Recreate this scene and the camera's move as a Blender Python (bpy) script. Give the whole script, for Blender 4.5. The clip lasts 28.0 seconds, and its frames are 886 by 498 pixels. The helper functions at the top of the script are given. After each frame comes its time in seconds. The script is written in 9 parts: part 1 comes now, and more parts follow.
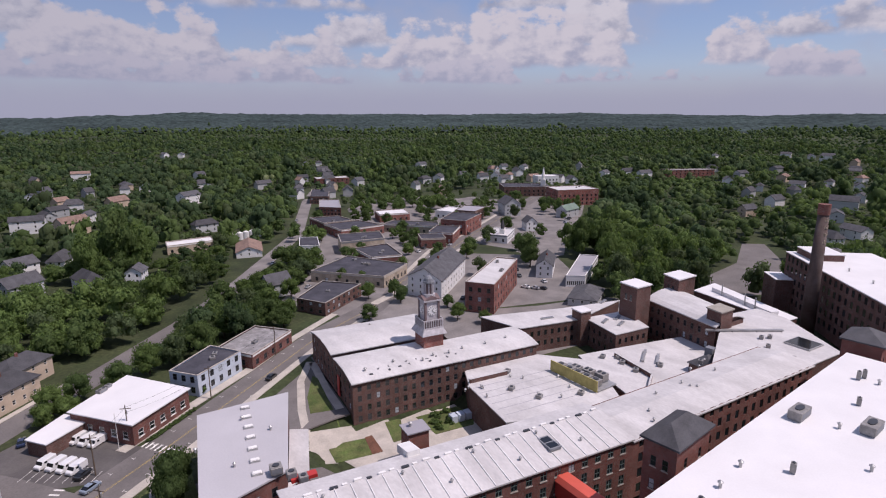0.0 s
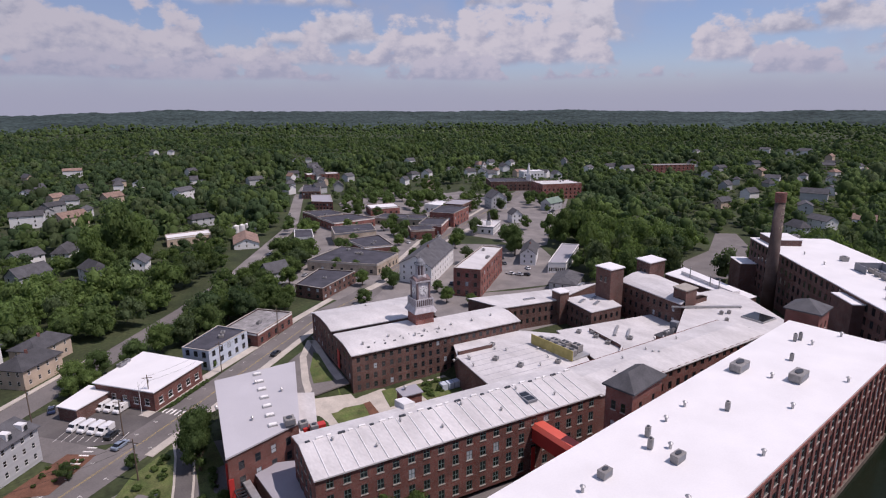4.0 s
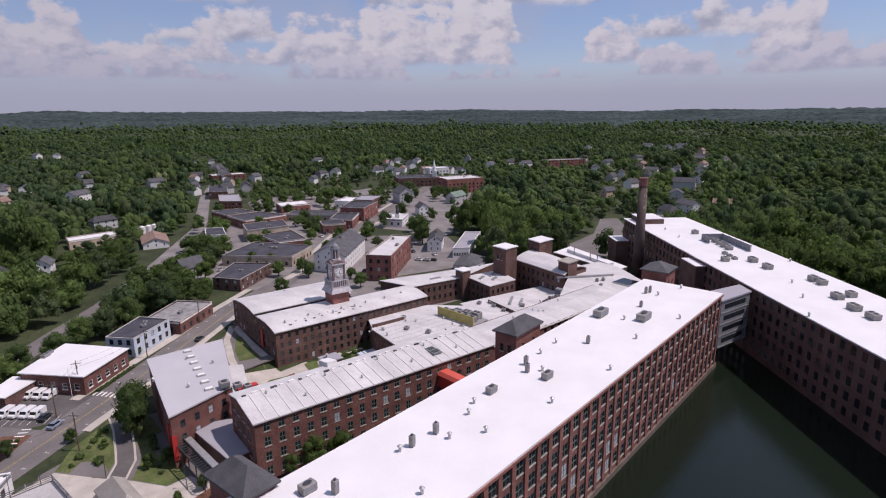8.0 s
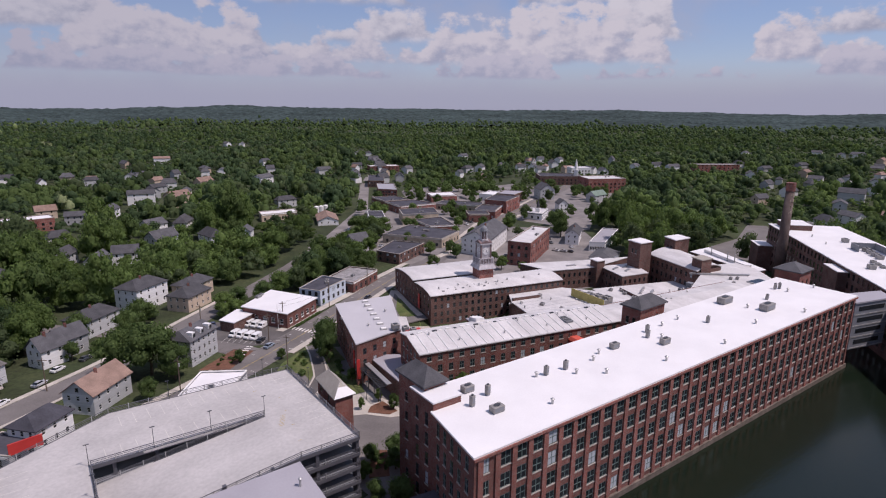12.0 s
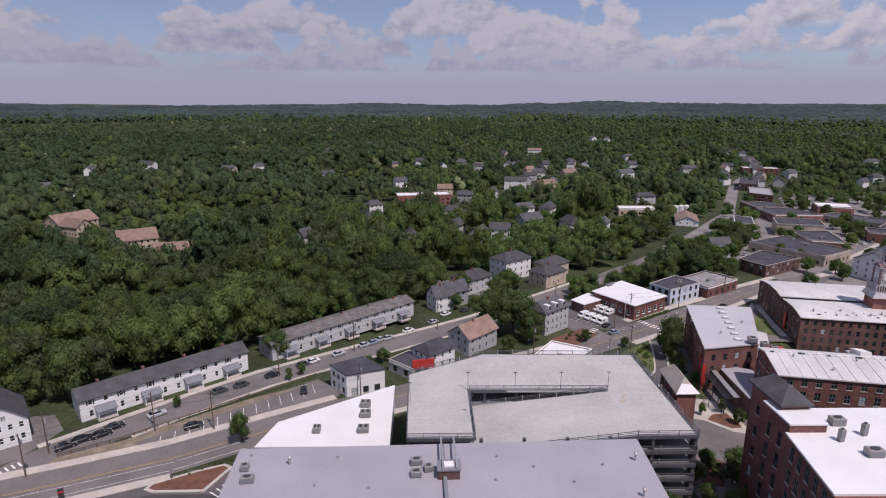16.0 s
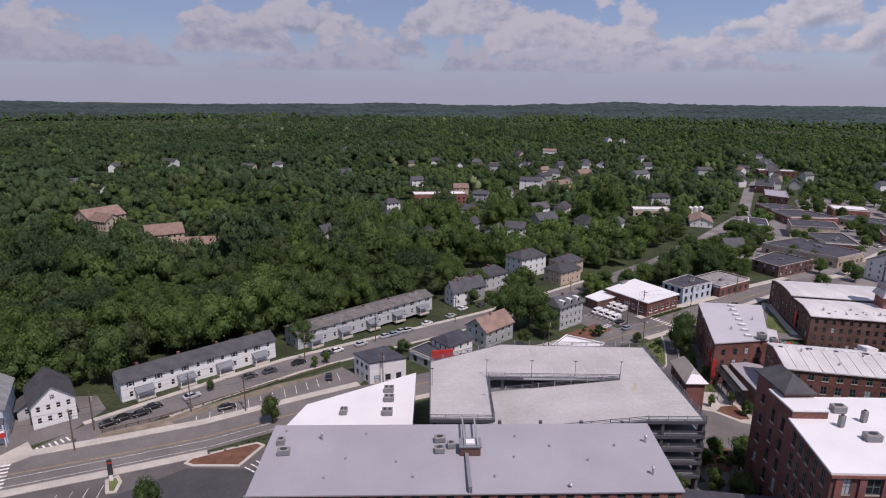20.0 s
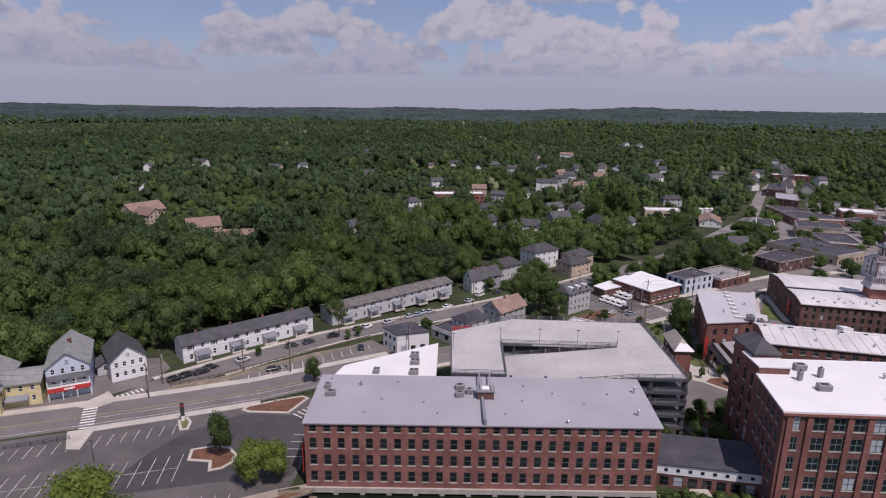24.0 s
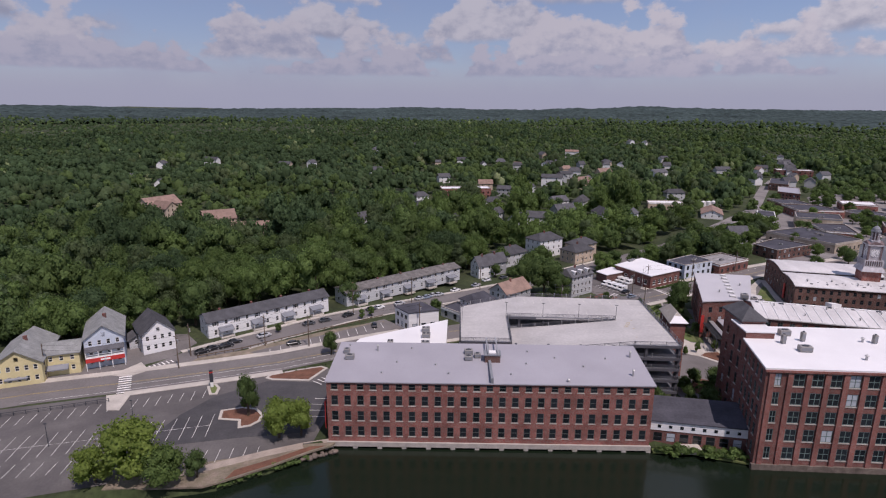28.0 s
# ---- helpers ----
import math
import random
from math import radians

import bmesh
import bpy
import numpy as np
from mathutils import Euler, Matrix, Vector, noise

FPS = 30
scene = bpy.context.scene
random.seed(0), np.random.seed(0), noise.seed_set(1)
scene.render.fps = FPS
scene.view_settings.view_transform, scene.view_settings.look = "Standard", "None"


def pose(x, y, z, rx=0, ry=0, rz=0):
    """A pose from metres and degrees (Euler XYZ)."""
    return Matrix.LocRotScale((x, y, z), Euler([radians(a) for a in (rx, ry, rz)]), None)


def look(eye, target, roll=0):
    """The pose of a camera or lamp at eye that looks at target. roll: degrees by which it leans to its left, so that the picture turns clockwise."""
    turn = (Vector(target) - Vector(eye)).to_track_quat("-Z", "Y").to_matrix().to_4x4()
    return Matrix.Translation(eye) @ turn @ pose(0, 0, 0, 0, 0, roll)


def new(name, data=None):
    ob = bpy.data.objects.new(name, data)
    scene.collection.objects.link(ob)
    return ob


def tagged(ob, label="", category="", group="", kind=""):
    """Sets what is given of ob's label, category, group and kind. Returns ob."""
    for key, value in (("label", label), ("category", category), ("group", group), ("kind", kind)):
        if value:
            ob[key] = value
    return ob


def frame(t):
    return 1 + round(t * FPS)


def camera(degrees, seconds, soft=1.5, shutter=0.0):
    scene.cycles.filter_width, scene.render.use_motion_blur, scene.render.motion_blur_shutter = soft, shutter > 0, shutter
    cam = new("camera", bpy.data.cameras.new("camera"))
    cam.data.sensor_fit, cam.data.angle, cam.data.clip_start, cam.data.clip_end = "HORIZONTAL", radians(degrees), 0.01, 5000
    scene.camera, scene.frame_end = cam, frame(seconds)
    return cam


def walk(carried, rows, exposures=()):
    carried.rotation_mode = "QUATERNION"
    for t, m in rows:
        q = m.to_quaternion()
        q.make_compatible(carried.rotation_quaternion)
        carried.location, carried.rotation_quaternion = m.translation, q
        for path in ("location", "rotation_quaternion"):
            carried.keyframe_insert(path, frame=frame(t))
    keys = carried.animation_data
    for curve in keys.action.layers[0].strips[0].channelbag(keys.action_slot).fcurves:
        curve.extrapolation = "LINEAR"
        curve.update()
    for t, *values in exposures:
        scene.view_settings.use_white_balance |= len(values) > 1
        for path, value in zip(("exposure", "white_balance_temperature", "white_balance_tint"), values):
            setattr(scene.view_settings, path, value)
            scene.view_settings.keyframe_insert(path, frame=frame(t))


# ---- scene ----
cam = camera(75.13, 28.0, 1.15)
# seconds, eye (m), heading, tilt and lean (degrees)
PATH = [
    (0.0, 88.10, -20.18, 77.74, -40.97, -13.24, -0.23),
    (0.5, 86.91, -21.29, 77.73, -41.13, -13.26, -0.22),
    (1.0, 85.60, -22.54, 77.83, -41.26, -13.31, -0.23),
    (1.5, 84.39, -23.89, 77.83, -41.44, -13.35, -0.25),
    (2.0, 83.00, -25.35, 77.82, -41.63, -13.39, -0.25),
    (2.5, 81.47, -26.97, 77.88, -41.82, -13.43, -0.28),
    (3.0, 80.01, -28.72, 77.88, -41.93, -13.47, -0.34),
    (3.5, 78.38, -30.55, 77.75, -42.02, -13.49, -0.32),
    (5.5, 71.17, -38.89, 77.64, -42.53, -13.67, -0.46),
    (6.0, 69.28, -41.01, 77.46, -42.66, -13.69, -0.47),
    (6.5, 67.66, -43.07, 77.27, -44.48, -13.69, -0.52),
    (7.0, 65.75, -44.96, 77.18, -48.41, -13.69, -0.61),
    (7.5, 63.34, -46.72, 77.03, -50.29, -13.64, -0.56),
    (8.0, 60.86, -48.78, 76.98, -51.20, -13.59, -0.51),
    (8.5, 58.48, -50.87, 76.99, -51.84, -13.58, -0.39),
    (9.0, 55.75, -53.01, 77.12, -52.43, -13.58, -0.38),
    (9.5, 52.54, -55.31, 76.98, -52.43, -13.50, -0.23),
    (10.0, 49.77, -57.72, 77.29, -50.83, -13.54, -0.19),
    (10.5, 46.57, -60.15, 77.42, -48.29, -13.53, -0.01),
    (11.0, 43.74, -62.54, 77.56, -45.08, -13.58, 0.12),
    (11.5, 40.78, -64.85, 77.54, -41.35, -13.61, 0.26),
    (12.0, 37.95, -66.76, 77.54, -37.57, -13.69, 0.47),
    (12.5, 35.27, -68.67, 77.37, -33.07, -13.71, 0.57),
    (13.0, 32.97, -70.16, 77.45, -27.23, -13.85, 0.75),
    (13.5, 31.22, -71.23, 77.39, -20.31, -13.98, 0.91),
    (14.0, 30.62, -72.05, 77.50, -13.80, -14.07, 0.73),
    (14.5, 30.78, -72.78, 77.68, -8.60, -14.15, 0.54),
    (15.0, 31.30, -73.38, 77.88, -5.10, -14.24, 0.35),
    (15.5, 31.71, -73.79, 78.05, -3.45, -14.33, 0.17),
    (16.0, 31.53, -73.91, 77.81, -3.08, -14.30, 0.19),
    (16.5, 31.25, -74.11, 77.67, -3.04, -14.28, 0.21),
    (17.0, 30.94, -74.57, 77.62, -2.76, -14.27, 0.20),
    (17.5, 30.56, -75.22, 77.65, -2.56, -14.26, 0.23),
    (18.0, 30.25, -76.00, 77.70, -2.41, -14.23, 0.25),
    (18.5, 30.01, -76.99, 77.77, -2.25, -14.24, 0.31),
    (19.0, 29.77, -78.14, 77.87, -2.15, -14.25, 0.38),
    (19.5, 29.55, -79.65, 77.98, -1.93, -14.24, 0.43),
    (20.0, 29.18, -81.14, 78.17, -1.74, -14.30, 0.53),
    (20.5, 28.84, -83.03, 78.21, -1.54, -14.25, 0.61),
    (21.0, 28.61, -85.11, 78.26, -1.24, -14.20, 0.68),
    (21.5, 28.33, -87.52, 78.34, -1.02, -14.18, 0.71),
    (23.5, 27.77, -99.34, 77.93, -0.17, -13.96, 0.78),
    (24.0, 27.67, -102.78, 77.72, 0.03, -13.90, 0.82),
    (24.5, 27.54, -106.15, 77.44, 0.28, -13.86, 0.87),
    (25.0, 27.27, -109.30, 77.14, 0.46, -13.85, 0.90),
    (25.5, 27.04, -111.94, 76.90, 0.76, -13.84, 0.87),
    (26.0, 26.83, -113.62, 76.58, 0.99, -13.83, 0.84),
    (26.5, 26.55, -114.32, 76.12, 1.06, -13.83, 0.80),
    (27.0, 26.47, -114.45, 75.59, 1.06, -13.82, 0.71),
    (27.5, 26.55, -114.43, 75.02, 0.85, -13.83, 0.60),
    (28.0, 26.88, -114.45, 74.46, 0.66, -13.86, 0.51),
]


def carried_pose(x, y, z, heading, tilt, lean):
    return pose(x, y, z, 90 + tilt, 0, heading) @ pose(0, 0, 0, 0, 0, lean)


walk(cam, [(r[0], carried_pose(*r[1:])) for r in PATH], [(0.0, -0.03, 6650.0, 25.5), (12.0, -0.05, 6650.0, 25.5), (18.0, -0.09, 6650.0, 25.5), (28.0, -0.09, 6650.0, 25.5)])

# ---- sky, sun, exposure ----
SUN = Vector((0.55, -0.83, 1.80)).normalized()
world = bpy.data.worlds.new("world")
scene.world = world
world.use_nodes = True
wn, wl = world.node_tree.nodes, world.node_tree.links
wn.clear()


def wnode(kind, **values):
    n = wn.new(kind)
    for key, v in values.items():
        n.inputs[key].default_value = v
    return n


sky = wn.new("ShaderNodeTexSky")
sky.sky_type = "NISHITA"
sky.sun_disc = False
sky.sun_elevation = math.asin(SUN.z)
sky.sun_rotation = math.atan2(SUN.x, SUN.y)
sky.air_density, sky.dust_density, sky.ozone_density = 1.0, 0.4, 3.0
coord = wn.new("ShaderNodeTexCoord")
split = wn.new("ShaderNodeSeparateXYZ")
wl.new(coord.outputs["Generated"], split.inputs[0])


def wmath(op, a, b=None, clamp=False):
    n = wn.new("ShaderNodeMath")
    n.operation, n.use_clamp = op, clamp
    for i, v in enumerate((a, b)):
        if v is None:
            continue
        if isinstance(v, (int, float)):
            n.inputs[i].default_value = v
        else:
            wl.new(v, n.inputs[i])
    return n.outputs[0]


# cumulus clouds, lit on their upper sides and greyer at their bases, and thinning out towards the horizon
flat = wn.new("ShaderNodeVectorMath")
flat.operation = "MULTIPLY"
flat.inputs[1].default_value = (1.0, 1.0, 1.5)
wl.new(coord.outputs["Generated"], flat.inputs[0])


def wnoise(vector, scale, detail, rough):
    n = wn.new("ShaderNodeTexNoise")
    n.inputs["Scale"].default_value, n.inputs["Detail"].default_value, n.inputs["Roughness"].default_value = scale, detail, rough
    n.inputs["Distortion"].default_value = 0.0
    wl.new(vector, n.inputs["Vector"])
    return n.outputs["Fac"]


def wramp(value, lo, hi, a=0.0, b=1.0):
    n = wn.new("ShaderNodeMapRange")
    n.interpolation_type = "SMOOTHSTEP"
    n.inputs["From Min"].default_value, n.inputs["From Max"].default_value = lo, hi
    n.inputs["To Min"].default_value, n.inputs["To Max"].default_value = a, b
    wl.new(value, n.inputs["Value"])
    return n.outputs[0]


def shifted(by):
    n = wn.new("ShaderNodeVectorMath")
    n.operation = "ADD"
    n.inputs[1].default_value = by
    wl.new(flat.outputs[0], n.inputs[0])
    return n.outputs[0]


# rows of cumulus: each stands on its own level base, with bulging tops lit by the sun and greyer undersides
def heaps(at, base, height, across, gap, puffs):
    along = wn.new("ShaderNodeVectorMath")
    along.operation = "MULTIPLY_ADD"
    along.inputs[1].default_value, along.inputs[2].default_value = (1.0, 1.0, 0.0), at
    wl.new(coord.outputs["Generated"], along.inputs[0])
    tall = wramp(wnoise(along.outputs[0], across, 3.0, 0.5), gap, gap + 0.22)
    puff = wnoise(shifted(at), puffs, 7.0, 0.56)
    over = wnoise(shifted((at[0] - 0.004, at[1] + 0.010, at[2] + 0.22 / puffs)), puffs, 7.0, 0.56)
    rise = wmath("SUBTRACT", split.outputs[2], base)
    body = wmath("SUBTRACT", wmath("ADD", wmath("MULTIPLY", tall, height), wmath("MULTIPLY", wmath("SUBTRACT", puff, 0.5), height * 2.1)), rise)
    foot = wmath("ADD", rise, wmath("MULTIPLY", wmath("SUBTRACT", puff, 0.5), height * 0.35))
    cover = wmath("MULTIPLY", wmath("MULTIPLY", wramp(body, -0.02 * height, height * 0.24), wramp(foot, -0.05 * height, height * 0.12)), wramp(tall, 0.0, 0.12))
    light = wmath("ADD", wmath("DIVIDE", rise, height * 1.3), wmath("MULTIPLY", wmath("SUBTRACT", puff, over), 3.4))
    return cover, wramp(light, -0.45, 0.7)


def wmix(fac, a, b):
    n = wn.new("ShaderNodeMix")
    n.data_type = "RGBA"
    for v, k in ((fac, 0), (a, 6), (b, 7)):
        if isinstance(v, (tuple, float)):
            n.inputs[k].default_value = v
        else:
            wl.new(v, n.inputs[k])
    return n.outputs[2]


deep = wmix(0.35, sky.outputs[0], (1.5, 2.5, 5.0, 1))
veil = wmix(wramp(wnoise(shifted((2.3, 0.7, 4.0)), 5.0, 5.0, 0.55), 0.44, 0.68, 0.0, 0.5), deep, (3.3, 3.75, 4.7, 1))
front = veil
for at, base, height, across, gap, puffs, low, top in (
        ((7.7, 3.2, 1.0), 0.520, 0.25, 2.4, 0.42, 6.0, (3.4, 3.9, 4.6, 1), (6.6, 6.9, 7.2, 1)),
        ((1.9, 6.1, 3.3), 0.300, 0.15, 3.0, 0.40, 8.0, (3.2, 3.6, 4.4, 1), (6.4, 6.7, 7.0, 1)),
        ((4.1, 8.8, 2.1), 0.160, 0.085, 3.8, 0.43, 11.0, (2.6, 3.0, 3.8, 1), (4.9, 5.2, 5.7, 1)),
        ((9.3, 2.2, 6.4), 0.104, 0.080, 4.2, 0.41, 15.0, (2.8, 3.2, 4.05, 1), (5.1, 5.35, 5.8, 1)),
        ((3.6, 5.9, 0.8), 0.070, 0.080, 4.8, 0.36, 18.0, (3.0, 3.4, 4.35, 1), (5.0, 5.15, 5.6, 1)),
        ((6.2, 1.1, 7.5), 0.048, 0.044, 7.0, 0.31, 27.0, (3.05, 3.45, 4.4, 1), (4.3, 4.5, 5.2, 1))):
    cover, lit = heaps(at, base, height, across, gap, puffs)
    front = wmix(cover, front, wmix(lit, low, top))
front = wmix(wramp(split.outputs[0], 0.85, -0.2, 0.0, 0.34), front, (1.7, 2.05, 2.9, 1))  # thicker cloud in the west
# the pale band low over the land
band = wmix(wramp(split.outputs[2], 0.082, 0.012, 0.0, 0.88), front, (2.95, 3.3, 4.25, 1))
bg = wnode("ShaderNodeBackground", Strength=0.11)
wl.new(band, bg.inputs["Color"])
wout = wn.new("ShaderNodeOutputWorld")
wl.new(bg.outputs[0], wout.inputs["Surface"])

sun = new("sun", bpy.data.lights.new("sun", "SUN"))
sun.data.energy, sun.data.angle, sun.data.color = 3.6, radians(0.5), (1.0, 0.96, 0.90)
sun.matrix_world = look(SUN * 100, (0, 0, 0))
scene.view_settings.exposure = 0.0


# ---- materials ----
def material(name, colour, rough=0.85, metal=0.0, grain=0.0, grain_scale=3.0, stain=0.0, stain_scale=0.25, bump=0.0,
             bump_scale=4.0, vary=0.0, island=False, spec=0.4, second=None, stretch=None):
    """A painted, earthy or plain surface: two sizes of mottling, fine relief and a shade that varies from piece to piece."""
    m = bpy.data.materials.new(name)
    m.use_nodes = True
    n, l = m.node_tree.nodes, m.node_tree.links
    b = n["Principled BSDF"]
    b.inputs["Roughness"].default_value, b.inputs["Metallic"].default_value = rough, metal
    b.inputs["Specular IOR Level"].default_value = spec
    tc = n.new("ShaderNodeNewGeometry")
    vec = tc.outputs["Position"]
    if stretch:
        mp = n.new("ShaderNodeMapping")
        mp.inputs["Scale"].default_value = stretch
        l.new(vec, mp.inputs["Vector"])
        vec = mp.outputs[0]

    def nz(scale, detail=3.0):
        t = n.new("ShaderNodeTexNoise")
        t.inputs["Scale"].default_value, t.inputs["Detail"].default_value = scale, detail
        l.new(vec, t.inputs["Vector"])
        return t.outputs["Fac"]

    def rng(v, a, c):
        t = n.new("ShaderNodeMapRange")
        t.inputs["From Min"].default_value, t.inputs["From Max"].default_value = 0.3, 0.7
        t.inputs["To Min"].default_value, t.inputs["To Max"].default_value = a, c
        l.new(v, t.inputs["Value"])
        return t.outputs[0]

    col = None
    if second:
        mx = n.new("ShaderNodeMix")
        mx.data_type = "RGBA"
        mx.inputs[6].default_value, mx.inputs[7].default_value = (*colour, 1), (*second, 1)
        l.new(rng(nz(stain_scale * 1.7, 5.0), 0, 1), mx.inputs[0])
        col = mx.outputs[2]
    hsv = n.new("ShaderNodeHueSaturation")
    if col:
        l.new(col, hsv.inputs["Color"])
    else:
        hsv.inputs["Color"].default_value = (*colour, 1)
    val = None
    terms = []
    if grain:
        terms.append(rng(nz(grain_scale, 4.0), 1 - grain, 1 + grain))
    if stain:
        terms.append(rng(nz(stain_scale, 6.0), 1 - stain, 1 + stain))
    if vary:
        t = n.new("ShaderNodeMapRange")
        t.inputs["To Min"].default_value, t.inputs["To Max"].default_value = 1 - vary, 1 + vary
        if island:
            l.new(tc.outputs["Random Per Island"], t.inputs["Value"])
        else:
            oi = n.new("ShaderNodeObjectInfo")
            l.new(oi.outputs["Random"], t.inputs["Value"])
        terms.append(t.outputs[0])
    for t in terms:
        if val is None:
            val = t
        else:
            mu = n.new("ShaderNodeMath")
            mu.operation = "MULTIPLY"
            l.new(val, mu.inputs[0])
            l.new(t, mu.inputs[1])
            val = mu.outputs[0]
    if val is not None:
        l.new(val, hsv.inputs["Value"])
    l.new(hsv.outputs[0], b.inputs["Base Color"])
    if bump:
        bp = n.new("ShaderNodeBump")
        bp.inputs["Strength"].default_value, bp.inputs["Distance"].default_value = min(bump, 1.0), 0.05 * max(1, bump)
        l.new(nz(bump_scale, 5.0), bp.inputs["Height"])
        l.new(bp.outputs[0], b.inputs["Normal"])
    return m


def brick_material(name, a, b_col, mortar):
    m = bpy.data.materials.new(name)
    m.use_nodes = True
    n, l = m.node_tree.nodes, m.node_tree.links
    b = n["Principled BSDF"]
    b.inputs["Roughness"].default_value = 0.9
    b.inputs["Specular IOR Level"].default_value = 0.25
    uv = n.new("ShaderNodeUVMap")
    br = n.new("ShaderNodeTexBrick")
    br.inputs["Color1"].default_value, br.inputs["Color2"].default_value, br.inputs["Mortar"].default_value = (*a, 1), (*b_col, 1), (*mortar, 1)
    br.inputs["Scale"].default_value = 1.0
    br.inputs["Mortar Size"].default_value = 0.012
    br.inputs["Brick Width"].default_value, br.inputs["Row Height"].default_value = 0.215, 0.075
    l.new(uv.outputs[0], br.inputs["Vector"])
    geo = n.new("ShaderNodeNewGeometry")
    prev = br.outputs["Color"]
    for scale, amount in ((0.22, 0.28), (1.7, 0.16)):
        t = n.new("ShaderNodeTexNoise")
        t.inputs["Scale"].default_value, t.inputs["Detail"].default_value = scale, 6.0
        l.new(geo.outputs["Position"], t.inputs["Vector"])
        r = n.new("ShaderNodeMapRange")
        r.inputs["From Min"].default_value, r.inputs["From Max"].default_value = 0.3, 0.7
        r.inputs["To Min"].default_value, r.inputs["To Max"].default_value = 1 - amount, 1 + amount
        l.new(t.outputs["Fac"], r.inputs["Value"])
        h = n.new("ShaderNodeHueSaturation")
        l.new(prev, h.inputs["Color"])
        l.new(r.outputs[0], h.inputs["Value"])
        prev = h.outputs[0]
    l.new(prev, b.inputs["Base Color"])
    return m


OLDROOF = material("patched_roof", (0.26, 0.25, 0.25), 0.85, stain=0.35, stain_scale=0.35, grain=0.2, grain_scale=1.5)
BRICK = brick_material("mill_brick", (0.195, 0.058, 0.044), (0.145, 0.045, 0.037), (0.19, 0.14, 0.125))
BRICK2 = brick_material("red_brick", (0.265, 0.074, 0.055), (0.205, 0.056, 0.045), (0.25, 0.18, 0.16))
DARKBRICK = brick_material("old_brick", (0.15, 0.06, 0.048), (0.11, 0.05, 0.042), (0.16, 0.13, 0.115))
TANBRICK = brick_material("tan_brick", (0.44, 0.36, 0.28), (0.38, 0.31, 0.24), (0.38, 0.33, 0.27))
WHITEROOF = material("white_membrane", (0.73, 0.72, 0.72), 0.6, stain=0.05, stain_scale=0.12, grain=0.02, bump=0.1, bump_scale=0.8)
OLDWHITE = material("weathered_membrane", (0.60, 0.585, 0.58), 0.7, stain=0.10, stain_scale=0.16, grain=0.08, grain_scale=2.2, bump=0.3, bump_scale=0.7, second=(0.50, 0.485, 0.48), stretch=(1, 0.45, 1))
PALEROOF = material("pale_grey_membrane", (0.46, 0.45, 0.47), 0.7, stain=0.06, stain_scale=0.1, grain=0.04, bump=0.1, bump_scale=0.6)
GREYROOF = material("grey_membrane", (0.33, 0.32, 0.35), 0.7, stain=0.07, stain_scale=0.1, grain=0.03, bump=0.1, bump_scale=0.6)
DARKROOF = material("bitumen_roof", (0.070, 0.070, 0.084), 0.95, stain=0.25, stain_scale=0.2, grain=0.12, grain_scale=2.0, bump=0.3, bump_scale=3, spec=0.12)
SHINGLE = material("asphalt_shingle", (0.088, 0.088, 0.095), 0.95, spec=0.15, stain=0.2, stain_scale=0.4, grain=0.2, grain_scale=6, bump=0.6, bump_scale=8, vary=0.25)
TANROOF = material("tan_shingle", (0.34, 0.31, 0.27), 0.9, stain=0.12, stain_scale=0.5, grain=0.12, grain_scale=5, bump=0.4, bump_scale=8)
WORNROOF = material("worn_grey_shingle", (0.17, 0.155, 0.145), 0.9, stain=0.3, stain_scale=0.5, grain=0.2, grain_scale=3, bump=0.6, bump_scale=8, second=(0.11, 0.105, 0.10))
LIGHTSHINGLE = material("pale_grey_shingle", (0.27, 0.275, 0.265), 0.9, spec=0.2, stain=0.16, stain_scale=0.5, grain=0.14, grain_scale=4, bump=0.5, bump_scale=8, second=(0.21, 0.215, 0.21))
GREENROOF = material("green_shingle", (0.16, 0.22, 0.18), 0.85, stain=0.15, stain_scale=0.4, grain=0.1, bump=0.4, bump_scale=6)
SHINGLE2 = material("brown_shingle", (0.23, 0.155, 0.125), 0.9, stain=0.2, stain_scale=0.4, grain=0.2, grain_scale=6, bump=0.6, bump_scale=8, vary=0.15)
DECKTOP = material("deck_concrete", (0.425, 0.41, 0.40), 0.85, stain=0.12, stain_scale=0.12, grain=0.08, grain_scale=1.5, bump=0.15)
CONCRETE = material("concrete", (0.46, 0.42, 0.37), 0.9, stain=0.14, stain_scale=0.3, grain=0.1, grain_scale=3, bump=0.2)
STONE = material("granite", (0.42, 0.38, 0.34), 0.85, stain=0.15, stain_scale=0.6, grain=0.15, grain_scale=5, bump=0.4, vary=0.1)
BASESTONE = material("stained_granite", (0.18, 0.145, 0.12), 0.9, stain=0.3, stain_scale=0.5, grain=0.2, grain_scale=4, bump=0.4, second=(0.11, 0.085, 0.07))
ASPHALT = material("asphalt", (0.160, 0.146, 0.140), 0.9, stain=0.16, stain_scale=0.12, grain=0.12, grain_scale=2.5, bump=0.3, bump_scale=12)
FRESHASPHALT = material("fresh_asphalt", (0.052, 0.050, 0.054), 0.85, stain=0.2, stain_scale=0.15, grain=0.12, grain_scale=2.5, bump=0.3, bump_scale=12, second=(0.07, 0.067, 0.068))
TOWNPAVING = material("sun_bleached_asphalt", (0.235, 0.215, 0.205), 0.9, stain=0.22, stain_scale=0.08, grain=0.12, grain_scale=1.5, bump=0.3, bump_scale=12, second=(0.175, 0.162, 0.156))
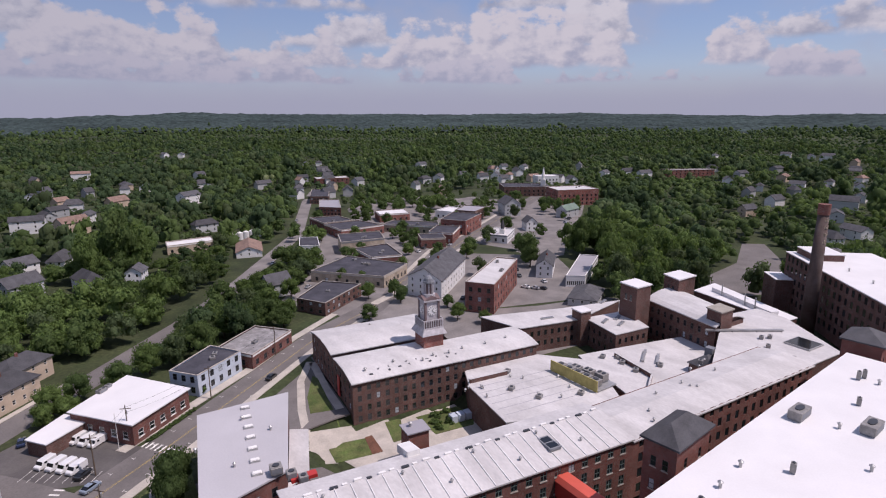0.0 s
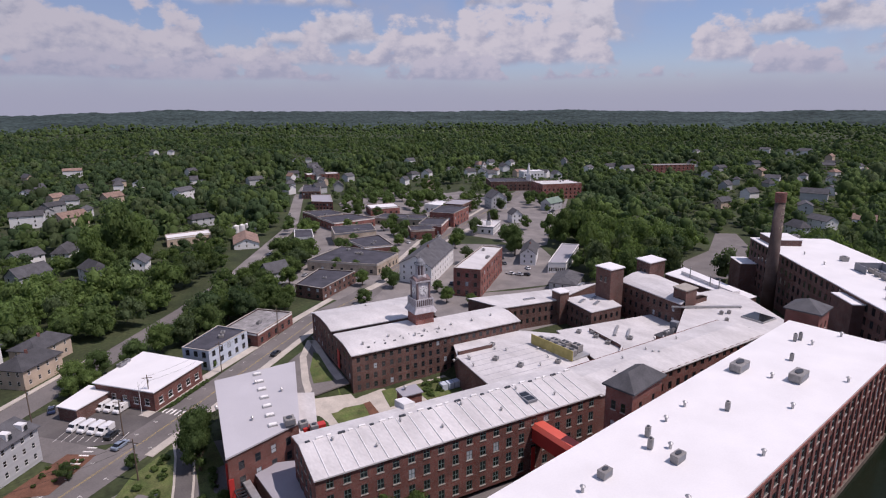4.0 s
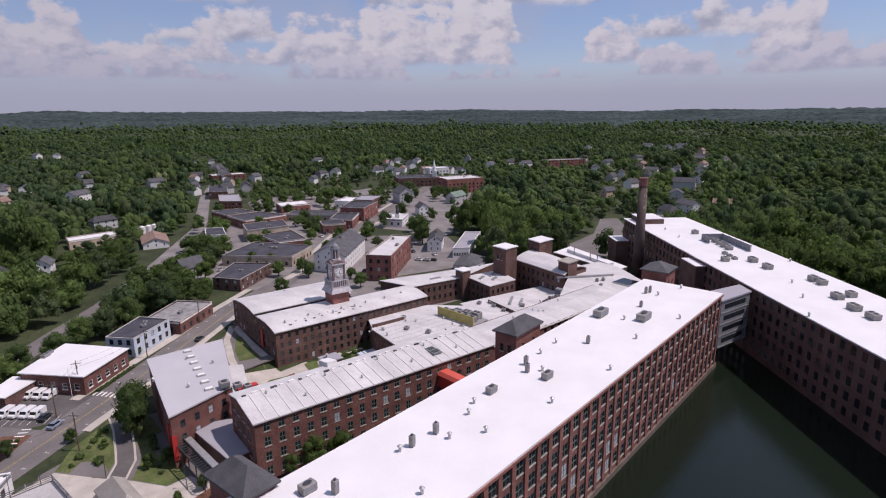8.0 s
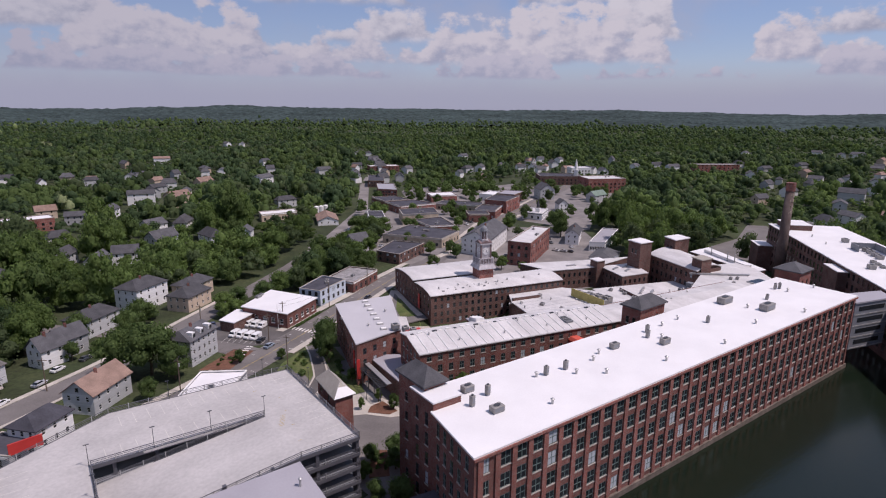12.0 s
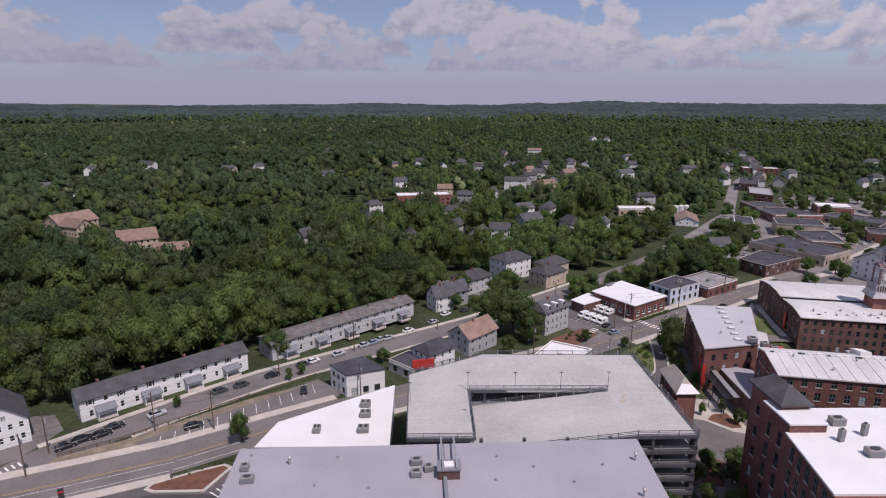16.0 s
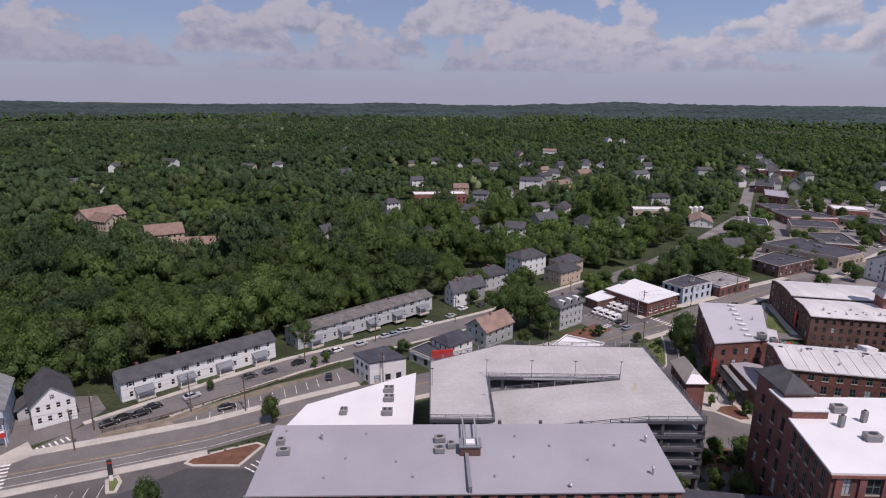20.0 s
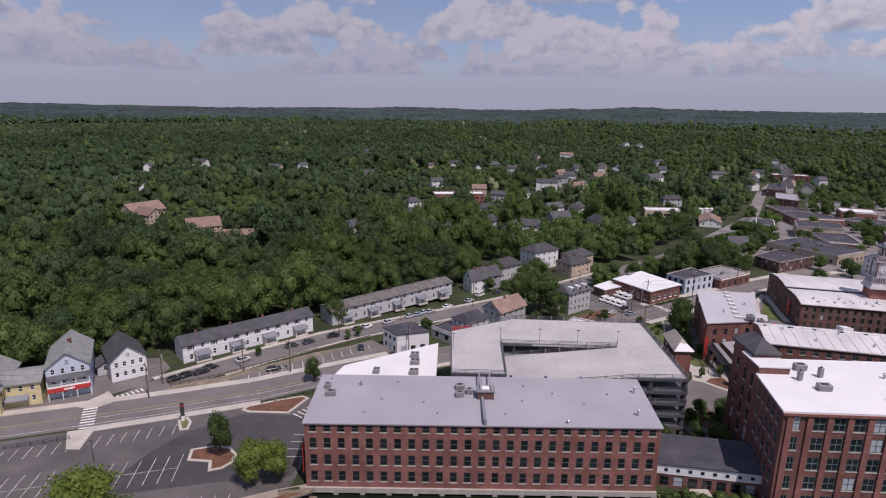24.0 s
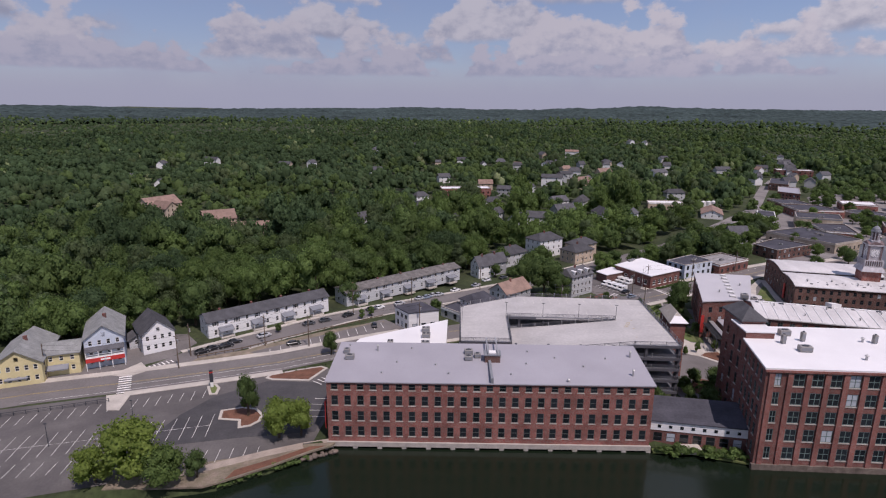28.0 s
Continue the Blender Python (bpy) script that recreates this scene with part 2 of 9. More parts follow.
NEWASPHALT = material("dark_asphalt", (0.092, 0.084, 0.083), 0.9, second=(0.125, 0.115, 0.11), stain=0.2, stain_scale=0.1, grain=0.1, grain_scale=2.5, bump=0.3, bump_scale=12)
PAINT = material("road_paint", (0.72, 0.70, 0.66), 0.8, stain=0.25, stain_scale=0.9, grain=0.2, grain_scale=5)
YELLOW = material("yellow_paint", (0.40, 0.30, 0.12), 0.8, stain=0.2, stain_scale=0.9)
GRASS = material("grass", (0.075, 0.115, 0.03), 1.0, stain=0.3, stain_scale=0.25, grain=0.3, grain_scale=3, bump=0.6, bump_scale=4, second=(0.12, 0.13, 0.05))
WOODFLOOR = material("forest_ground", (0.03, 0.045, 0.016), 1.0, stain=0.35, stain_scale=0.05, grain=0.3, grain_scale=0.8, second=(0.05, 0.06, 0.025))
PATHDUST = material("trodden_dust", (0.33, 0.275, 0.23), 1.0, stain=0.2, stain_scale=0.4, grain=0.18, grain_scale=4, bump=0.4, bump_scale=5)
DIRT = material("gravelly_soil", (0.24, 0.19, 0.15), 1.0, stain=0.25, stain_scale=0.3, grain=0.2, grain_scale=4, bump=0.5, bump_scale=5, second=(0.17, 0.15, 0.10))
MULCH = material("bark_mulch", (0.15, 0.07, 0.045), 1.0, stain=0.25, stain_scale=0.5, grain=0.25, grain_scale=5, bump=0.6, bump_scale=6)
WHITEWALL = material("white_clapboard", (0.74, 0.74, 0.74), 0.7, stain=0.08, stain_scale=0.4, grain=0.05, grain_scale=2, bump=0.5, bump_scale=3, stretch=(0.2, 0.2, 6))
GREYWALL = material("grey_clapboard", (0.42, 0.43, 0.44), 0.75, stain=0.1, stain_scale=0.4, grain=0.06, bump=0.5, bump_scale=3, vary=0.25, stretch=(0.2, 0.2, 6))
BLUEWALL = material("pale_blue_siding", (0.52, 0.58, 0.66), 0.75, stain=0.1, stain_scale=0.4, grain=0.06)
YELLOWWALL = material("yellow_siding", (0.62, 0.54, 0.30), 0.75, stain=0.1, stain_scale=0.4, grain=0.06)
TANWALL = material("tan_siding", (0.50, 0.40, 0.31), 0.8, stain=0.12, stain_scale=0.4, grain=0.06)
TRIM = material("white_trim", (0.78, 0.77, 0.75), 0.6, stain=0.06, stain_scale=0.5)
REDMETAL = material("red_painted_metal", (0.50, 0.04, 0.035), 0.5, stain=0.08, stain_scale=0.4, spec=0.5)
REDROOF = material("red_roofing", (0.62, 0.11, 0.075), 0.55, stain=0.08, stain_scale=0.3)
GALV = material("galvanised_steel", (0.42, 0.42, 0.42), 0.45, metal=0.5, stain=0.12, stain_scale=1.0)
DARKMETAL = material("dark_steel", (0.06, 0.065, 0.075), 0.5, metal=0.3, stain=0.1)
UNITGREY = material("weathered_machine_casing", (0.27, 0.26, 0.25), 0.55, metal=0.2, stain=0.2, stain_scale=1.2, grain=0.1)
GREYPANEL = material("grey_panel", (0.20, 0.21, 0.23), 0.6, stain=0.08, stain_scale=0.5)
GLASS = material("window_glass", (0.018, 0.022, 0.026), 0.08, spec=0.7, grain=0.0, vary=0.35)
HALLFRAME = material("dark_green_sash", (0.075, 0.085, 0.08), 0.5, vary=0.2)
BLIND = material("pale_window_blind", (0.42, 0.46, 0.50), 0.4, stain=0.1, stain_scale=0.8)
FRAME = material("green_window_frame", (0.125, 0.175, 0.168), 0.5, vary=0.15)
DARKFRAME = material("dark_window_frame", (0.05, 0.055, 0.06), 0.5)
WOOD = material("weathered_pole", (0.13, 0.095, 0.07), 0.9, grain=0.2, grain_scale=6)
TIMBER = material("yellow_timber", (0.42, 0.36, 0.13), 0.8, stain=0.15, stain_scale=0.6, grain=0.1)
BLACK = material("black_rubber", (0.02, 0.02, 0.02), 0.8)
BARK = material("bark", (0.09, 0.065, 0.045), 0.95, grain=0.25, grain_scale=5, bump=0.6)


SOOT = material("sooty_chimney_brick", (0.125, 0.098, 0.090), 0.95, second=(0.085, 0.055, 0.048), stain=0.25, stain_scale=0.12, grain=0.2, grain_scale=2.5, bump=0.4, bump_scale=6)
TOWERPAINT = material("weathered_tower_paint", (0.46, 0.44, 0.46), 0.7, stain=0.2, stain_scale=0.8, grain=0.1)
TOWERDARK = material("tower_panel", (0.17, 0.12, 0.12), 0.75, stain=0.2, stain_scale=0.8)


def leaf_material(name, colour, other):
    m = material(name, colour, 0.85, grain=0.42, grain_scale=1.5, stain=0.36, stain_scale=0.014, bump=1.0, bump_scale=1.3, vary=0.2, island=True, spec=0.1, second=other)
    for n in m.node_tree.nodes:
        if n.type == "BUMP":
            n.inputs["Distance"].default_value = 0.32
    thin = m.node_tree.nodes.new("ShaderNodeBsdfTranslucent")
    thin.inputs["Color"].default_value = (colour[0] * 1.6, colour[1] * 1.7, colour[2] * 1.2, 1)
    both = m.node_tree.nodes.new("ShaderNodeMixShader")
    both.inputs[0].default_value = 0.4
    l = m.node_tree.links
    l.new(m.node_tree.nodes["Principled BSDF"].outputs[0], both.inputs[1])
    l.new(thin.outputs[0], both.inputs[2])
    l.new(both.outputs[0], m.node_tree.nodes["Material Output"].inputs["Surface"])
    return m


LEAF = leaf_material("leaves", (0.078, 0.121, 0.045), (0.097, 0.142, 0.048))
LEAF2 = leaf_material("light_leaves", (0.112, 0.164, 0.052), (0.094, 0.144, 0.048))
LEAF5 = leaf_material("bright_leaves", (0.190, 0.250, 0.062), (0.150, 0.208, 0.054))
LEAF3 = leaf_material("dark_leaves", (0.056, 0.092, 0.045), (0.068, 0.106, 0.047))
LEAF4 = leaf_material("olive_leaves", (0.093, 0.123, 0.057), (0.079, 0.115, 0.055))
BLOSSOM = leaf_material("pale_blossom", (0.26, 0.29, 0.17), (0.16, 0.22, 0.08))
WATER = material("pond_water", (0.008, 0.014, 0.008), 0.16, spec=0.35)
wb = WATER.node_tree
ripple, wbump, wpos = wb.nodes.new("ShaderNodeTexNoise"), wb.nodes.new("ShaderNodeBump"), wb.nodes.new("ShaderNodeNewGeometry")
ripple.inputs["Scale"].default_value, ripple.inputs["Detail"].default_value = 0.9, 6.0
wbump.inputs["Strength"].default_value, wbump.inputs["Distance"].default_value = 0.35, 0.12
wb.links.new(wpos.outputs["Position"], ripple.inputs["Vector"])
wb.links.new(ripple.outputs["Fac"], wbump.inputs["Height"])
wb.links.new(wbump.outputs[0], wb.nodes["Principled BSDF"].inputs["Normal"])


# ---- building blocks ----
CLEAR = []  # (footprint, margin) kept free of trees


def keep_clear(poly, margin=3.0):
    a = np.array(poly, float)
    CLEAR.append((a, margin, a.min(0) - margin, a.max(0) + margin))


LOW = []  # stretches of yards and gardens with only low growth


def inside_any(P, zones):
    keep, CLEAR[:] = list(CLEAR), zones
    out = blocked(P)
    CLEAR[:] = keep
    return out


def keep_line(line, width):
    for p, q in zip(line, line[1:]):
        a, b = Vector(p), Vector(q)
        n = Vector((-(b - a).y, (b - a).x)).normalized() * width / 2
        keep_clear([tuple(a - n), tuple(b - n), tuple(b + n), tuple(a + n)], 1.0)


def blocked(P):
    """Which of the points P (n x 2) lie in a cleared footprint or within its margin."""
    out = np.zeros(len(P), bool)
    for poly, margin, lo, hi in CLEAR:
        near = np.where(((P > lo) & (P < hi)).all(1) & ~out)[0]
        if not len(near):
            continue
        q = P[near]
        n = len(poly)
        inside = np.zeros(len(q), bool)
        dist = np.full(len(q), 1e9)
        for i in range(n):
            a, b = poly[i], poly[(i + 1) % n]
            cross = ((a[1] > q[:, 1]) != (b[1] > q[:, 1])) & (q[:, 0] < (b[0] - a[0]) * (q[:, 1] - a[1]) / (b[1] - a[1] + 1e-12) + a[0])
            inside ^= cross
            e = b - a
            t = np.clip(((q - a) @ e) / (e @ e + 1e-9), 0, 1)
            dist = np.minimum(dist, np.linalg.norm(q - a - t[:, None] * e, axis=1))
        out[near[inside | (dist < margin)]] = True
    return out


def gz(x, y):
    """The height of the land: it falls from the pond's banks towards the town."""
    s = min(max((x + y - 20) / 190, 0.0), 1.0)
    return 1.8 - 3.2 * s * s * (3 - 2 * s)


def solid(bm, name="mesh", smooth=False):
    me = bpy.data.meshes.new(name)
    bm.normal_update()
    if not bm.loops.layers.uv:
        uvl = bm.loops.layers.uv.new("UVMap")
        for f in bm.faces:
            n = f.normal
            for lp in f.loops:
                c = lp.vert.co
                lp[uvl].uv = (c.x, c.y) if abs(n.z) > 0.7 else (c.x if abs(n.y) > abs(n.x) else c.y, c.z)
    bm.to_mesh(me)
    bm.free()
    if smooth:
        me.polygons.foreach_set("use_smooth", [True] * len(me.polygons))
    return me


def raw(name, verts, faces, mat, mats=None, index=None):
    me = bpy.data.meshes.new(name)
    me.from_pydata(verts, [], faces)
    for k in (mats or [mat]):
        me.materials.append(k)
    if index is not None:
        me.polygons.foreach_set("material_index", index)
    me.update()
    return me


def thing(name, x, y, z, rz=0.0, label="", category="", group="", kind=""):
    ob = new(name)
    ob.empty_display_size = 0.5
    ob.matrix_world = pose(x, y, z, 0, 0, rz)
    return tagged(ob, label, category, group, kind)


def attach(name, me, parent, m=None, label=""):
    ob = new(name, me)
    ob.parent = parent
    if m is not None:
        ob.matrix_basis = m
    if label:
        ob["label"] = label
    return ob


def part(name, bm, mat, parent, label="", smooth=False):
    me = bm if isinstance(bm, bpy.types.Mesh) else solid(bm, name, smooth)
    if not me.materials:
        me.materials.append(mat)
    return attach(name, me, parent, None, label)


def alone(name, bm, mat, m=None, label="", category="", group="", kind=""):
    """A thing or a piece of the setting that is one mesh."""
    me = bm if isinstance(bm, bpy.types.Mesh) else solid(bm, name)
    if not me.materials:
        me.materials.append(mat)
    ob = new(name, me)
    if m is not None:
        ob.matrix_world = m
    return tagged(ob, label, category, group, kind)


def box(bm, x0, x1, y0, y1, z0, z1, turn=None):
    vs = [bm.verts.new(p) for p in ((x0, y0, z0), (x1, y0, z0), (x1, y1, z0), (x0, y1, z0), (x0, y0, z1), (x1, y0, z1), (x1, y1, z1), (x0, y1, z1))]
    for f in ((3, 2, 1, 0), (4, 5, 6, 7), (0, 1, 5, 4), (1, 2, 6, 5), (2, 3, 7, 6), (3, 0, 4, 7)):
        bm.faces.new([vs[i] for i in f])
    if turn is not None:
        for v in vs:
            v.co = turn @ v.co
    return vs


def boxes(*dims):
    bm = bmesh.new()
    for d in dims:
        box(bm, *d)
    return bm


def tube(bm, a, b, r0, r1=None, n=8):
    a, b = Vector(a), Vector(b)
    r1 = r0 if r1 is None else r1
    q = (b - a).to_track_quat("Z", "Y")
    rings = []
    for p, r in ((a, r0), (b, r1)):
        rings.append([bm.verts.new(p + q @ Vector((r * math.cos(t), r * math.sin(t), 0))) for t in (2 * math.pi * i / n for i in range(n))])
    for i in range(n):
        bm.faces.new((rings[0][i], rings[0][(i + 1) % n], rings[1][(i + 1) % n], rings[1][i]))
    bm.faces.new(rings[0][::-1])
    bm.faces.new(rings[1])


def prism(bm, poly, z0, z1):
    """An upright block on a footprint that runs counter-clockwise; z0 and z1 are heights or functions of x and y."""
    lo = z0 if callable(z0) else (lambda x, y: z0)
    hi = z1 if callable(z1) else (lambda x, y: z1)
    a = [bm.verts.new((x, y, lo(x, y))) for x, y in poly]
    b = [bm.verts.new((x, y, hi(x, y))) for x, y in poly]
    n = len(poly)
    bm.faces.new(a[::-1])
    bm.faces.new(b)
    for i in range(n):
        bm.faces.new((a[i], a[(i + 1) % n], b[(i + 1) % n], b[i]))


def grown(poly, d):
    """The footprint with every side moved outwards by d."""
    out, n = [], len(poly)
    for i in range(n):
        p, a, b = Vector(poly[i]), Vector(poly[i - 1]), Vector(poly[(i + 1) % n])
        e0, e1 = (p - a).normalized(), (b - p).normalized()
        n0, n1 = Vector((e0.y, -e0.x)), Vector((e1.y, -e1.x))
        out.append(tuple(p + (n0 + n1) * (d / (1 + n0.dot(n1)))))
    return out


WINDOW_MESHES = {}


def lattice(xb, zb, y0, y1):
    """One connected sash: a plate of cells in which every second one across and up is left open."""
    bm = bmesh.new()
    grid = {(i, j, k): bm.verts.new((x, y, z)) for i, x in enumerate(xb) for j, z in enumerate(zb) for k, y in enumerate((y0, y1))}
    full = lambda i, j: 0 <= i < len(xb) - 1 and 0 <= j < len(zb) - 1 and not (i % 2 and j % 2)
    for i in range(len(xb) - 1):
        for j in range(len(zb) - 1):
            if not full(i, j):
                continue
            bm.faces.new([grid[p] for p in ((i + 1, j, 1), (i, j, 1), (i, j + 1, 1), (i + 1, j + 1, 1))])
            for di, dj, c in ((-1, 0, ((i, j), (i, j + 1))), (1, 0, ((i + 1, j + 1), (i + 1, j))), (0, -1, ((i + 1, j), (i, j))), (0, 1, ((i, j + 1), (i + 1, j + 1)))):
                if not full(i + di, j + dj):
                    (a, b), (c2, d) = c
                    bm.faces.new([grid[p] for p in ((a, b, 1), (a, b, 0), (c2, d, 0), (c2, d, 1))])
    return bm



BLINDS = {}
w_blind = random.Random(12)


def window_meshes(w, h, style):
    """Sash, pane and sill of one window; x across, y outwards, z up from the sill."""
    key = (round(w, 2), round(h, 2), style)
    if key in WINDOW_MESHES:
        return WINDOW_MESHES[key]
    t = 0.10 if w > 1.2 else 0.08
    if style == "mill" and w > 2:
        t = 0.13
    xb, zb = [-w / 2, -w / 2 + t], [0, t, h / 2 - t / 2, h / 2 + t / 2, h - t, h]
    for s in {"mill": (0.0,), "wide": (0.0,), "hall": ()}.get(style, ()):
        xb += [s * w - t / 2, s * w + t / 2]
    xb += [w / 2 - t, w / 2]
    fr = lattice(xb, zb, -0.14, -0.04)
    frame_mat = {"mill": FRAME, "hall": HALLFRAME, "wide": FRAME, "dark": DARKFRAME}.get(style, TRIM)
    a = solid(fr, "window")
    a.materials.append(frame_mat)
    b = solid(boxes((-w / 2, w / 2, -0.10, -0.08, 0, h)), "pane")
    b.materials.append(GLASS)
    c = solid(boxes((-w / 2 - 0.12, w / 2 + 0.12, -0.02, 0.10, -0.22, 0.0)), "sill")
    c.materials.append(STONE if style != "white" else TRIM)
    d = b.copy()
    d.materials[0] = BLIND
    BLINDS[b.name] = d
    WINDOW_MESHES[key] = (a, b, c)
    return WINDOW_MESHES[key]


def far_window(w, h):
    key = (round(w, 2), round(h, 2), "distant")
    if key not in WINDOW_MESHES:
        WINDOW_MESHES[key] = solid(boxes((-w / 2, w / 2, -0.2, -0.1, 0, h)), "window")
        WINDOW_MESHES[key].materials.append(GLASS)
    return WINDOW_MESHES[key]


def wall_with_openings(bm, p0, p1, z0, z1, us, vs, uvl, depth=0.22):
    """A wall from p0 to p1 (outside to the right of that way) with a grid of openings us x vs, each with its reveals."""
    p0, p1 = Vector((*p0, 0)), Vector((*p1, 0))
    way = (p1 - p0).normalized()
    outw = Vector((way.y, -way.x, 0))
    length = (p1 - p0).length

    def at(u, v, d=0.0):
        return p0 + way * u + Vector((0, 0, v)) - outw * d

    ub = [0.0] + [e for u in us for e in u] + [length]
    vb = [z0] + [e for v in vs for e in v] + [z1]

    def quad(c, uv):
        f = bm.faces.new([bm.verts.new(p) for p in c])
        for lp, q in zip(f.loops, uv):
            lp[uvl].uv = q

    for i in range(len(ub) - 1):
        for j in range(len(vb) - 1):
            u0, u1, v0, v1 = ub[i], ub[i + 1], vb[j], vb[j + 1]
            if u1 - u0 < 1e-4 or v1 - v0 < 1e-4:
                continue
            if i % 2 and j % 2:
                for c, uv in (((at(u0, v0), at(u0, v1), at(u0, v1, depth), at(u0, v0, depth)), ((0, v0), (0, v1), (depth, v1), (depth, v0))),
                              ((at(u1, v1), at(u1, v0), at(u1, v0, depth), at(u1, v1, depth)), ((0, v1), (0, v0), (depth, v0), (depth, v1))),
                              ((at(u0, v1), at(u1, v1), at(u1, v1, depth), at(u0, v1, depth)), ((u0, 0), (u1, 0), (u1, depth), (u0, depth))),
                              ((at(u1, v0), at(u0, v0), at(u0, v0, depth), at(u1, v0, depth)), ((u1, 0), (u0, 0), (u0, depth), (u1, depth)))):
                    quad(c, uv)
                quad((at(u0, v0, depth), at(u1, v0, depth), at(u1, v1, depth), at(u0, v1, depth)), ((u0, v0), (u1, v0), (u1, v1), (u0, v1)))
            else:
                quad((at(u0, v0), at(u1, v0), at(u1, v1), at(u0, v1)), ((u0, v0), (u1, v0), (u1, v1), (u0, v1)))


def rows_of(n, first, pitch, height):
    return [(first + k * pitch, first + k * pitch + height) for k in range(n)]


def bays_of(length, n, width, edge=0.0):
    step = (length - 2 * edge) / n
    return [(edge + (k + 0.5) * step - width / 2, edge + (k + 0.5) * step + width / 2) for k in range(n)]


def building(name, label, category, poly, z0, z1, wall_mat, fronts=None, style="mill", group="", sills=True, anchor=None):
    """Outer walls on a footprint (counter-clockwise). fronts: side -> (openings across, openings up), in metres along and heights."""
    cx, cy = anchor or poly[0]
    keep_clear(poly, 4.5)
    t = thing(name, cx, cy, z0, 0, label, category, group)
    loc = [(x - cx, y - cy) for x, y in poly]
    shared = None
    for i, p in enumerate(loc):
        q = loc[(i + 1) % len(loc)]
        if style != "far" or shared is None:
            bm = bmesh.new()
            uvl = bm.loops.layers.uv.new("UVMap")
            shared = bm
        us, vs = (fronts or {}).get(i, ((), ()))
        top = z1[i] if isinstance(z1, (list, tuple)) else z1
        wall_with_openings(bm, p, q, 0, top - z0, us, [(a - z0, b - z0) for a, b in vs], uvl)
        if style != "far" or i == len(loc) - 1:
            part("wall", bm, wall_mat, t)
        way = Vector((q[0] - p[0], q[1] - p[1], 0)).normalized()
        ang = math.atan2(way.y, way.x)
        for u0, u1 in us:
            for v0, v1 in vs:
                fr, pane, sill = window_meshes(u1 - u0, v1 - v0, style)
                at = Vector((p[0], p[1], v0 - z0)) + way * (u0 + u1) / 2
                if style == "far":
                    attach("window", far_window(u1 - u0, v1 - v0), t, Matrix.Translation(at) @ Matrix.Rotation(ang + math.pi, 4, "Z"))
                    continue
                w = attach("window", fr, t, Matrix.Translation(at) @ Matrix.Rotation(ang + math.pi, 4, "Z"))
                attach("pane", BLINDS[pane.name] if w_blind.random() < {"mill": 0.07, "dark": 0.14}.get(style, 0.0) else pane, w)
                if sills:
                    attach("sill", sill, w)
    return t


def flat_roof(t, poly, z, mat, over=0.3, thick=0.35, name="roof", top=None):
    ox, oy, oz = t.matrix_world.translation
    bm = bmesh.new()
    prism(bm, [(x - ox, y - oy) for x, y in grown(poly, over)], z - thick - oz, (lambda x, y: top(x + ox, y + oy) - oz) if top else z - oz)
    return part(name, bm, mat, t)


def profile_roof(t, at, a0, a1, prof, roof, wall, thick=0.3, base=1.2):
    """A roof of one cross-section run straight from a0 to a1 of a local plan: a sheet over a solid gable body."""
    ox, oy, oz = t.matrix_world.translation
    for name, ring, e, mat in (("roof", prof + [(b, z - thick) for b, z in prof[::-1]], 0.0, roof),
                               ("gable", [(prof[0][0] + 0.4, prof[0][1] - thick), *[(b, z - thick - 0.01) for b, z in prof[1:-1]], (prof[-1][0] - 0.4, prof[-1][1] - thick), (prof[-1][0] - 0.4, prof[0][1] - base), (prof[0][0] + 0.4, prof[0][1] - base)], 0.32, wall)):
        bm = bmesh.new()
        ends = []
        for a in (a0 + e, a1 - e):
            ends.append([bm.verts.new((at(a, b)[0] - ox, at(a, b)[1] - oy, z - oz)) for b, z in ring])
        n = len(ring)
        bm.faces.new(ends[0])
        bm.faces.new(ends[1][::-1])
        for i in range(n):
            bm.faces.new((ends[0][i], ends[1][i], ends[1][(i + 1) % n], ends[0][(i + 1) % n]))
        bmesh.ops.recalc_face_normals(bm, faces=bm.faces[:])
        part(name, bm, mat, t)


def barrel_roof(t, quad, z0, rise, roof, wall, n=9, over=0.3):
    """A shallow curved roof on four corners; the curve runs across the first and third sides."""
    ox, oy, oz = t.matrix_world.translation
    q = [Vector((x - ox, y - oy)) for x, y in grown(quad, over)]
    for name, mat, lift, low, inset in (("roof", roof, 0.0, -0.35, 0.0), ("gable", wall, -0.36, None, 0.025)):
        bm = bmesh.new()
        rows = []
        for e in (inset, 1 - inset):
            up, lo = [], []
            for i in range(n + 1):
                f = i / n
                p = q[0].lerp(q[1], f).lerp(q[3].lerp(q[2], f), e)
                z = z0 - oz + rise * math.sin(math.pi * f) ** 0.8 + lift
                up.append(bm.verts.new((p.x, p.y, z)))
                lo.append(bm.verts.new((p.x, p.y, z + low if low is not None else z0 - oz - 0.5)))
            rows.append((up, lo))
        (u0, l0), (u1, l1) = rows
        for i in range(n):
            bm.faces.new((u0[i], u0[i + 1], u1[i + 1], u1[i]))
            bm.faces.new((l0[i + 1], l0[i], l1[i], l1[i + 1]))
            bm.faces.new((l0[i], l0[i + 1], u0[i + 1], u0[i]))
            bm.faces.new((l1[i + 1], l1[i], u1[i], u1[i + 1]))
        for i in (0, n):
            bm.faces.new((l0[i], u0[i], u1[i], l1[i]))
        bmesh.ops.recalc_face_normals(bm, faces=bm.faces[:])
        part(name, bm, mat, t)


def frame_of(o, u):
    """A local plan: origin o, x along u, y to its left."""
    u = Vector(u).normalized()
    return lambda a, b: (o[0] + u.x * a - u.y * b, o[1] + u.y * a + u.x * b)

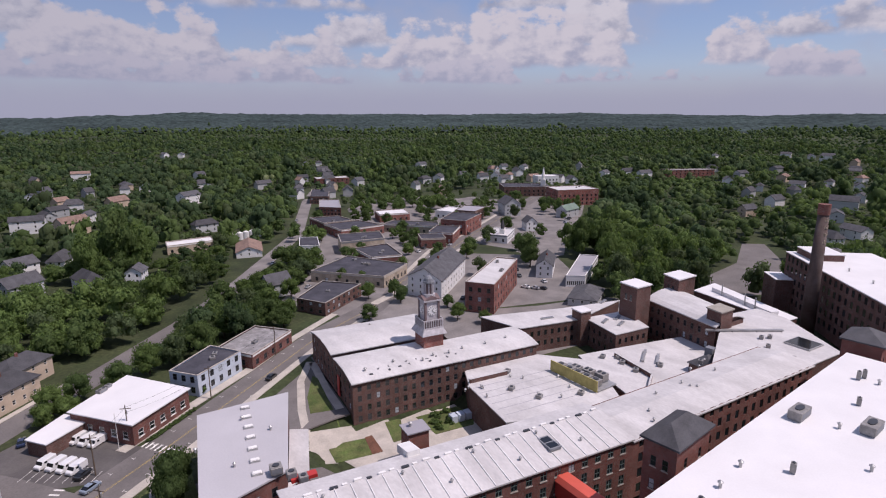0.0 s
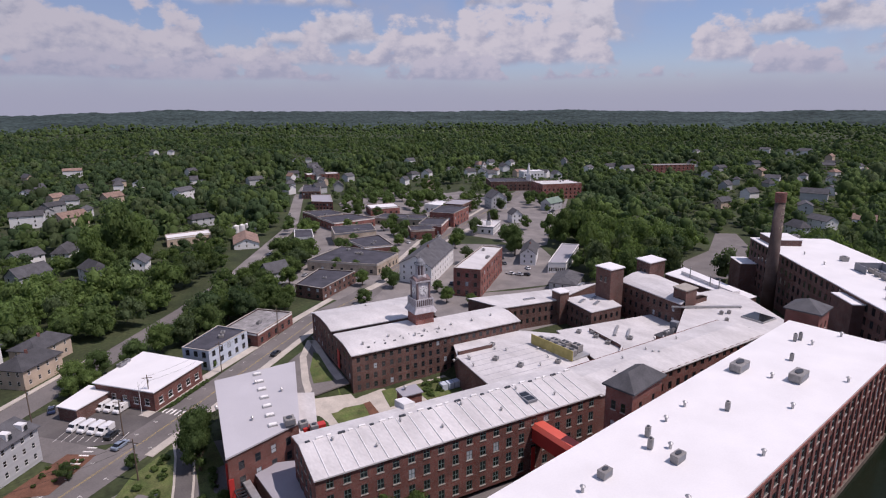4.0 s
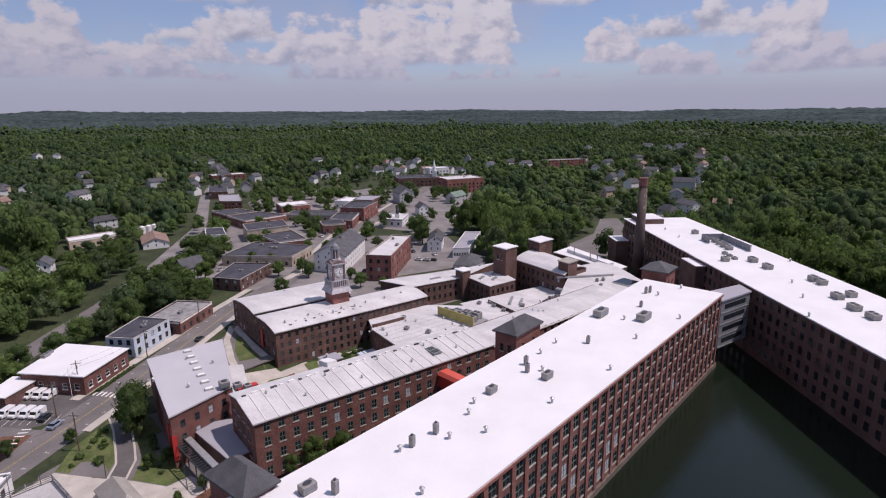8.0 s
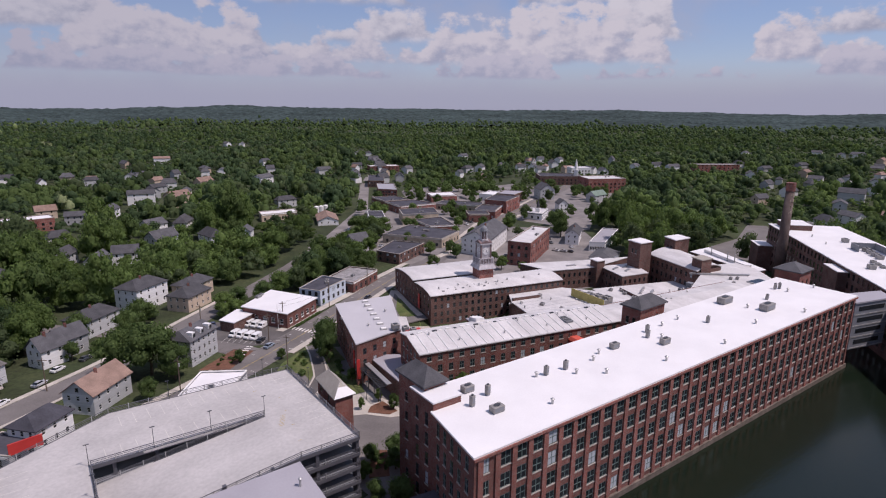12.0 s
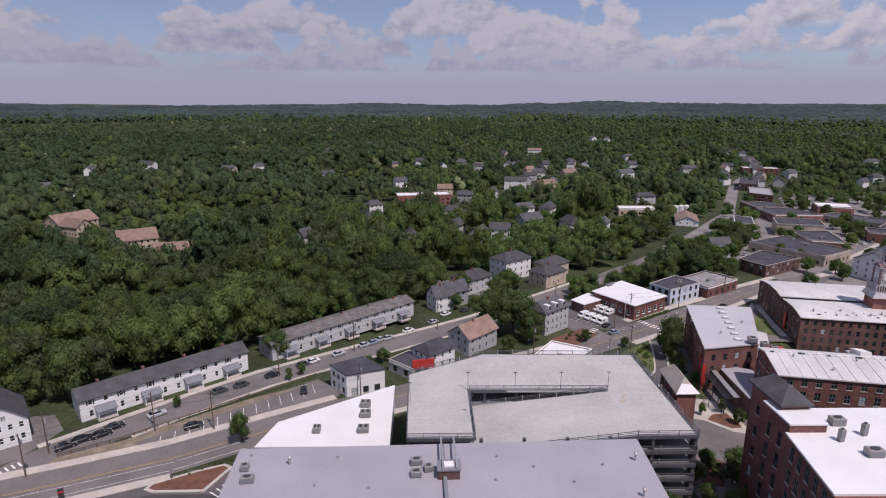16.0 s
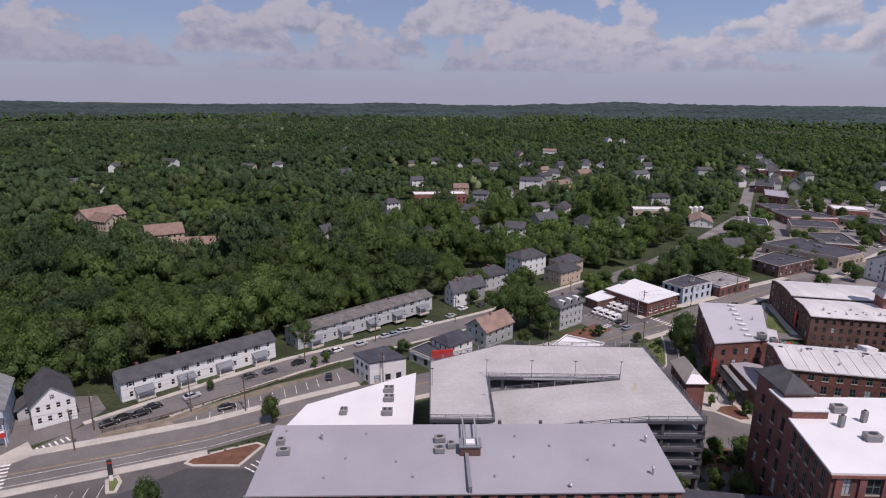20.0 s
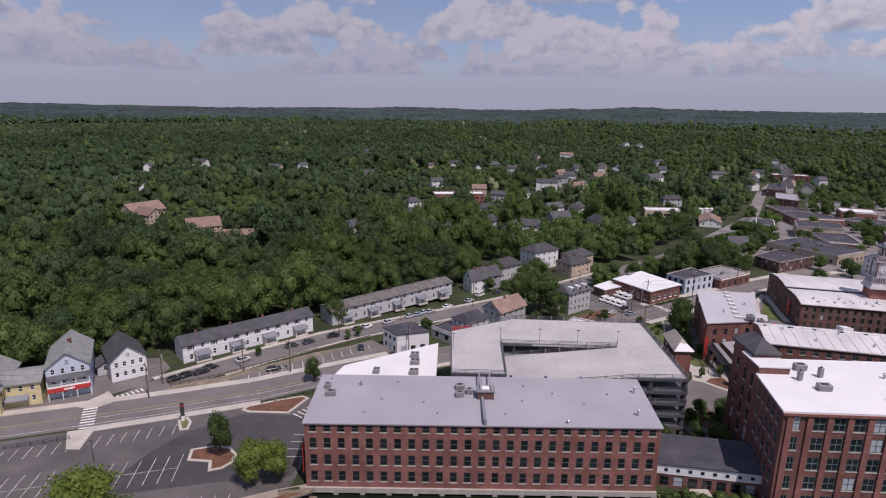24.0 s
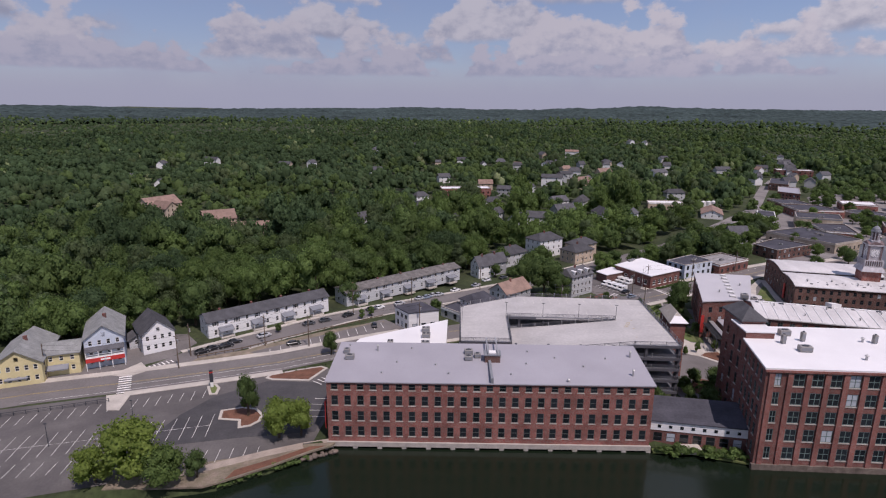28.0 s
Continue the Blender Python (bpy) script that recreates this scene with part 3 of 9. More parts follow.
# ---- the land ----
LU, LV = Vector((-0.758, -0.652)), Vector((0.652, -0.758))
L0 = Vector((347.4, 61.4))
SHORE = [(-400, -75), (-120, -42), (-60, -28), (-40, -21.5), (-21, -17.5), (-17.8, -15.6), (-10.2, -10.6), (-2.6, -4.8), (0.4, -2.6), (3.0, 5.0), (69, 5.0), (73, -0.3), (80, -0.5), (86, -3), (93, -4.5), (238, -12), (262, -8)]


def shore_y(x):
    for (x0, y0), (x1, y1) in zip(SHORE, SHORE[1:]):
        if x <= x1:
            return y0 + (y1 - y0) * (x - x0) / (x1 - x0)
    return -8 - (x - 262) * 0.0


def in_pond(x, y):
    """How far inside the pond, in metres (negative on land)."""
    along = (Vector((x, y)) - L0).dot(LV)
    return min(shore_y(x) - y, -along - 1.0 if x < 300 else -99, y + 330)


YARD = [(147, 100), (161.4, 101.4), (192, 93.8), (185, 62), (150, 70), (146, 86)]


def yard_depth(x, y):
    """How far inside the sunken mill court, in metres."""
    d = 1e9
    for (x0, y0), (x1, y1) in zip(YARD, YARD[1:] + YARD[:1]):
        e = math.hypot(x1 - x0, y1 - y0)
        d = min(d, -((x1 - x0) * (y - y0) - (y1 - y0) * (x - x0)) / e)
    return d


def land(x, y):
    far = math.hypot(x - 150, y - 120)
    z = gz(x, y)
    if far > 420:
        k = min((far - 420) / 900, 1.0)
        z += k * (10 * noise.noise(Vector((x * 0.0011, y * 0.0011, 3.1))) + 9 * noise.noise(Vector((x * 0.0031, y * 0.0031, 7.7))) + 7)
    if far > 1700:
        k = min((far - 1700) / 3000, 1.0)
        z += k * (20 * noise.noise(Vector((x * 0.0009, y * 0.0009, 1.3))) + 9) + k * k * 30
        east = min(max((math.degrees(math.atan2(x - 60, y + 60)) + 2) / 14, 0), 1) * min(max((66 - math.degrees(math.atan2(x - 60, y + 60))) / 12, 0), 1)
        z += k * k * (17 * east + 26 * max(0.0, noise.noise(Vector((x * 0.0014, y * 0.0014, 8.2))) - 0.1))
    if 130 < x < 210 and 50 < y < 112:
        z -= 3.2 * min(max((yard_depth(x, y) + 4.5) / 4.5, 0), 1)
    d = in_pond(x, y)
    if d > -2.0:
        z = z + (-3.0 - z) * min(max((d + 2.0) / 3.0, 0), 1)
    return z


def lines(a, b, step, far):
    core = [a + step * i for i in range(int((b - a) / step) + 1)]
    out, s, v = [], step, core[-1]
    while v < far:
        s = min(s * 1.25, 130)
        v += s
        out.append(v)
    pre, s, v = [], step, core[0]
    while v > -far:
        s = min(s * 1.25, 130)
        v -= s
        pre.append(v)
    return pre[::-1] + core + out


def sheet(name, xs, ys, height, mat):
    verts = [(x, y, height(x, y)) for y in ys for x in xs]
    n = len(xs)
    faces = [(j * n + i, j * n + i + 1, (j + 1) * n + i + 1, (j + 1) * n + i) for j in range(len(ys) - 1) for i in range(n - 1)]
    return raw(name, verts, faces, mat)


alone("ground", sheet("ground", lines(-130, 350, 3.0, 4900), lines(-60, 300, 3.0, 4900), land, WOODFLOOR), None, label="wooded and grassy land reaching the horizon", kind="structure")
alone("water", boxes((-500, 330, -340, 8, -2.6, 0.0)), WATER, label="dark green still mill pond water", kind="structure")


def strip(name, line, width, mat, lift=0.05, kind="structure", label="", thick=0.0, step=3.0, widths=None):
    """A band of paving along a line of points, following the land."""
    pts = []
    for (x0, y0), (x1, y1) in zip(line, line[1:]):
        n = max(1, int(math.hypot(x1 - x0, y1 - y0) / step))
        pts += [(x0 + (x1 - x0) * i / n, y0 + (y1 - y0) * i / n) for i in range(n)]
    pts.append(line[-1])
    verts, faces = [], []
    for i, p in enumerate(pts):
        a, b = Vector(pts[max(i - 1, 0)]), Vector(pts[min(i + 1, len(pts) - 1)])
        d = (b - a).normalized()
        nrm = Vector((-d.y, d.x)) * width / 2
        for s in (1, -1):
            q = Vector(p) + nrm * s
            verts.append((q.x, q.y, land(q.x, q.y) + lift))
            verts.append((q.x, q.y, land(q.x, q.y) + lift - max(thick, 0.3)))
    for i in range(len(pts) - 1):
        k = 4 * i
        faces += [(k, k + 2, k + 6, k + 4), (k, k + 4, k + 5, k + 1), (k + 2, k + 3, k + 7, k + 6)]
    return alone(name, raw(name, verts, faces, mat), None, label=label, kind=kind)


def patch(name, poly, mat, lift=0.04, label="", kind="structure", thick=0.4, step=6.0, height=None):
    """A flat-topped area of paving or planting on a footprint."""
    pts = []
    for i, p in enumerate(poly):
        q = poly[(i + 1) % len(poly)]
        n = max(1, int(math.hypot(q[0] - p[0], q[1] - p[1]) / step))
        pts += [(p[0] + (q[0] - p[0]) * k / n, p[1] + (q[1] - p[1]) * k / n) for k in range(n)]
    h = height or gz
    bm = bmesh.new()
    prism(bm, pts, lambda x, y: h(x, y) + lift - thick, lambda x, y: h(x, y) + lift)
    bmesh.ops.triangulate(bm, faces=[f for f in bm.faces if len(f.verts) > 4])
    return alone(name, bm, mat, label=label, kind=kind)


# roads: the main road along the pond lot, the row-house street above it, streets of the town
MAIN = [(-130, -2), (-80, 19), (-59, 26), (-40, 33), (-22, 40), (-8, 48), (14, 61), (50, 79), (85, 99), (118, 118), (150, 138), (185, 160), (215, 172), (250, 196), (290, 218), (340, 246), (420, 288), (540, 350)]
UPPER = [(-59, 26.5), (-50, 42), (-38, 53), (-10.5, 78.5), (20, 101), (55, 126), (85, 150), (112, 172), (150, 205), (185, 240)]
strip("road", MAIN, 11.5, ASPHALT, 0.06, label="worn grey asphalt main road with parking marks")
strip("road", UPPER, 9.0, ASPHALT, 0.07, label="worn grey asphalt side street lined with parked cars")
strip("road", [(176, 234), (190, 246), (262, 330), (343, 467), (380, 520)], 9.0, TOWNPAVING, 0.06, label="pale asphalt road rising beside the town")
strip("road", [(222, 184), (248, 205), (262, 225), (312, 298), (372, 416)], 9.0, TOWNPAVING, 0.08, label="asphalt town street between shop buildings")
strip("road", [(98, 108), (88, 125), (78, 140), (60, 160), (30, 190)], 8.0, ASPHALT, 0.05, label="asphalt side street at the crossing")
patch("pavement", [(-118, -36), (-60, -23), (-40, -16.5), (-19, -7.2), (-3, -1), (-1, 22), (-5, 36), (-12, 37.2), (-24, 32.2), (-40, 26.4), (-60, 18.6), (-84, 10.5), (-120, -3)], NEWASPHALT, 0.03, label="dark asphalt parking lot with white stall lines")
patch("pavement", [(84, 124), (105, 114), (116, 122), (104, 141), (95, 147), (82, 140)], NEWASPHALT, 0.04, label="dark asphalt yard for delivery vans")
patch("pavement", [(-8, 52), (8, 62), (12, 70), (4, 78), (-10, 66), (-34, 47), (-28, 43)], ASPHALT, 0.05, label="asphalt parking strip with angled stalls")
patch("pavement", [(72, 3), (96, 24), (122, 46), (236, 22), (262, 30), (250, 70), (196, 60), (184, 60), (149, 68), (144, 87), (120, 100), (92, 92), (84, 70), (89, 24), (72, 20)], ASPHALT, 0.03, label="paved mill yard")
patch("pavement", [(338, 80), (360, 70), (392, 74), (430, 90), (464, 111), (456, 121), (405, 103), (352, 101)], ASPHALT, 0.05, label="broad grey asphalt parking lot behind the mill")
patch("pavement", [(335, 178), (350, 176), (408, 217), (390, 232), (336, 200)], TOWNPAVING, 0.05, label="pale gravel parking lot in the town")
patch("pavement", [(222, 118), (228, 95), (262, 88), (300, 84), (310, 100), (300, 118), (270, 128), (232, 150), (215, 160), (200, 152)], TOWNPAVING, 0.03, label="asphalt street and yard behind the mill")
patch("pavement", [(143, 104), (158, 104), (161.9, 103.5), (172, 144), (204, 136), (205, 160), (190, 152), (150, 126)], ASPHALT, 0.035, label="grey asphalt walk beside the clock mill")
strip("path", [(160.5, 104.5), (164.5, 121), (170.5, 140)], 2.4, CONCRETE, 0.07, label="pale concrete path along the clock mill")
strip("path", [(146.5, 99), (149.4, 105), (153, 114), (161, 130), (170, 141)], 2.2, CONCRETE, 0.07, label="pale concrete path between lawns")
for q in ([(152.2, 107), (158.6, 104.6), (158.0, 101.8), (150.8, 103.0)], [(165.6, 131.1), (166.0, 128.6), (159.6, 108.2), (153.8, 110.6), (157.6, 119.5)]):
    patch("lawn", q, GRASS, 0.075, label="mown green lawn beside the clock mill", height=land)
patch("pavement", [(345, 178), (410, 218), (470, 250), (560, 310), (566, 372), (520, 395), (440, 350), (372, 300), (330, 250)], TOWNPAVING, 0.02, label="paved lots behind the main street")
patch("pavement", [(318, 300), (372, 300), (440, 350), (520, 395), (500, 420), (430, 425), (380, 432), (345, 400), (318, 345)], TOWNPAVING, 0.03, label="paved back lots north of the main street")
patch("pavement", [(205, 160), (300, 118), (345, 178), (300, 230), (320, 300), (300, 345), (262, 300), (230, 245), (190, 205)], TOWNPAVING, 0.02, label="paved ground between the town's shops")

# ---- the mill ----
MO, MU = (92.0, -5.2), Vector((147.2, -6.0))
ML = MU.length
MP = frame_of(MO, MU)
MW = 23.4
m_poly = [MP(0, 0), MP(ML, 0), MP(ML, MW), MP(9, MW), MP(9, 15.5), MP(2.4, 15.5)]
m_rows = rows_of(5, 2.6, 4.2, 2.75)
pond_mill = building("mill_building", "long red brick mill with white flat roof standing at the pond", "building", m_poly, 0.0, 23.0, BRICK,
                     {0: ([(1.9, 3.2)] + bays_of(ML, 39, 2.3, 1.2)[1:], m_rows), 5: (bays_of(15.6, 5, 1.2, 1), m_rows)}, "mill")
flat_roof(pond_mill, m_poly, 23.4, WHITEROOF)

k_poly = [(0.3, 0.3), (71.8, 0.3), (72.4, 18.7), (0.5, 18.9)]
k_rows = rows_of(3, 3.0, 3.75, 2.3) + [(14.2, 15.6)]
pond_hall = building("mill_building", "red brick mill on stone piers with grey roof", "building", k_poly, 1.6, 15.9, BRICK2,
                     {0: (bays_of(71.5, 25, 1.45, 0.3), k_rows), 3: (bays_of(18.6, 6, 1.4, 0.5), k_rows)}, "hall")
flat_roof(pond_hall, k_poly, 16.3, GREYROOF, 0.3, top=lambda x, y: 16.2 + 0.06 * y)

LP = lambda s, p: tuple(L0 + LU * s + LV * p)
l_poly = [LP(0, 0), LP(218, 0), LP(218, 32), LP(0, 32)]
l_rows = rows_of(5, 2.2, 4.0, 2.4)
long_mill = building("mill_building", "very long dark brick mill with white flat roof across the pond", "building", l_poly, -1.0, 21.3, DARKBRICK,
                     {0: (bays_of(218, 58, 1.7, 1), l_rows)}, "far", sills=False)
flat_roof(long_mill, l_poly, 21.7, WHITEROOF)

AP = frame_of((161.8, 101.5), (0.970, -0.243))
a_poly = [AP(0, 0), AP(59.5, 0), AP(59.5, 13), AP(27, 13), AP(27, 15), AP(37, 15), AP(37, 42), AP(0, 42)]
a_rows = rows_of(4, -3.4, 2.95, 1.75)
clock_mill = building("mill_building", "old brick mill with low white roofs and a clock tower", "building", a_poly, -4.8, 8.0, DARKBRICK,
                      {0: (bays_of(59.5, 22, 1.15, 0.6), a_rows), 7: (bays_of(42, 10, 1.15, 0.8), a_rows[1:])}, "dark", sills=False)

g_poly = [(112.3, 70.1), (129, 72.5), (143.3, 101.3), (123.4, 104.4)]
grey_hall = building("mill_building", "brick hall with a plain grey roof and skylight row", "building", g_poly, -1.0, 11.6, BRICK, {0: (bays_of(17, 4, 1.3, 1), rows_of(3, 1, 3.4, 1.9)), 3: (bays_of(36, 9, 1.3, 1), rows_of(3, 1, 3.4, 1.9))}, "dark", sills=False)
flat_roof(grey_hall, g_poly, 12.0, PALEROOF)

w1 = [(119.9, 49.4), (184.8, 33.2), (188.5, 48.1), (123.6, 64.3)]
w2 = [(184.8, 33.2), (252, 21.5), (254, 36), (188.5, 47.5)]
w_rows = rows_of(4, 1.0, 3.5, 2.1)
seam_mill = building("mill_building", "long brick mill wing with white seamed roof", "building", w1, 0, 14.0, BRICK, {0: (bays_of(67, 20, 1.4, 1), w_rows), 3: (bays_of(14, 4, 1.3, 1), w_rows)}, "mill")
WP = frame_of((119.9, 49.4), (64.9, -16.2))
profile_roof(seam_mill, WP, -0.3, 67.0, [(-0.35, 14.1), (9.9, 15.75), (15.5, 14.6)], OLDWHITE, BRICK)
seam_wing = building("mill_building", "brick mill wing with weathered white roof behind the stair towers", "building", w2, 0, 13.6, BRICK, {0: (bays_of(68, 20, 1.4, 1), w_rows)}, "far", sills=False)
profile_roof(seam_wing, frame_of((184.8, 33.2), (67.2, -11.7)), 0.0, 68.4, [(-0.3, 13.5), (8.0, 14.4), (14.9, 13.4)], OLDWHITE, DARKBRICK)


def block(name, label, category, poly, z0, z1, wall, roof, over=0.2, thick=0.3, fronts=None, style="dark"):
    b = building(name, label, category, poly, z0, z1 - thick, wall, fronts, style)
    flat_roof(b, poly, z1, roof, over, thick)
    return b


def rect(x0, y0, x1, y1):
    return [(x0, y0), (x1, y0), (x1, y1), (x0, y1)]


low_hall = block("mill_building", "low brick workshop with broad white roof in the yard", "building", [AP(30.4, -9.5), AP(29, -30), AP(60, -38), AP(72, -12), AP(59.5, -0.5), AP(34, -0.5)], -4.8, 4.7, DARKBRICK, OLDWHITE)
block("mill_building", "low brick workshop under a worn white roof", "building", [(214, 46), (258, 38), (268, 64), (246, 72), (229, 78)], -1.5, 4.5, DARKBRICK, OLDWHITE)
block("mill_building", "brick wing with flat white roof", "building", [(226, 99.5), (247, 92), (276, 94), (252, 103), (224, 116)], -1.5, 8.0, DARKBRICK, OLDWHITE, fronts={0: (bays_of(22.3, 8, 1.1, 0.6), rows_of(2, 0.6, 3.6, 1.8))}, style="far")
block("mill_building", "square brick block with flat white roof", "building", [(245, 75.3), (259, 72), (267, 86), (250.6, 91)], -1.5, 8.0, DARKBRICK, OLDWHITE, fronts={0: (bays_of(14.4, 5, 1.1, 0.6), rows_of(2, 0.6, 3.6, 1.8)), 3: (bays_of(16.6, 5, 1.1, 0.6), rows_of(2, 0.6, 3.6, 1.8))}, style="far")

monitor_shed = block("mill_building", "low brick shed with long white roof monitor", "building", [(292.7, 42.6), (301, 41), (321, 78), (305.5, 79)], -1.5, 9.5, DARKBRICK, WHITEROOF)
block("mill_building", "broad connecting roof of weathered white membrane", "building", [(236, 40.5), (254, 24.5), (274, 21), (293, 42), (296, 52), (283, 56), (262, 50)], -1.5, 11.0, DARKBRICK, OLDWHITE)


def stair_tower(label, x0, y0, x1, y1, z0, z1, rise, wall, roof):
    b = building("stair_tower", label, "tower", rect(x0, y0, x1, y1), z0, z1, wall, {3: (bays_of(y1 - y0, 2, 1.0, 0.8), rows_of(5, 3.2, 4.3, 1.9)), 0: (bays_of(x1 - x0, 2, 1.0, 0.8), rows_of(5, 3.2, 4.3, 1.9))}, "dark")
    ox, oy, oz = b.matrix_world.translation
    bm = bmesh.new()
    e = grown(rect(x0 - ox, y0 - oy, x1 - ox, y1 - oy), 0.6)
    lo = [bm.verts.new((*p, z1 - oz)) for p in e]
    eave = [bm.verts.new((*p, z1 - oz + 0.35)) for p in e]
    w, d = x1 - x0, y1 - y0
    if w >= d:
        a, c = bm.verts.new((d / 2, d / 2, z1 - oz + rise)), bm.verts.new((w - d / 2 + 0.02, d / 2, z1 - oz + rise))
        fs = [(eave[0], eave[1], c, a), (eave[1], eave[2], c), (eave[2], eave[3], a, c), (eave[3], eave[0], a)]
    else:
        a, c = bm.verts.new((w / 2, w / 2, z1 - oz + rise)), bm.verts.new((w / 2, d - w / 2 + 0.02, z1 - oz + rise))
        fs = [(eave[0], eave[1], a), (eave[1], eave[2], c, a), (eave[2], eave[3], c), (eave[3], eave[0], a, c)]
    for f in fs:
        bm.faces.new(f)
    for i in range(4):
        bm.faces.new((lo[i], lo[(i + 1) % 4], eave[(i + 1) % 4], eave[i]))
    bm.faces.new(lo[::-1])
    part("roof", bm, roof, b)
    return b


stair_tower("brick stair tower with hipped slate-grey roof", 96.6, 14.9, 101.6, 23.8, 0, 25.8, 3.0, BRICK, SHINGLE)
stair_tower("brick stair tower with hipped slate-grey roof", 170.3, 17.4, 181.8, 23.2, 0, 25.0, 2.7, BRICK2, SHINGLE)
stair_tower("brick stair tower with hipped slate-grey roof", 244.0, 6.6, 253.0, 14.6, 0, 25.3, 2.7, BRICK2, SHINGLE)

chim = thing("factory_chimney", 317.6, 42.2, -1.5, 0, "tall round dark brick factory chimney", "chimney")
bm = bmesh.new()
tube(bm, (0, 0, 0), (0, 0, 44.5), 2.5, 1.75, 24)
part("shaft", bm, SOOT, chim, smooth=True)
bm = bmesh.new()
tube(bm, (0, 0, 44.5), (0, 0, 48.2), 1.95, 2.0, 24)
part("crown", bm, BRICK, chim)
for k in range(4):
    for j, a in enumerate((-2.35, -2.05, -1.75, -1.45, -1.15)):
        z, r = 34.5 + 2.6 * k, 2.52 - 0.75 * (34.5 + 2.6 * k) / 44.5
        m = Matrix.Translation((r * math.cos(a), r * math.sin(a), z)) @ Matrix.Rotation(a, 4, "Z")
        bm = boxes((-0.06, 0.05, -0.16, 0.16, 0, 1.2 if (j + k) % 3 else 0.7))
        bm.transform(m)
        part("lettering", bm, TANBRICK, chim, "faded white bar of painted lettering")

block("flat_roofed_building", "low white flat-roofed building beside the parking deck", "building", [(-1.7, 34.4), (26, 33.4), (26.4, 59.8), (1, 43.6)], 1, 8, WHITEWALL, WHITEROOF)
block("flat_roofed_building", "small white two-storey building with dark flat roof", "building", [(13.5, 67), (23.5, 70.5), (17, 78.5), (8.4, 73.6)], 0.5, 7.6, WHITEWALL, DARKROOF, fronts={0: (bays_of(10.5, 3, 1.6, 0.5), [(1.6, 3.4)]), 3: (bays_of(8.4, 3, 1.2, 0.5), [(1.6, 3.4), (5.0, 6.2)])})
P_POLY = [(113.8, 124.8), (130.2, 135.2), (119.6, 154.8), (103.5, 142)]
depot = block("postal_depot", "single-storey brick depot with white flat roof", "building", P_POLY, -1.5, 4.7, BRICK, WHITEROOF, 0.5, fronts={0: (bays_of(19.4, 5, 1.7, 0.6), [(0.2, 2.2)]), 3: (bays_of(20, 5, 1.6, 0.6), [(0.2, 2.2)])}, style="white")

# ---- trees and woods ----
rng = np.random.default_rng(7)
ICO = {}
for _s in (1, 2):
    _b = bmesh.new()
    bmesh.ops.create_icosphere(_b, subdivisions=_s, radius=1.0)
    ICO[_s] = (np.array([v.co[:] for v in _b.verts]), np.array([[v.index for v in f.verts] for f in _b.faces]))
    _b.free()
    _v, _f = ICO[_s]
    ICO[_s] = (_v, _f[_v[_f][:, :, 2].mean(1) > -0.62])  # the undersides are never seen


def crown_template(seed, clumps, sub, leaves, size, shape="round", single=False, core=1.0):
    """Leaf masses round a hollow heart: lumpy clumps with loose leaf sprays standing off them. Unit radius, base at z = 0."""
    r = np.random.default_rng(seed)
    vs, fs, k = [], [], 0
    base_v, base_f = ICO[sub]
    cen, rad = [], []
    for i in range(clumps):
        if shape == "cone":
            h = (i + 0.5) / clumps
            a = r.uniform(0, 6.28)
            reach = 0.62 * (1 - h) * r.uniform(0.3, 0.75)
            c, q = np.array([math.cos(a) * reach, math.sin(a) * reach, 0.15 + 2.3 * h]), 0.16 + 0.42 * (1 - h)
        else:
            h = r.uniform(0, 1) ** 0.8
            a = i * 2.4 + r.uniform(-0.4, 0.4)
            reach = math.sqrt(max(0.0, 1 - (2 * h - 0.9) ** 2)) * r.uniform(0.35, 0.68)
            q = r.uniform(0.30, 0.48) if clumps < 12 else r.uniform(0.24, 0.40)
            c = np.array([math.cos(a) * reach * 1.1, math.sin(a) * reach * 1.1, 0.38 + 0.95 * h])
        cen.append(c)
        rad.append(q)
        w = base_v * (0.92 + r.uniform(-0.25, 0.25, (len(base_v), 1)))
        w = w * np.array([q, q, q * 0.82]) * core + c
        vs.append(w)
        fs.append(base_f + k)
        k += len(w)
    if leaves:
        cen, rad = np.array(cen), np.array(rad)
        pick = r.integers(0, clumps, leaves)
        d = r.normal(size=(leaves, 3))
        d[:, 2] = np.abs(d[:, 2]) * 0.9 - 0.25
        d /= np.linalg.norm(d, axis=1, keepdims=True)
        p = cen[pick] + d * (rad[pick] * r.uniform(0.86, 1.22 if clumps < 12 else 1.42, leaves))[:, None] * np.array([1, 1, 0.85])
        n = d + r.normal(scale=0.4, size=d.shape)
        n /= np.linalg.norm(n, axis=1, keepdims=True)
        t = np.cross(n, r.normal(size=n.shape))
        t /= np.linalg.norm(t, axis=1, keepdims=True) + 1e-9
        b = np.cross(n, t)
        s = (size * r.uniform(0.6, 1.4, leaves))[:, None]
        if single:
            quad = np.stack([p + t * s, p + b * s * 1.1 - t * s * 0.5, p - b * s * 0.9 - t * s * 0.7], 1).reshape(-1, 3)
            idx = np.arange(leaves) * 3 + k
            vs.append(quad)
            fs.append(np.stack([idx, idx + 1, idx + 2], 1))
        else:
            quad = np.stack([p + t * s, p + b * s * 0.7, p - t * s * 0.9, p - b * s * 0.75], 1).reshape(-1, 3)
            idx = np.arange(leaves) * 4 + k
            vs.append(quad)
            fs.append(np.stack([idx, idx + 1, idx + 2], 1))
            fs.append(np.stack([idx, idx + 2, idx + 3], 1))
    return np.concatenate(vs), np.concatenate(fs)


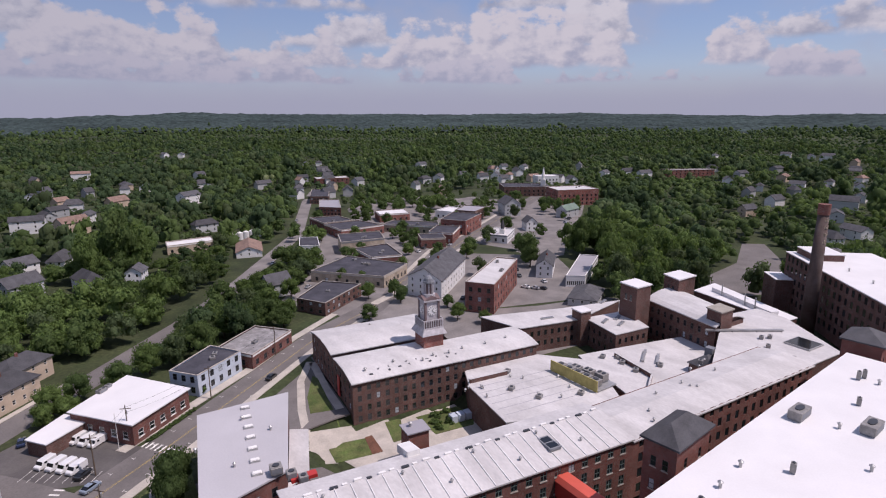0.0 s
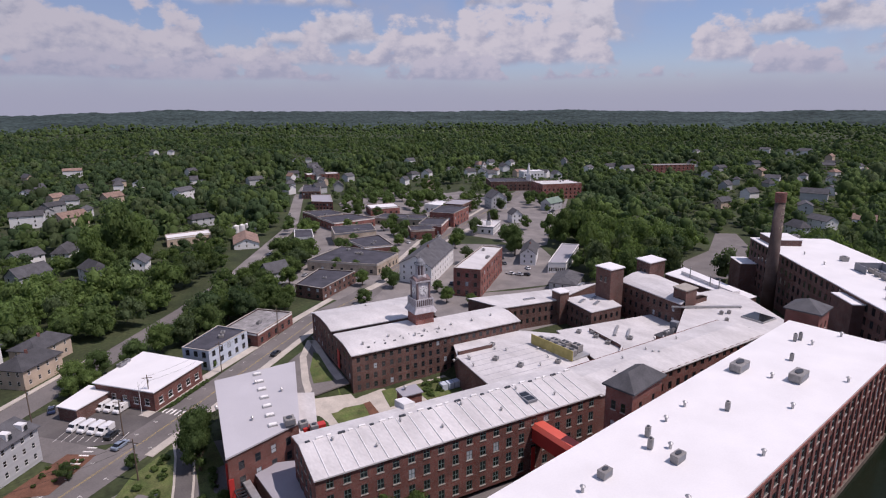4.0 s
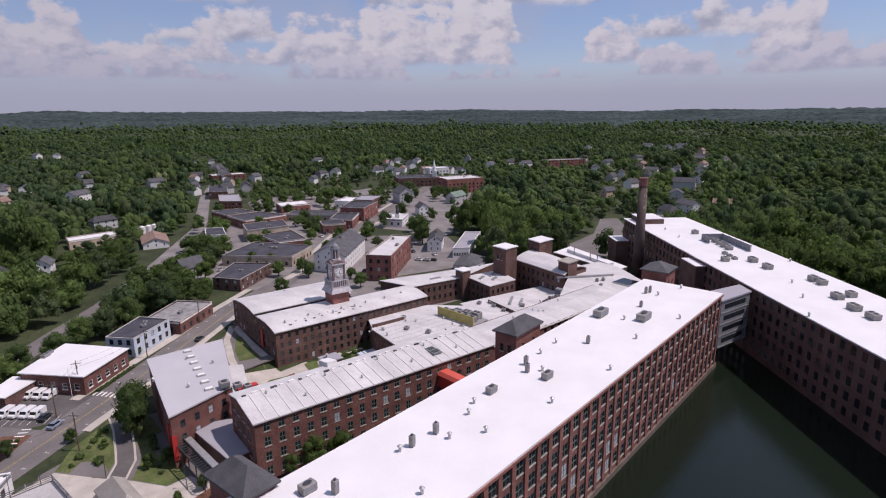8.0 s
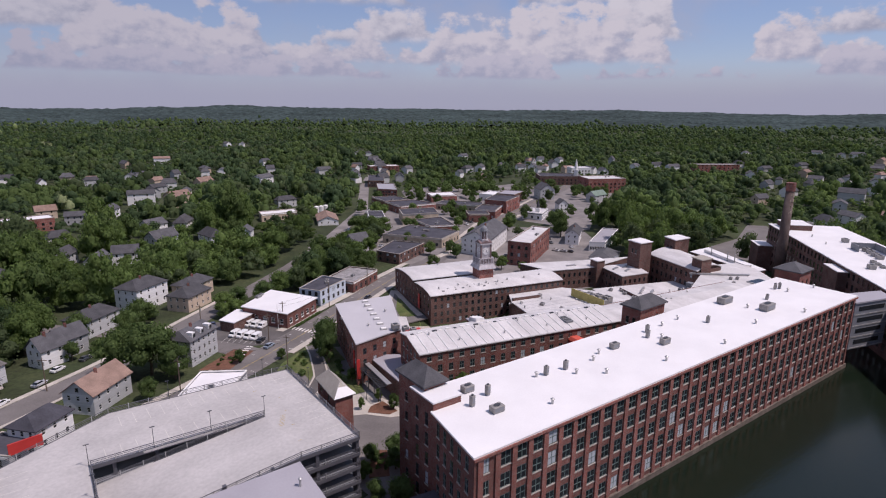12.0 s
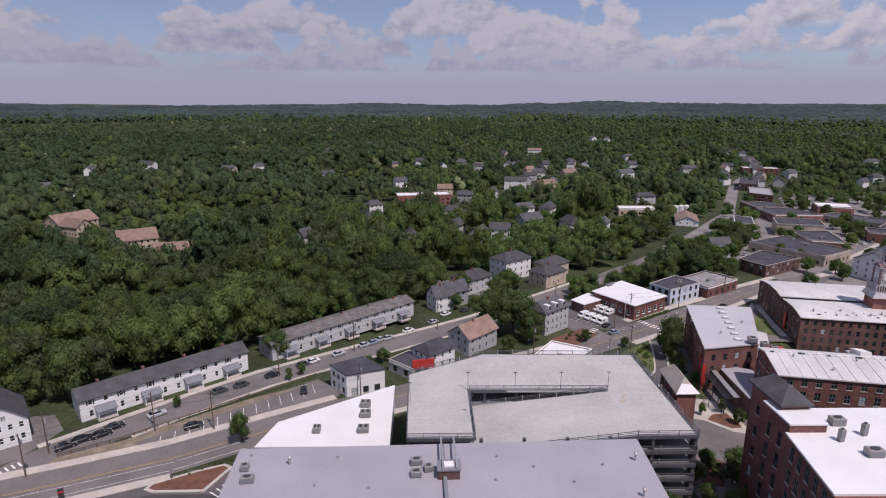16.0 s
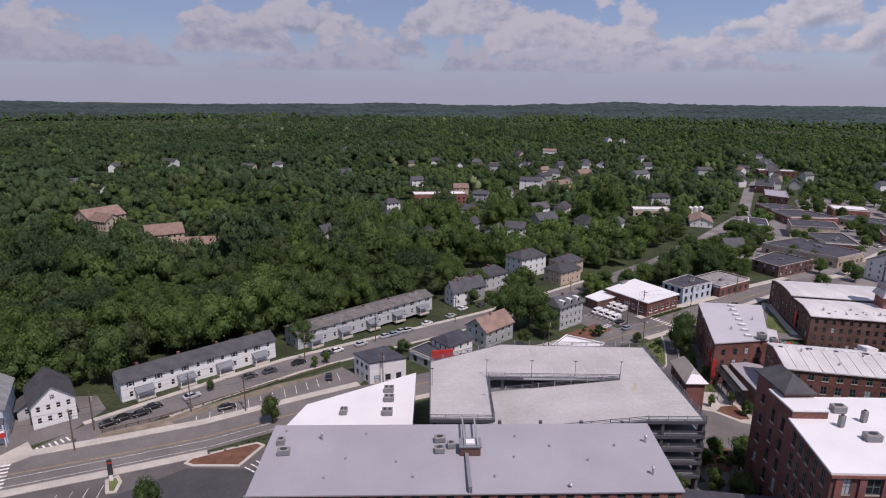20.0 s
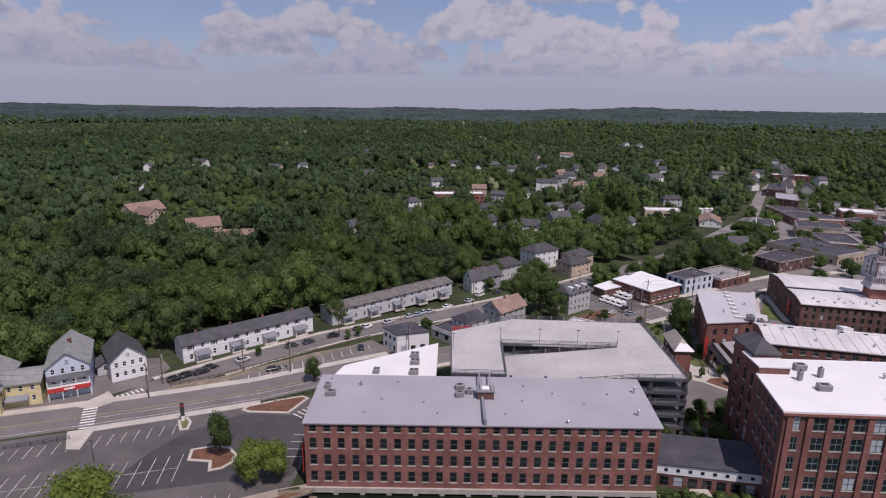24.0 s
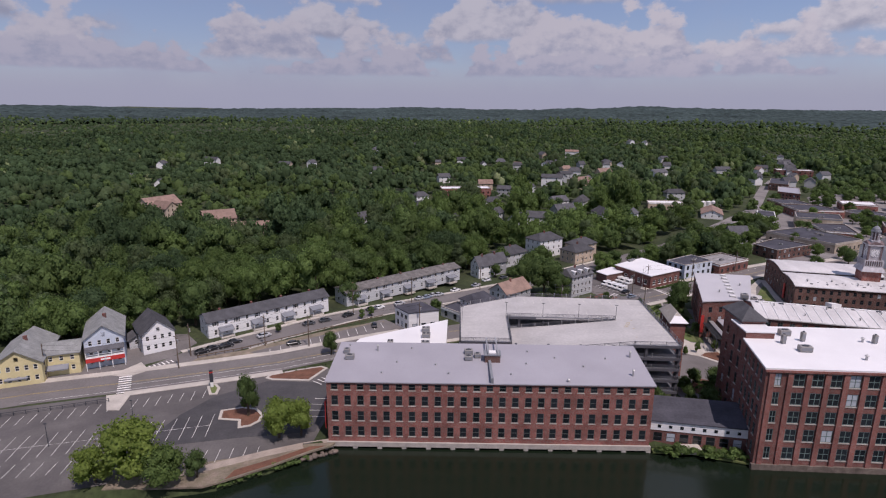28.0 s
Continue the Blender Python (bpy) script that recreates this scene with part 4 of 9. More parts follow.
def tri_mesh(name, verts, faces, mats, index=None):
    me = bpy.data.meshes.new(name)
    me.vertices.add(len(verts))
    me.vertices.foreach_set("co", np.asarray(verts, np.float32).ravel())
    me.loops.add(len(faces) * 3)
    me.loops.foreach_set("vertex_index", np.asarray(faces, np.int32).ravel())
    me.polygons.add(len(faces))
    me.polygons.foreach_set("loop_start", np.arange(len(faces), dtype=np.int32) * 3)
    for m in mats:
        me.materials.append(m)
    if index is not None:
        me.polygons.foreach_set("material_index", np.asarray(index, np.int32))
    me.polygons.foreach_set("use_smooth", np.ones(len(faces), bool))
    me.update()
    me.validate()
    return me


def scatter(name, places, templates, mats, kinds, label):
    """Joins many crowns into one mesh: places are rows of x, y, z, radius, height, turn."""
    vs, fs, ix, k = [], [], [], 0
    for (x, y, z, r, h, a), kind in zip(places, kinds):
        v, f = templates[kind[0]]
        c, s = math.cos(a), math.sin(a)
        w = np.empty_like(v)
        w[:, 0] = (v[:, 0] * c - v[:, 1] * s) * r + x
        w[:, 1] = (v[:, 0] * s + v[:, 1] * c) * r + y
        w[:, 2] = v[:, 2] * h + z
        vs.append(w)
        fs.append(f + k)
        ix.append(np.full(len(f), kind[1]))
        k += len(w)
    me = tri_mesh(name, np.concatenate(vs), np.concatenate(fs), mats, np.concatenate(ix))
    return alone(name, me, None, label=label, category="trees", kind="stuff")


CROWNS = [crown_template(11 + i, 16, 2, 2600, 0.042, core=0.84) for i in range(6)]
CONES = [crown_template(31 + i, 14, 2, 600, 0.06, "cone") for i in range(2)]
CROWN_MESH = {}


def tree(x, y, r, h, mat=None, cone=False, seed=0, label="", group=""):
    """One tree: a tapered trunk with limbs and a leafy crown of radius r, h metres tall."""
    mat = mat or LEAF
    z = land(x, y)
    i = seed % (2 if cone else 6)
    key = (i, cone, mat.name)
    if key not in CROWN_MESH:
        v, f = (CONES if cone else CROWNS)[i]
        CROWN_MESH[key] = tri_mesh("crown", v, f, [mat])
    t = thing("tree", x, y, z - 0.1, 0, label or ("dark green conifer with dense needles" if cone else "leafy green deciduous tree in full summer crown"), "tree", group)
    if "trunk" not in CROWN_MESH:
        bm = bmesh.new()
        tube(bm, (0, 0, 0), (0.02, 0.01, 0.45), 0.055, 0.038, 7)
        for a in (0.3, 1.9, 3.4, 5.0):
            tube(bm, (0.015, 0.01, 0.36), (0.28 * math.cos(a), 0.28 * math.sin(a), 0.72), 0.026, 0.010, 5)
        me = solid(bm, "trunk")
        me.materials.append(BARK)
        CROWN_MESH["trunk"] = me
    attach("trunk", CROWN_MESH["trunk"], t, Matrix.Diagonal((h * 0.55, h * 0.55, h * 0.62, 1)))
    low = 0.12 * h if not cone else 0.05 * h
    top = h / 1.75 if not cone else h / 2.5
    attach("crown", CROWN_MESH[key], t, Matrix.Translation((0, 0, low - 0.15 * top)) @ Matrix.Rotation(seed * 1.7, 4, "Z") @ Matrix.Diagonal((r, r, top, 1)))
    return t


def grow_woods():
    """Covers all open land with trees: single ones near the streets, joined woods further off."""
    centre = np.array([90.0, 0.0])

    def spread(r0, r1, spacing, jitter=0.42, lo_az=-80, hi_az=108):
        g = np.arange(-r1, r1, spacing)
        X, Y = np.meshgrid(g, g)
        X = X + np.where((np.arange(len(g)) % 2)[:, None], spacing / 2, 0)
        P = np.stack([X.ravel(), Y.ravel()], 1) + rng.uniform(-jitter, jitter, (X.size, 2)) * spacing + centre
        d = np.linalg.norm(P - centre, axis=1)
        az = np.degrees(np.arctan2(P[:, 0] - centre[0], P[:, 1] - centre[1]))
        keep = (d >= r0) & (d < r1) & (az > lo_az) & (az < hi_az)
        P = P[keep]
        return P[~blocked(P)]

    def sizes(P, lo, hi):
        r = lo * 0.8 + (hi - lo * 0.8) * rng.uniform(0, 1, len(P)) ** 1.3
        h = r * rng.uniform(1.9, 2.6, len(P))
        stand = 1.0 + 0.16 * np.sin(P[:, 0] * 0.017 + 2.1 * np.sin(P[:, 1] * 0.011)) + 0.12 * np.sin(P[:, 1] * 0.031 - P[:, 0] * 0.012)
        r, h = r * np.sqrt(stand), h * stand
        tall = rng.random(len(P)) < 0.12
        r, h = np.where(tall, r * 1.2, r), np.where(tall, h * 1.3, h)
        small = np.where(inside_any(P, LOW), rng.uniform(0.28, 0.5, len(P)), 1.0)
        return r * np.sqrt(small), h * small

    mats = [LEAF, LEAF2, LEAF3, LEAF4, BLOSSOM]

    def kinds(P, count, light=0.80):
        """Which crown and which leaf each tree has: stands of lighter and darker trees, mixed with single ones, cloud
        shade put in as darker leaves.
        """
        u = rng.random(len(P))
        s = np.sin(P[:, 0] * 0.021 + 1.3 * np.sin(P[:, 1] * 0.013)) + np.sin(P[:, 1] * 0.027 + P[:, 0] * 0.009)
        # the west's cloud shade is coloured in: more dark leaves there
        u = np.clip(u + 0.17 * s - 0.24 / (1 + np.exp((P[:, 0] + 60) / 45)) + 0.05, 0, 1)
        # lighter leaves by the streets; western hill's cloud shade put in as darker leaves
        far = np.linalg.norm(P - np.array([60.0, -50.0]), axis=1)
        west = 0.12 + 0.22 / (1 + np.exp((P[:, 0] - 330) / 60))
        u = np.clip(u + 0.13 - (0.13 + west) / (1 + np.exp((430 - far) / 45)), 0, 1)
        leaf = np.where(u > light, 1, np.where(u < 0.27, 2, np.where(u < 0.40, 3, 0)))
        leaf[rng.random(len(P)) > 0.992] = 4
        return list(zip(rng.integers(0, count, len(P)).tolist(), leaf.tolist()))

    near = spread(60, 330, 8.8)
    r, h = sizes(near, 5.0, 8.2)
    order = np.argsort(np.linalg.norm(near - np.array([40.0, 40.0]), axis=1))
    near, r, h = near[order], r[order], h[order]
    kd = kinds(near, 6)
    for i in range(min(140, len(near))):
        tree(*near[i], r[i], h[i], mats[kd[i][1] % 4], rng.random() < 0.05, i, group="trees of the wood behind the street")
    temps = [crown_template(51 + i, 9, 1, 620, 0.068, single=True, core=0.9) for i in range(6)]
    rows = [(x, y, land(x, y) + 0.02 * hh, rr, hh / 1.55, rng.uniform(0, 6.28)) for (x, y), rr, hh in zip(near[140:], r[140:], h[140:])]
    scatter("woods", rows, temps, mats, kd[140:], "dense green summer woodland beside the town")
    yard = [(x, y, land(x, y) + 0.08 * hh, rr, hh / 1.6, 0.7 * i) for i, (x, y, rr, hh, _) in enumerate(YARD_TREES)]
    scatter("yard_trees", yard, temps, mats, [(i % 6, row[4]) for i, row in enumerate(YARD_TREES)], "leafy green trees in the yards and streets of the town")
    temps = [crown_template(71 + i, 6, 1, 34, 0.12, single=True) for i in range(8)]
    mid = spread(330, 900, 11.2)
    r, h = sizes(mid, 4.6, 9.0)
    rows = [(x, y, land(x, y) - 0.5, rr, hh / 1.75, rng.uniform(0, 6.28)) for (x, y), rr, hh in zip(mid, r, h)]
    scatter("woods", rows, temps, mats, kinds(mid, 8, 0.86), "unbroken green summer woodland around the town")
    for r0, r1, gap, clumps, tufts, lo, hi in ((900, 1500, 13.0, 2, 12, 6.0, 10.5), (1500, 2350, 17.0, 1, 0, 8.0, 14.0)):
        temps = [crown_template(91 + i, clumps, 1, tufts, 0.2, single=True) for i in range(10)]
        far = spread(r0, r1, gap, lo_az=-52, hi_az=100)
        r, h = sizes(far, lo, hi)
        rows = [(x, y, land(x, y) - 1.0, rr, hh / 2.1, rng.uniform(0, 6.28)) for (x, y), rr, hh in zip(far, r, h)]
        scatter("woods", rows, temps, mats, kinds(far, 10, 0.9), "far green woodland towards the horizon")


def far_canopy():
    """The tree tops of the furthest woods as one rough sheet over the hills."""
    rs = [2150]
    while rs[-1] < 4860:
        rs.append(rs[-1] * 1.0125)
    az = np.radians(np.arange(-66, 112, 0.36))
    verts, n = [], len(az)
    for rad in rs:
        for a in az:
            x, y = 90 + rad * math.sin(a), rad * math.cos(a)
            verts.append((x, y, land(x, y) + 9 + rng.uniform(-6, 6)))
    faces = [(j * n + i, j * n + i + 1, (j + 1) * n + i + 1, (j + 1) * n + i) for j in range(len(rs) - 1) for i in range(n - 1)]
    return alone("woods", raw("woods", verts, faces, FARLEAF), None, label="distant wooded hills at the horizon, tinted with bluish haze", category="trees", kind="stuff")


# blue haze of the distance is mixed into this leaf colour
FARLEAF = material("hazed_far_woods", (0.040, 0.058, 0.056), 1.0, grain=0.5, grain_scale=0.035, stain=0.3, stain_scale=0.0025, spec=0.1)




# ---- houses and shops ----
def ridge_roof(t, poly, eave, ridge, mat, over=0.5, hip=0.0, wall=None, name="roof"):
    """A pitched roof on four corners; the ridge runs along the first side. hip: how far its ends draw in, in metres."""
    ox, oy, oz = t.matrix_world.translation
    g = [Vector((x - ox, y - oy)) for x, y in grown(poly, over)]
    d = (g[1] - g[0]).normalized()
    r0, r1 = (g[3] + g[0]) / 2 + d * hip, (g[1] + g[2]) / 2 - d * hip
    ze, zr = eave - oz, ridge - oz
    drop = (ridge - eave) * over / max(0.1, (g[3] - g[0]).length / 2)
    bm = bmesh.new()
    low = [bm.verts.new((p.x, p.y, ze - drop)) for p in g]
    up = [bm.verts.new((p.x, p.y, ze - drop + 0.22)) for p in g]
    a, b = bm.verts.new((r0.x, r0.y, zr + 0.2)), bm.verts.new((r1.x, r1.y, zr + 0.2))
    if hip < 0.3:  # two sheets that meet at the ridge, open at the gables
        c, e = bm.verts.new((r0.x, r0.y, zr - 0.02)), bm.verts.new((r1.x, r1.y, zr - 0.02))
        for f in ((up[0], up[1], b, a), (up[2], up[3], a, b), (low[1], low[0], c, e), (low[3], low[2], e, c), (low[0], low[1], up[1], up[0]), (low[2], low[3], up[3], up[2]),
                  (low[0], up[0], a, c), (up[3], low[3], c, a), (up[1], low[1], e, b), (low[2], up[2], b, e)):
            bm.faces.new(f)
    else:
        for f in ((up[0], up[1], b, a), (up[2], up[3], a, b), (up[1], up[2], b), (up[3], up[0], a), tuple(low[::-1])):
            bm.faces.new(f)
        for i in range(4):
            bm.faces.new((low[i], low[(i + 1) % 4], up[(i + 1) % 4], up[i]))
    part(name, bm, mat, t)
    if wall and hip < 0.3:
        q = [Vector((x - ox, y - oy)) for x, y in poly]
        for i, j in ((3, 0), (1, 2)):
            m = (q[i] + q[j]) / 2
            bm = bmesh.new()
            uvl = bm.loops.layers.uv.new("UVMap")
            f = bm.faces.new([bm.verts.new((q[i].x, q[i].y, ze)), bm.verts.new((q[j].x, q[j].y, ze)), bm.verts.new((m.x, m.y, zr - 0.1))])
            for lp, uv in zip(f.loops, ((0, 0), (8, 0), (4, 4))):
                lp[uvl].uv = uv
            e = (q[j] - q[i]).normalized() * 0.01
            r = bmesh.ops.extrude_face_region(bm, geom=[f])
            for v in [v for v in r["geom"] if isinstance(v, bmesh.types.BMVert)]:
                v.co += Vector((-e.y, e.x, 0)) * 20
            gab = part("gable", bm, wall, t)
            if ridge - eave > 2.9 and math.dist(poly[0], (60, -50)) < 420:
                at = Vector((m.x, m.y, ze + 0.5)) + Vector((e.y, -e.x, 0)) * 10
                attach("attic_window", far_window(0.9, 1.2), gab, Matrix.Translation(at) @ Matrix.Rotation(math.atan2(e.y, e.x) + math.pi, 4, "Z"))


def open_side(poly, i):
    """Whether a wall looks towards the pond and the mill."""
    a, b = Vector(poly[i]), Vector(poly[(i + 1) % len(poly)])
    m = Vector((60, -50)) - (a + b) / 2
    return (b - a).normalized().cross(m.normalized()) < 0.12


def turned(cx, cy, rz, w, d):
    c, s = math.cos(radians(rz)), math.sin(radians(rz))
    return [(cx + c * x - s * y, cy + s * x + c * y) for x, y in ((-w / 2, -d / 2), (w / 2, -d / 2), (w / 2, d / 2), (-w / 2, d / 2))]


def open_ground(poly, reach):
    """Keeps the ground before a house free of trees, towards the pond."""
    a = np.array(poly)
    c = a.mean(0)
    d = np.array([55.0, -50.0]) - c
    d = d / np.linalg.norm(d)
    n = np.array([-d[1], d[0]])
    half = np.abs((a - c) @ n).max() + 4.5
    def ahead(lo, hi, w):
        return [tuple(c + d * lo - n * w), tuple(c + d * hi - n * w * 0.9), tuple(c + d * hi + n * w * 0.9), tuple(c + d * lo + n * w)]

    deep_wood = reach >= 50 and a[0, 0] < 0
    keep_clear(ahead(0, 34 if deep_wood else min(reach, 9), half + 2 if deep_wood else half - 2.5), 0.5)
    if reach > 9:
        b = np.array(ahead(7, reach, half + 7 if deep_wood else half + 1))
        LOW.append((b, 1.0, b.min(0) - 1, b.max(0) + 1))


def house(label, cx, cy, rz, w, d, storeys, rise, wall, roof, hip=0.0, cols=(4, 3), style="white", name="house", chimney=True, open_to=0.0, storey=2.9, over=0.5, poly=None, group=""):
    poly = poly or turned(cx, cy, rz, w, d)
    z0 = min(land(*p) for p in poly) - 0.1
    eave = z0 + 0.5 + storeys * storey
    rows = rows_of(storeys, z0 + 1.4, storey, 1.4)
    sides = [math.dist(poly[i], poly[(i + 1) % 4]) for i in range(4)]
    fr = {i: (bays_of(sides[i], cols[i % 2], 0.95, 0.4), rows) for i in range(4) if cols[i % 2] and open_side(poly, i)}
    t = building(name, label, "house", poly, z0, eave, wall, fr, style, group, sills=False)
    ridge_roof(t, poly, eave, eave + rise, roof, over, hip, wall)
    if chimney:
        ox, oy, oz = t.matrix_world.translation
        a, b = Vector(poly[0]), Vector(poly[2])
        m = a.lerp(b, 0.46)
        part("chimney", boxes((m.x - ox - 0.4, m.x - ox + 0.4, m.y - oy - 0.35, m.y - oy + 0.35, eave - oz + rise * 0.5, eave - oz + rise + 1.0)), BRICK, t)
    if open_to:
        open_ground(poly, open_to)
    return t


def shop(label, poly, top, wall, roof, cols, rows=1, style="dark", parapet=0.35, storey=3.4, name="shop_building", units=0, seed=0, openw=1.5):
    z0 = min(land(*p) for p in poly) - 0.1
    sides = [math.dist(poly[i], poly[(i + 1) % len(poly)]) for i in range(len(poly))]
    v = rows_of(rows, z0 + 1.0, storey, min(1.9, storey - 1.3))
    fr = {i: (bays_of(sides[i], c, min(openw, sides[i] / c * 0.62), 0.4), v) for i, c in enumerate(cols) if c and open_side(poly, i)}
    t = building(name, label, "building", poly, z0, top, wall, fr, style, sills=False)
    ox, oy, oz = t.matrix_world.translation
    bm = bmesh.new()
    prism(bm, [(x - ox, y - oy) for x, y in grown(poly, -0.25)], top - 0.9 - oz, top - parapet - oz)
    part("roof", bm, roof, t)
    a, b = grown(poly, 0.08), grown(poly, -0.3)
    bm = bmesh.new()
    n = len(poly)
    ring = [[bm.verts.new((x - ox, y - oy, z - oz)) for x, y in pp] for pp, z in ((a, top), (a, top + 0.18), (b, top + 0.18), (b, top))]
    for k in range(4):
        for i in range(n):
            bm.faces.new((ring[k][i], ring[k][(i + 1) % n], ring[(k + 1) % 4][(i + 1) % n], ring[(k + 1) % 4][i]))
    part("coping", bm, TRIM if wall is WHITEWALL else STONE, t)
    if rows == 1:
        for i in range(n):
            if open_side(poly, i) and sides[i] > 9 and cols[i % len(cols)]:
                p, q = Vector(poly[i]), Vector(poly[(i + 1) % n])
                u = (q - p).normalized()
                bm = boxes((0.3, sides[i] - 0.3, -0.12, 0.02, top - 0.85 - oz, top - 0.25 - oz))
                bm.transform(Matrix.Translation((p.x - ox, p.y - oy, 0)) @ Matrix.Rotation(math.atan2(u.y, u.x), 4, "Z"))
                part("fascia", bm, (TRIM, CONCRETE, TRIM, GREYPANEL)[seed % 4], t)
    if math.dist(poly[0], (60, -50)) > 400:
        open_ground(poly, 70)
    rr = random.Random(seed + 5)
    for k in range(units):
        p = Vector(poly[0]).lerp(Vector(poly[2]), 0.2 + 0.6 * rr.random()).lerp(Vector(poly[1]), 0.3 * rr.random())
        roof_unit(p.x, p.y, top - parapet, rr.uniform(1.4, 2.6), rr.uniform(1.2, 1.8), rr.uniform(0.8, 1.2), rr.uniform(0, 90))
    return t


UNIT_MESH = {}


def roof_unit(x, y, z, w, d, h, rz=0.0, fans=1):
    """A boxy rooftop air conditioner on a kerb, with its fan ring and louvre."""
    t = thing("roof_unit", x, y, z, rz, "grey sheet-metal air conditioner standing on a roof", "air conditioner", "rooftop machines")
    if "casing" not in UNIT_MESH:
        UNIT_MESH["kerb"] = solid(boxes((-0.46, 0.46, -0.44, 0.44, -0.05, 0.16)), "kerb")
        UNIT_MESH["kerb"].materials.append(GREYPANEL)
        bm = boxes((-0.5, 0.5, -0.5, 0.5, 0.14, 1.0))
        bmesh.ops.bevel(bm, geom=bm.edges[:], offset=0.03, segments=1, affect="EDGES")
        UNIT_MESH["casing"] = solid(bm, "casing")
        UNIT_MESH["casing"].materials.append(UNITGREY)
        bm = bmesh.new()
        tube(bm, (0, 0, 0.99), (0, 0, 1.1), 0.3, 0.3, 12)
        UNIT_MESH["fan"] = solid(bm, "fan")
        UNIT_MESH["fan"].materials.append(DARKMETAL)
        UNIT_MESH["louvre"] = solid(boxes((-0.4, 0.4, -0.515, -0.49, 0.3, 0.85)), "louvre")
        UNIT_MESH["louvre"].materials.append(GREYPANEL)
    s = Matrix.Diagonal((w, d, h, 1))
    attach("kerb", UNIT_MESH["kerb"], t, s)
    c = attach("casing", UNIT_MESH["casing"], t, s)
    attach("louvre", UNIT_MESH["louvre"], c)
    for i in range(fans):
        attach("fan", UNIT_MESH["fan"], c, Matrix.Translation(((i + 0.5) / fans - 0.5, 0, 0)) @ Matrix.Diagonal((1 / fans, 0.9, 1, 1)))
    return t


def roof_vent(x, y, z, h=1.2, r=0.28, hood=True):
    key = ("vent", h, r, hood)
    if key not in UNIT_MESH:
        bm = bmesh.new()
        tube(bm, (0, 0, -0.05), (0, 0, h), r, r, 10)
        a = solid(bm, "pipe")
        a.materials.append(GALV)
        bm = bmesh.new()
        tube(bm, (0, 0, h), (0, 0, h + 0.12), r * 1.7, r * 1.8, 10)
        tube(bm, (0, 0, h + 0.12), (0, 0, h + 0.4), r * 1.8, r * 0.4, 10)
        b = solid(bm, "hood")
        b.materials.append(GALV)
        UNIT_MESH[key] = (a, b)
    t = thing("roof_vent", x, y, z, 0, "grey metal vent pipe with hood on a roof", "vent", "rooftop vents")
    attach("pipe", UNIT_MESH[key][0], t)
    if hood:
        attach("hood", UNIT_MESH[key][1], t)
    return t


# row houses on the upper street
RW = (Vector((32.5, 27.8))).normalized()


def row_house(label, front0, front1, depth, eave, ridge, wall, roof, units, porch_mat):
    a, b = Vector(front0), Vector(front1)
    u = (b - a).normalized()
    n = Vector((-u.y, u.x))
    poly = [tuple(a), tuple(b), tuple(b + n * depth), tuple(a + n * depth)]
    z0 = land(*a) - 0.2
    length = (b - a).length
    us = bays_of(length, units * 3, 0.95, 0.6)
    t = building("row_house", label, "house", poly, z0, eave, wall, {0: (us, [(z0 + 1.1, z0 + 2.7), (z0 + 4.1, z0 + 5.5)]), 1: (bays_of(depth, 2, 0.9, 0.8), [(z0 + 4.1, z0 + 5.4)]), 3: (bays_of(depth, 2, 0.9, 0.8), [(z0 + 1.2, z0 + 2.7), (z0 + 4.1, z0 + 5.4)])}, "white", sills=False)
    ridge_roof(t, poly, eave, ridge, roof, 0.45, 0, wall)
    ox, oy, oz = t.matrix_world.translation
    rot = math.atan2(u.y, u.x)
    for i in range(units):
        c = a + u * (length * (i + 0.5) / units) - n * 1.3
        m = Matrix.Translation((c.x - ox, c.y - oy, 0)) @ Matrix.Rotation(rot, 4, "Z")
        ph = attach("porch", PORCH[0], t, m)
        for x in (-2.0, 2.0):
            attach("post", PORCH[1], ph, Matrix.Translation((x, -1.0, 0)))
        attach("steps", PORCH[2], ph)
        p = a + u * (length * (i + 0.5) / units) + n * depth * 0.55
        attach("chimney", PORCH[3], t, Matrix.Translation((p.x - ox, p.y - oy, ridge - oz - 0.3)) @ Matrix.Rotation(rot, 4, "Z"))
    for u0, u1 in us[::2]:
        for dx in (u0 - 0.25, u1 + 0.25):
            p = a + u * dx
            attach("shutter", PORCH[4], t, Matrix.Translation((p.x - ox, p.y - oy, 4.1)) @ Matrix.Rotation(rot, 4, "Z"))
    keep_clear(poly, 4.5)
    return t


def porch_meshes():
    bm = bmesh.new()
    vs = [bm.verts.new(p) for p in ((-2.3, -1.3, 2.5), (2.3, -1.3, 2.5), (2.3, 1.3, 2.9), (-2.3, 1.3, 2.9), (-2.3, -1.3, 2.68), (2.3, -1.3, 2.68), (2.3, 1.3, 3.5), (-2.3, 1.3, 3.5))]
    for f in ((3, 2, 1, 0), (4, 5, 6, 7), (0, 1, 5, 4), (1, 2, 6, 5), (2, 3, 7, 6), (3, 0, 4, 7)):
        bm.faces.new([vs[i] for i in f])
    out = [(bm, GREYPANEL), (boxes((-0.08, 0.08, -0.08, 0.08, 0, 2.55)), TRIM), (boxes((-2.2, 2.2, -1.2, 1.3, 0.0, 0.45)), CONCRETE),
           (boxes((-0.35, 0.35, -0.35, 0.35, -0.4, 1.0)), BRICK), (boxes((-0.18, 0.18, -0.06, -0.005, 0, 1.4)), DARKFRAME)]
    res = []
    for (b, m), n in zip(out, ("porch", "post", "steps", "chimney", "shutter")):
        me = solid(b, n)
        me.materials.append(m)
        res.append(me)
    return res


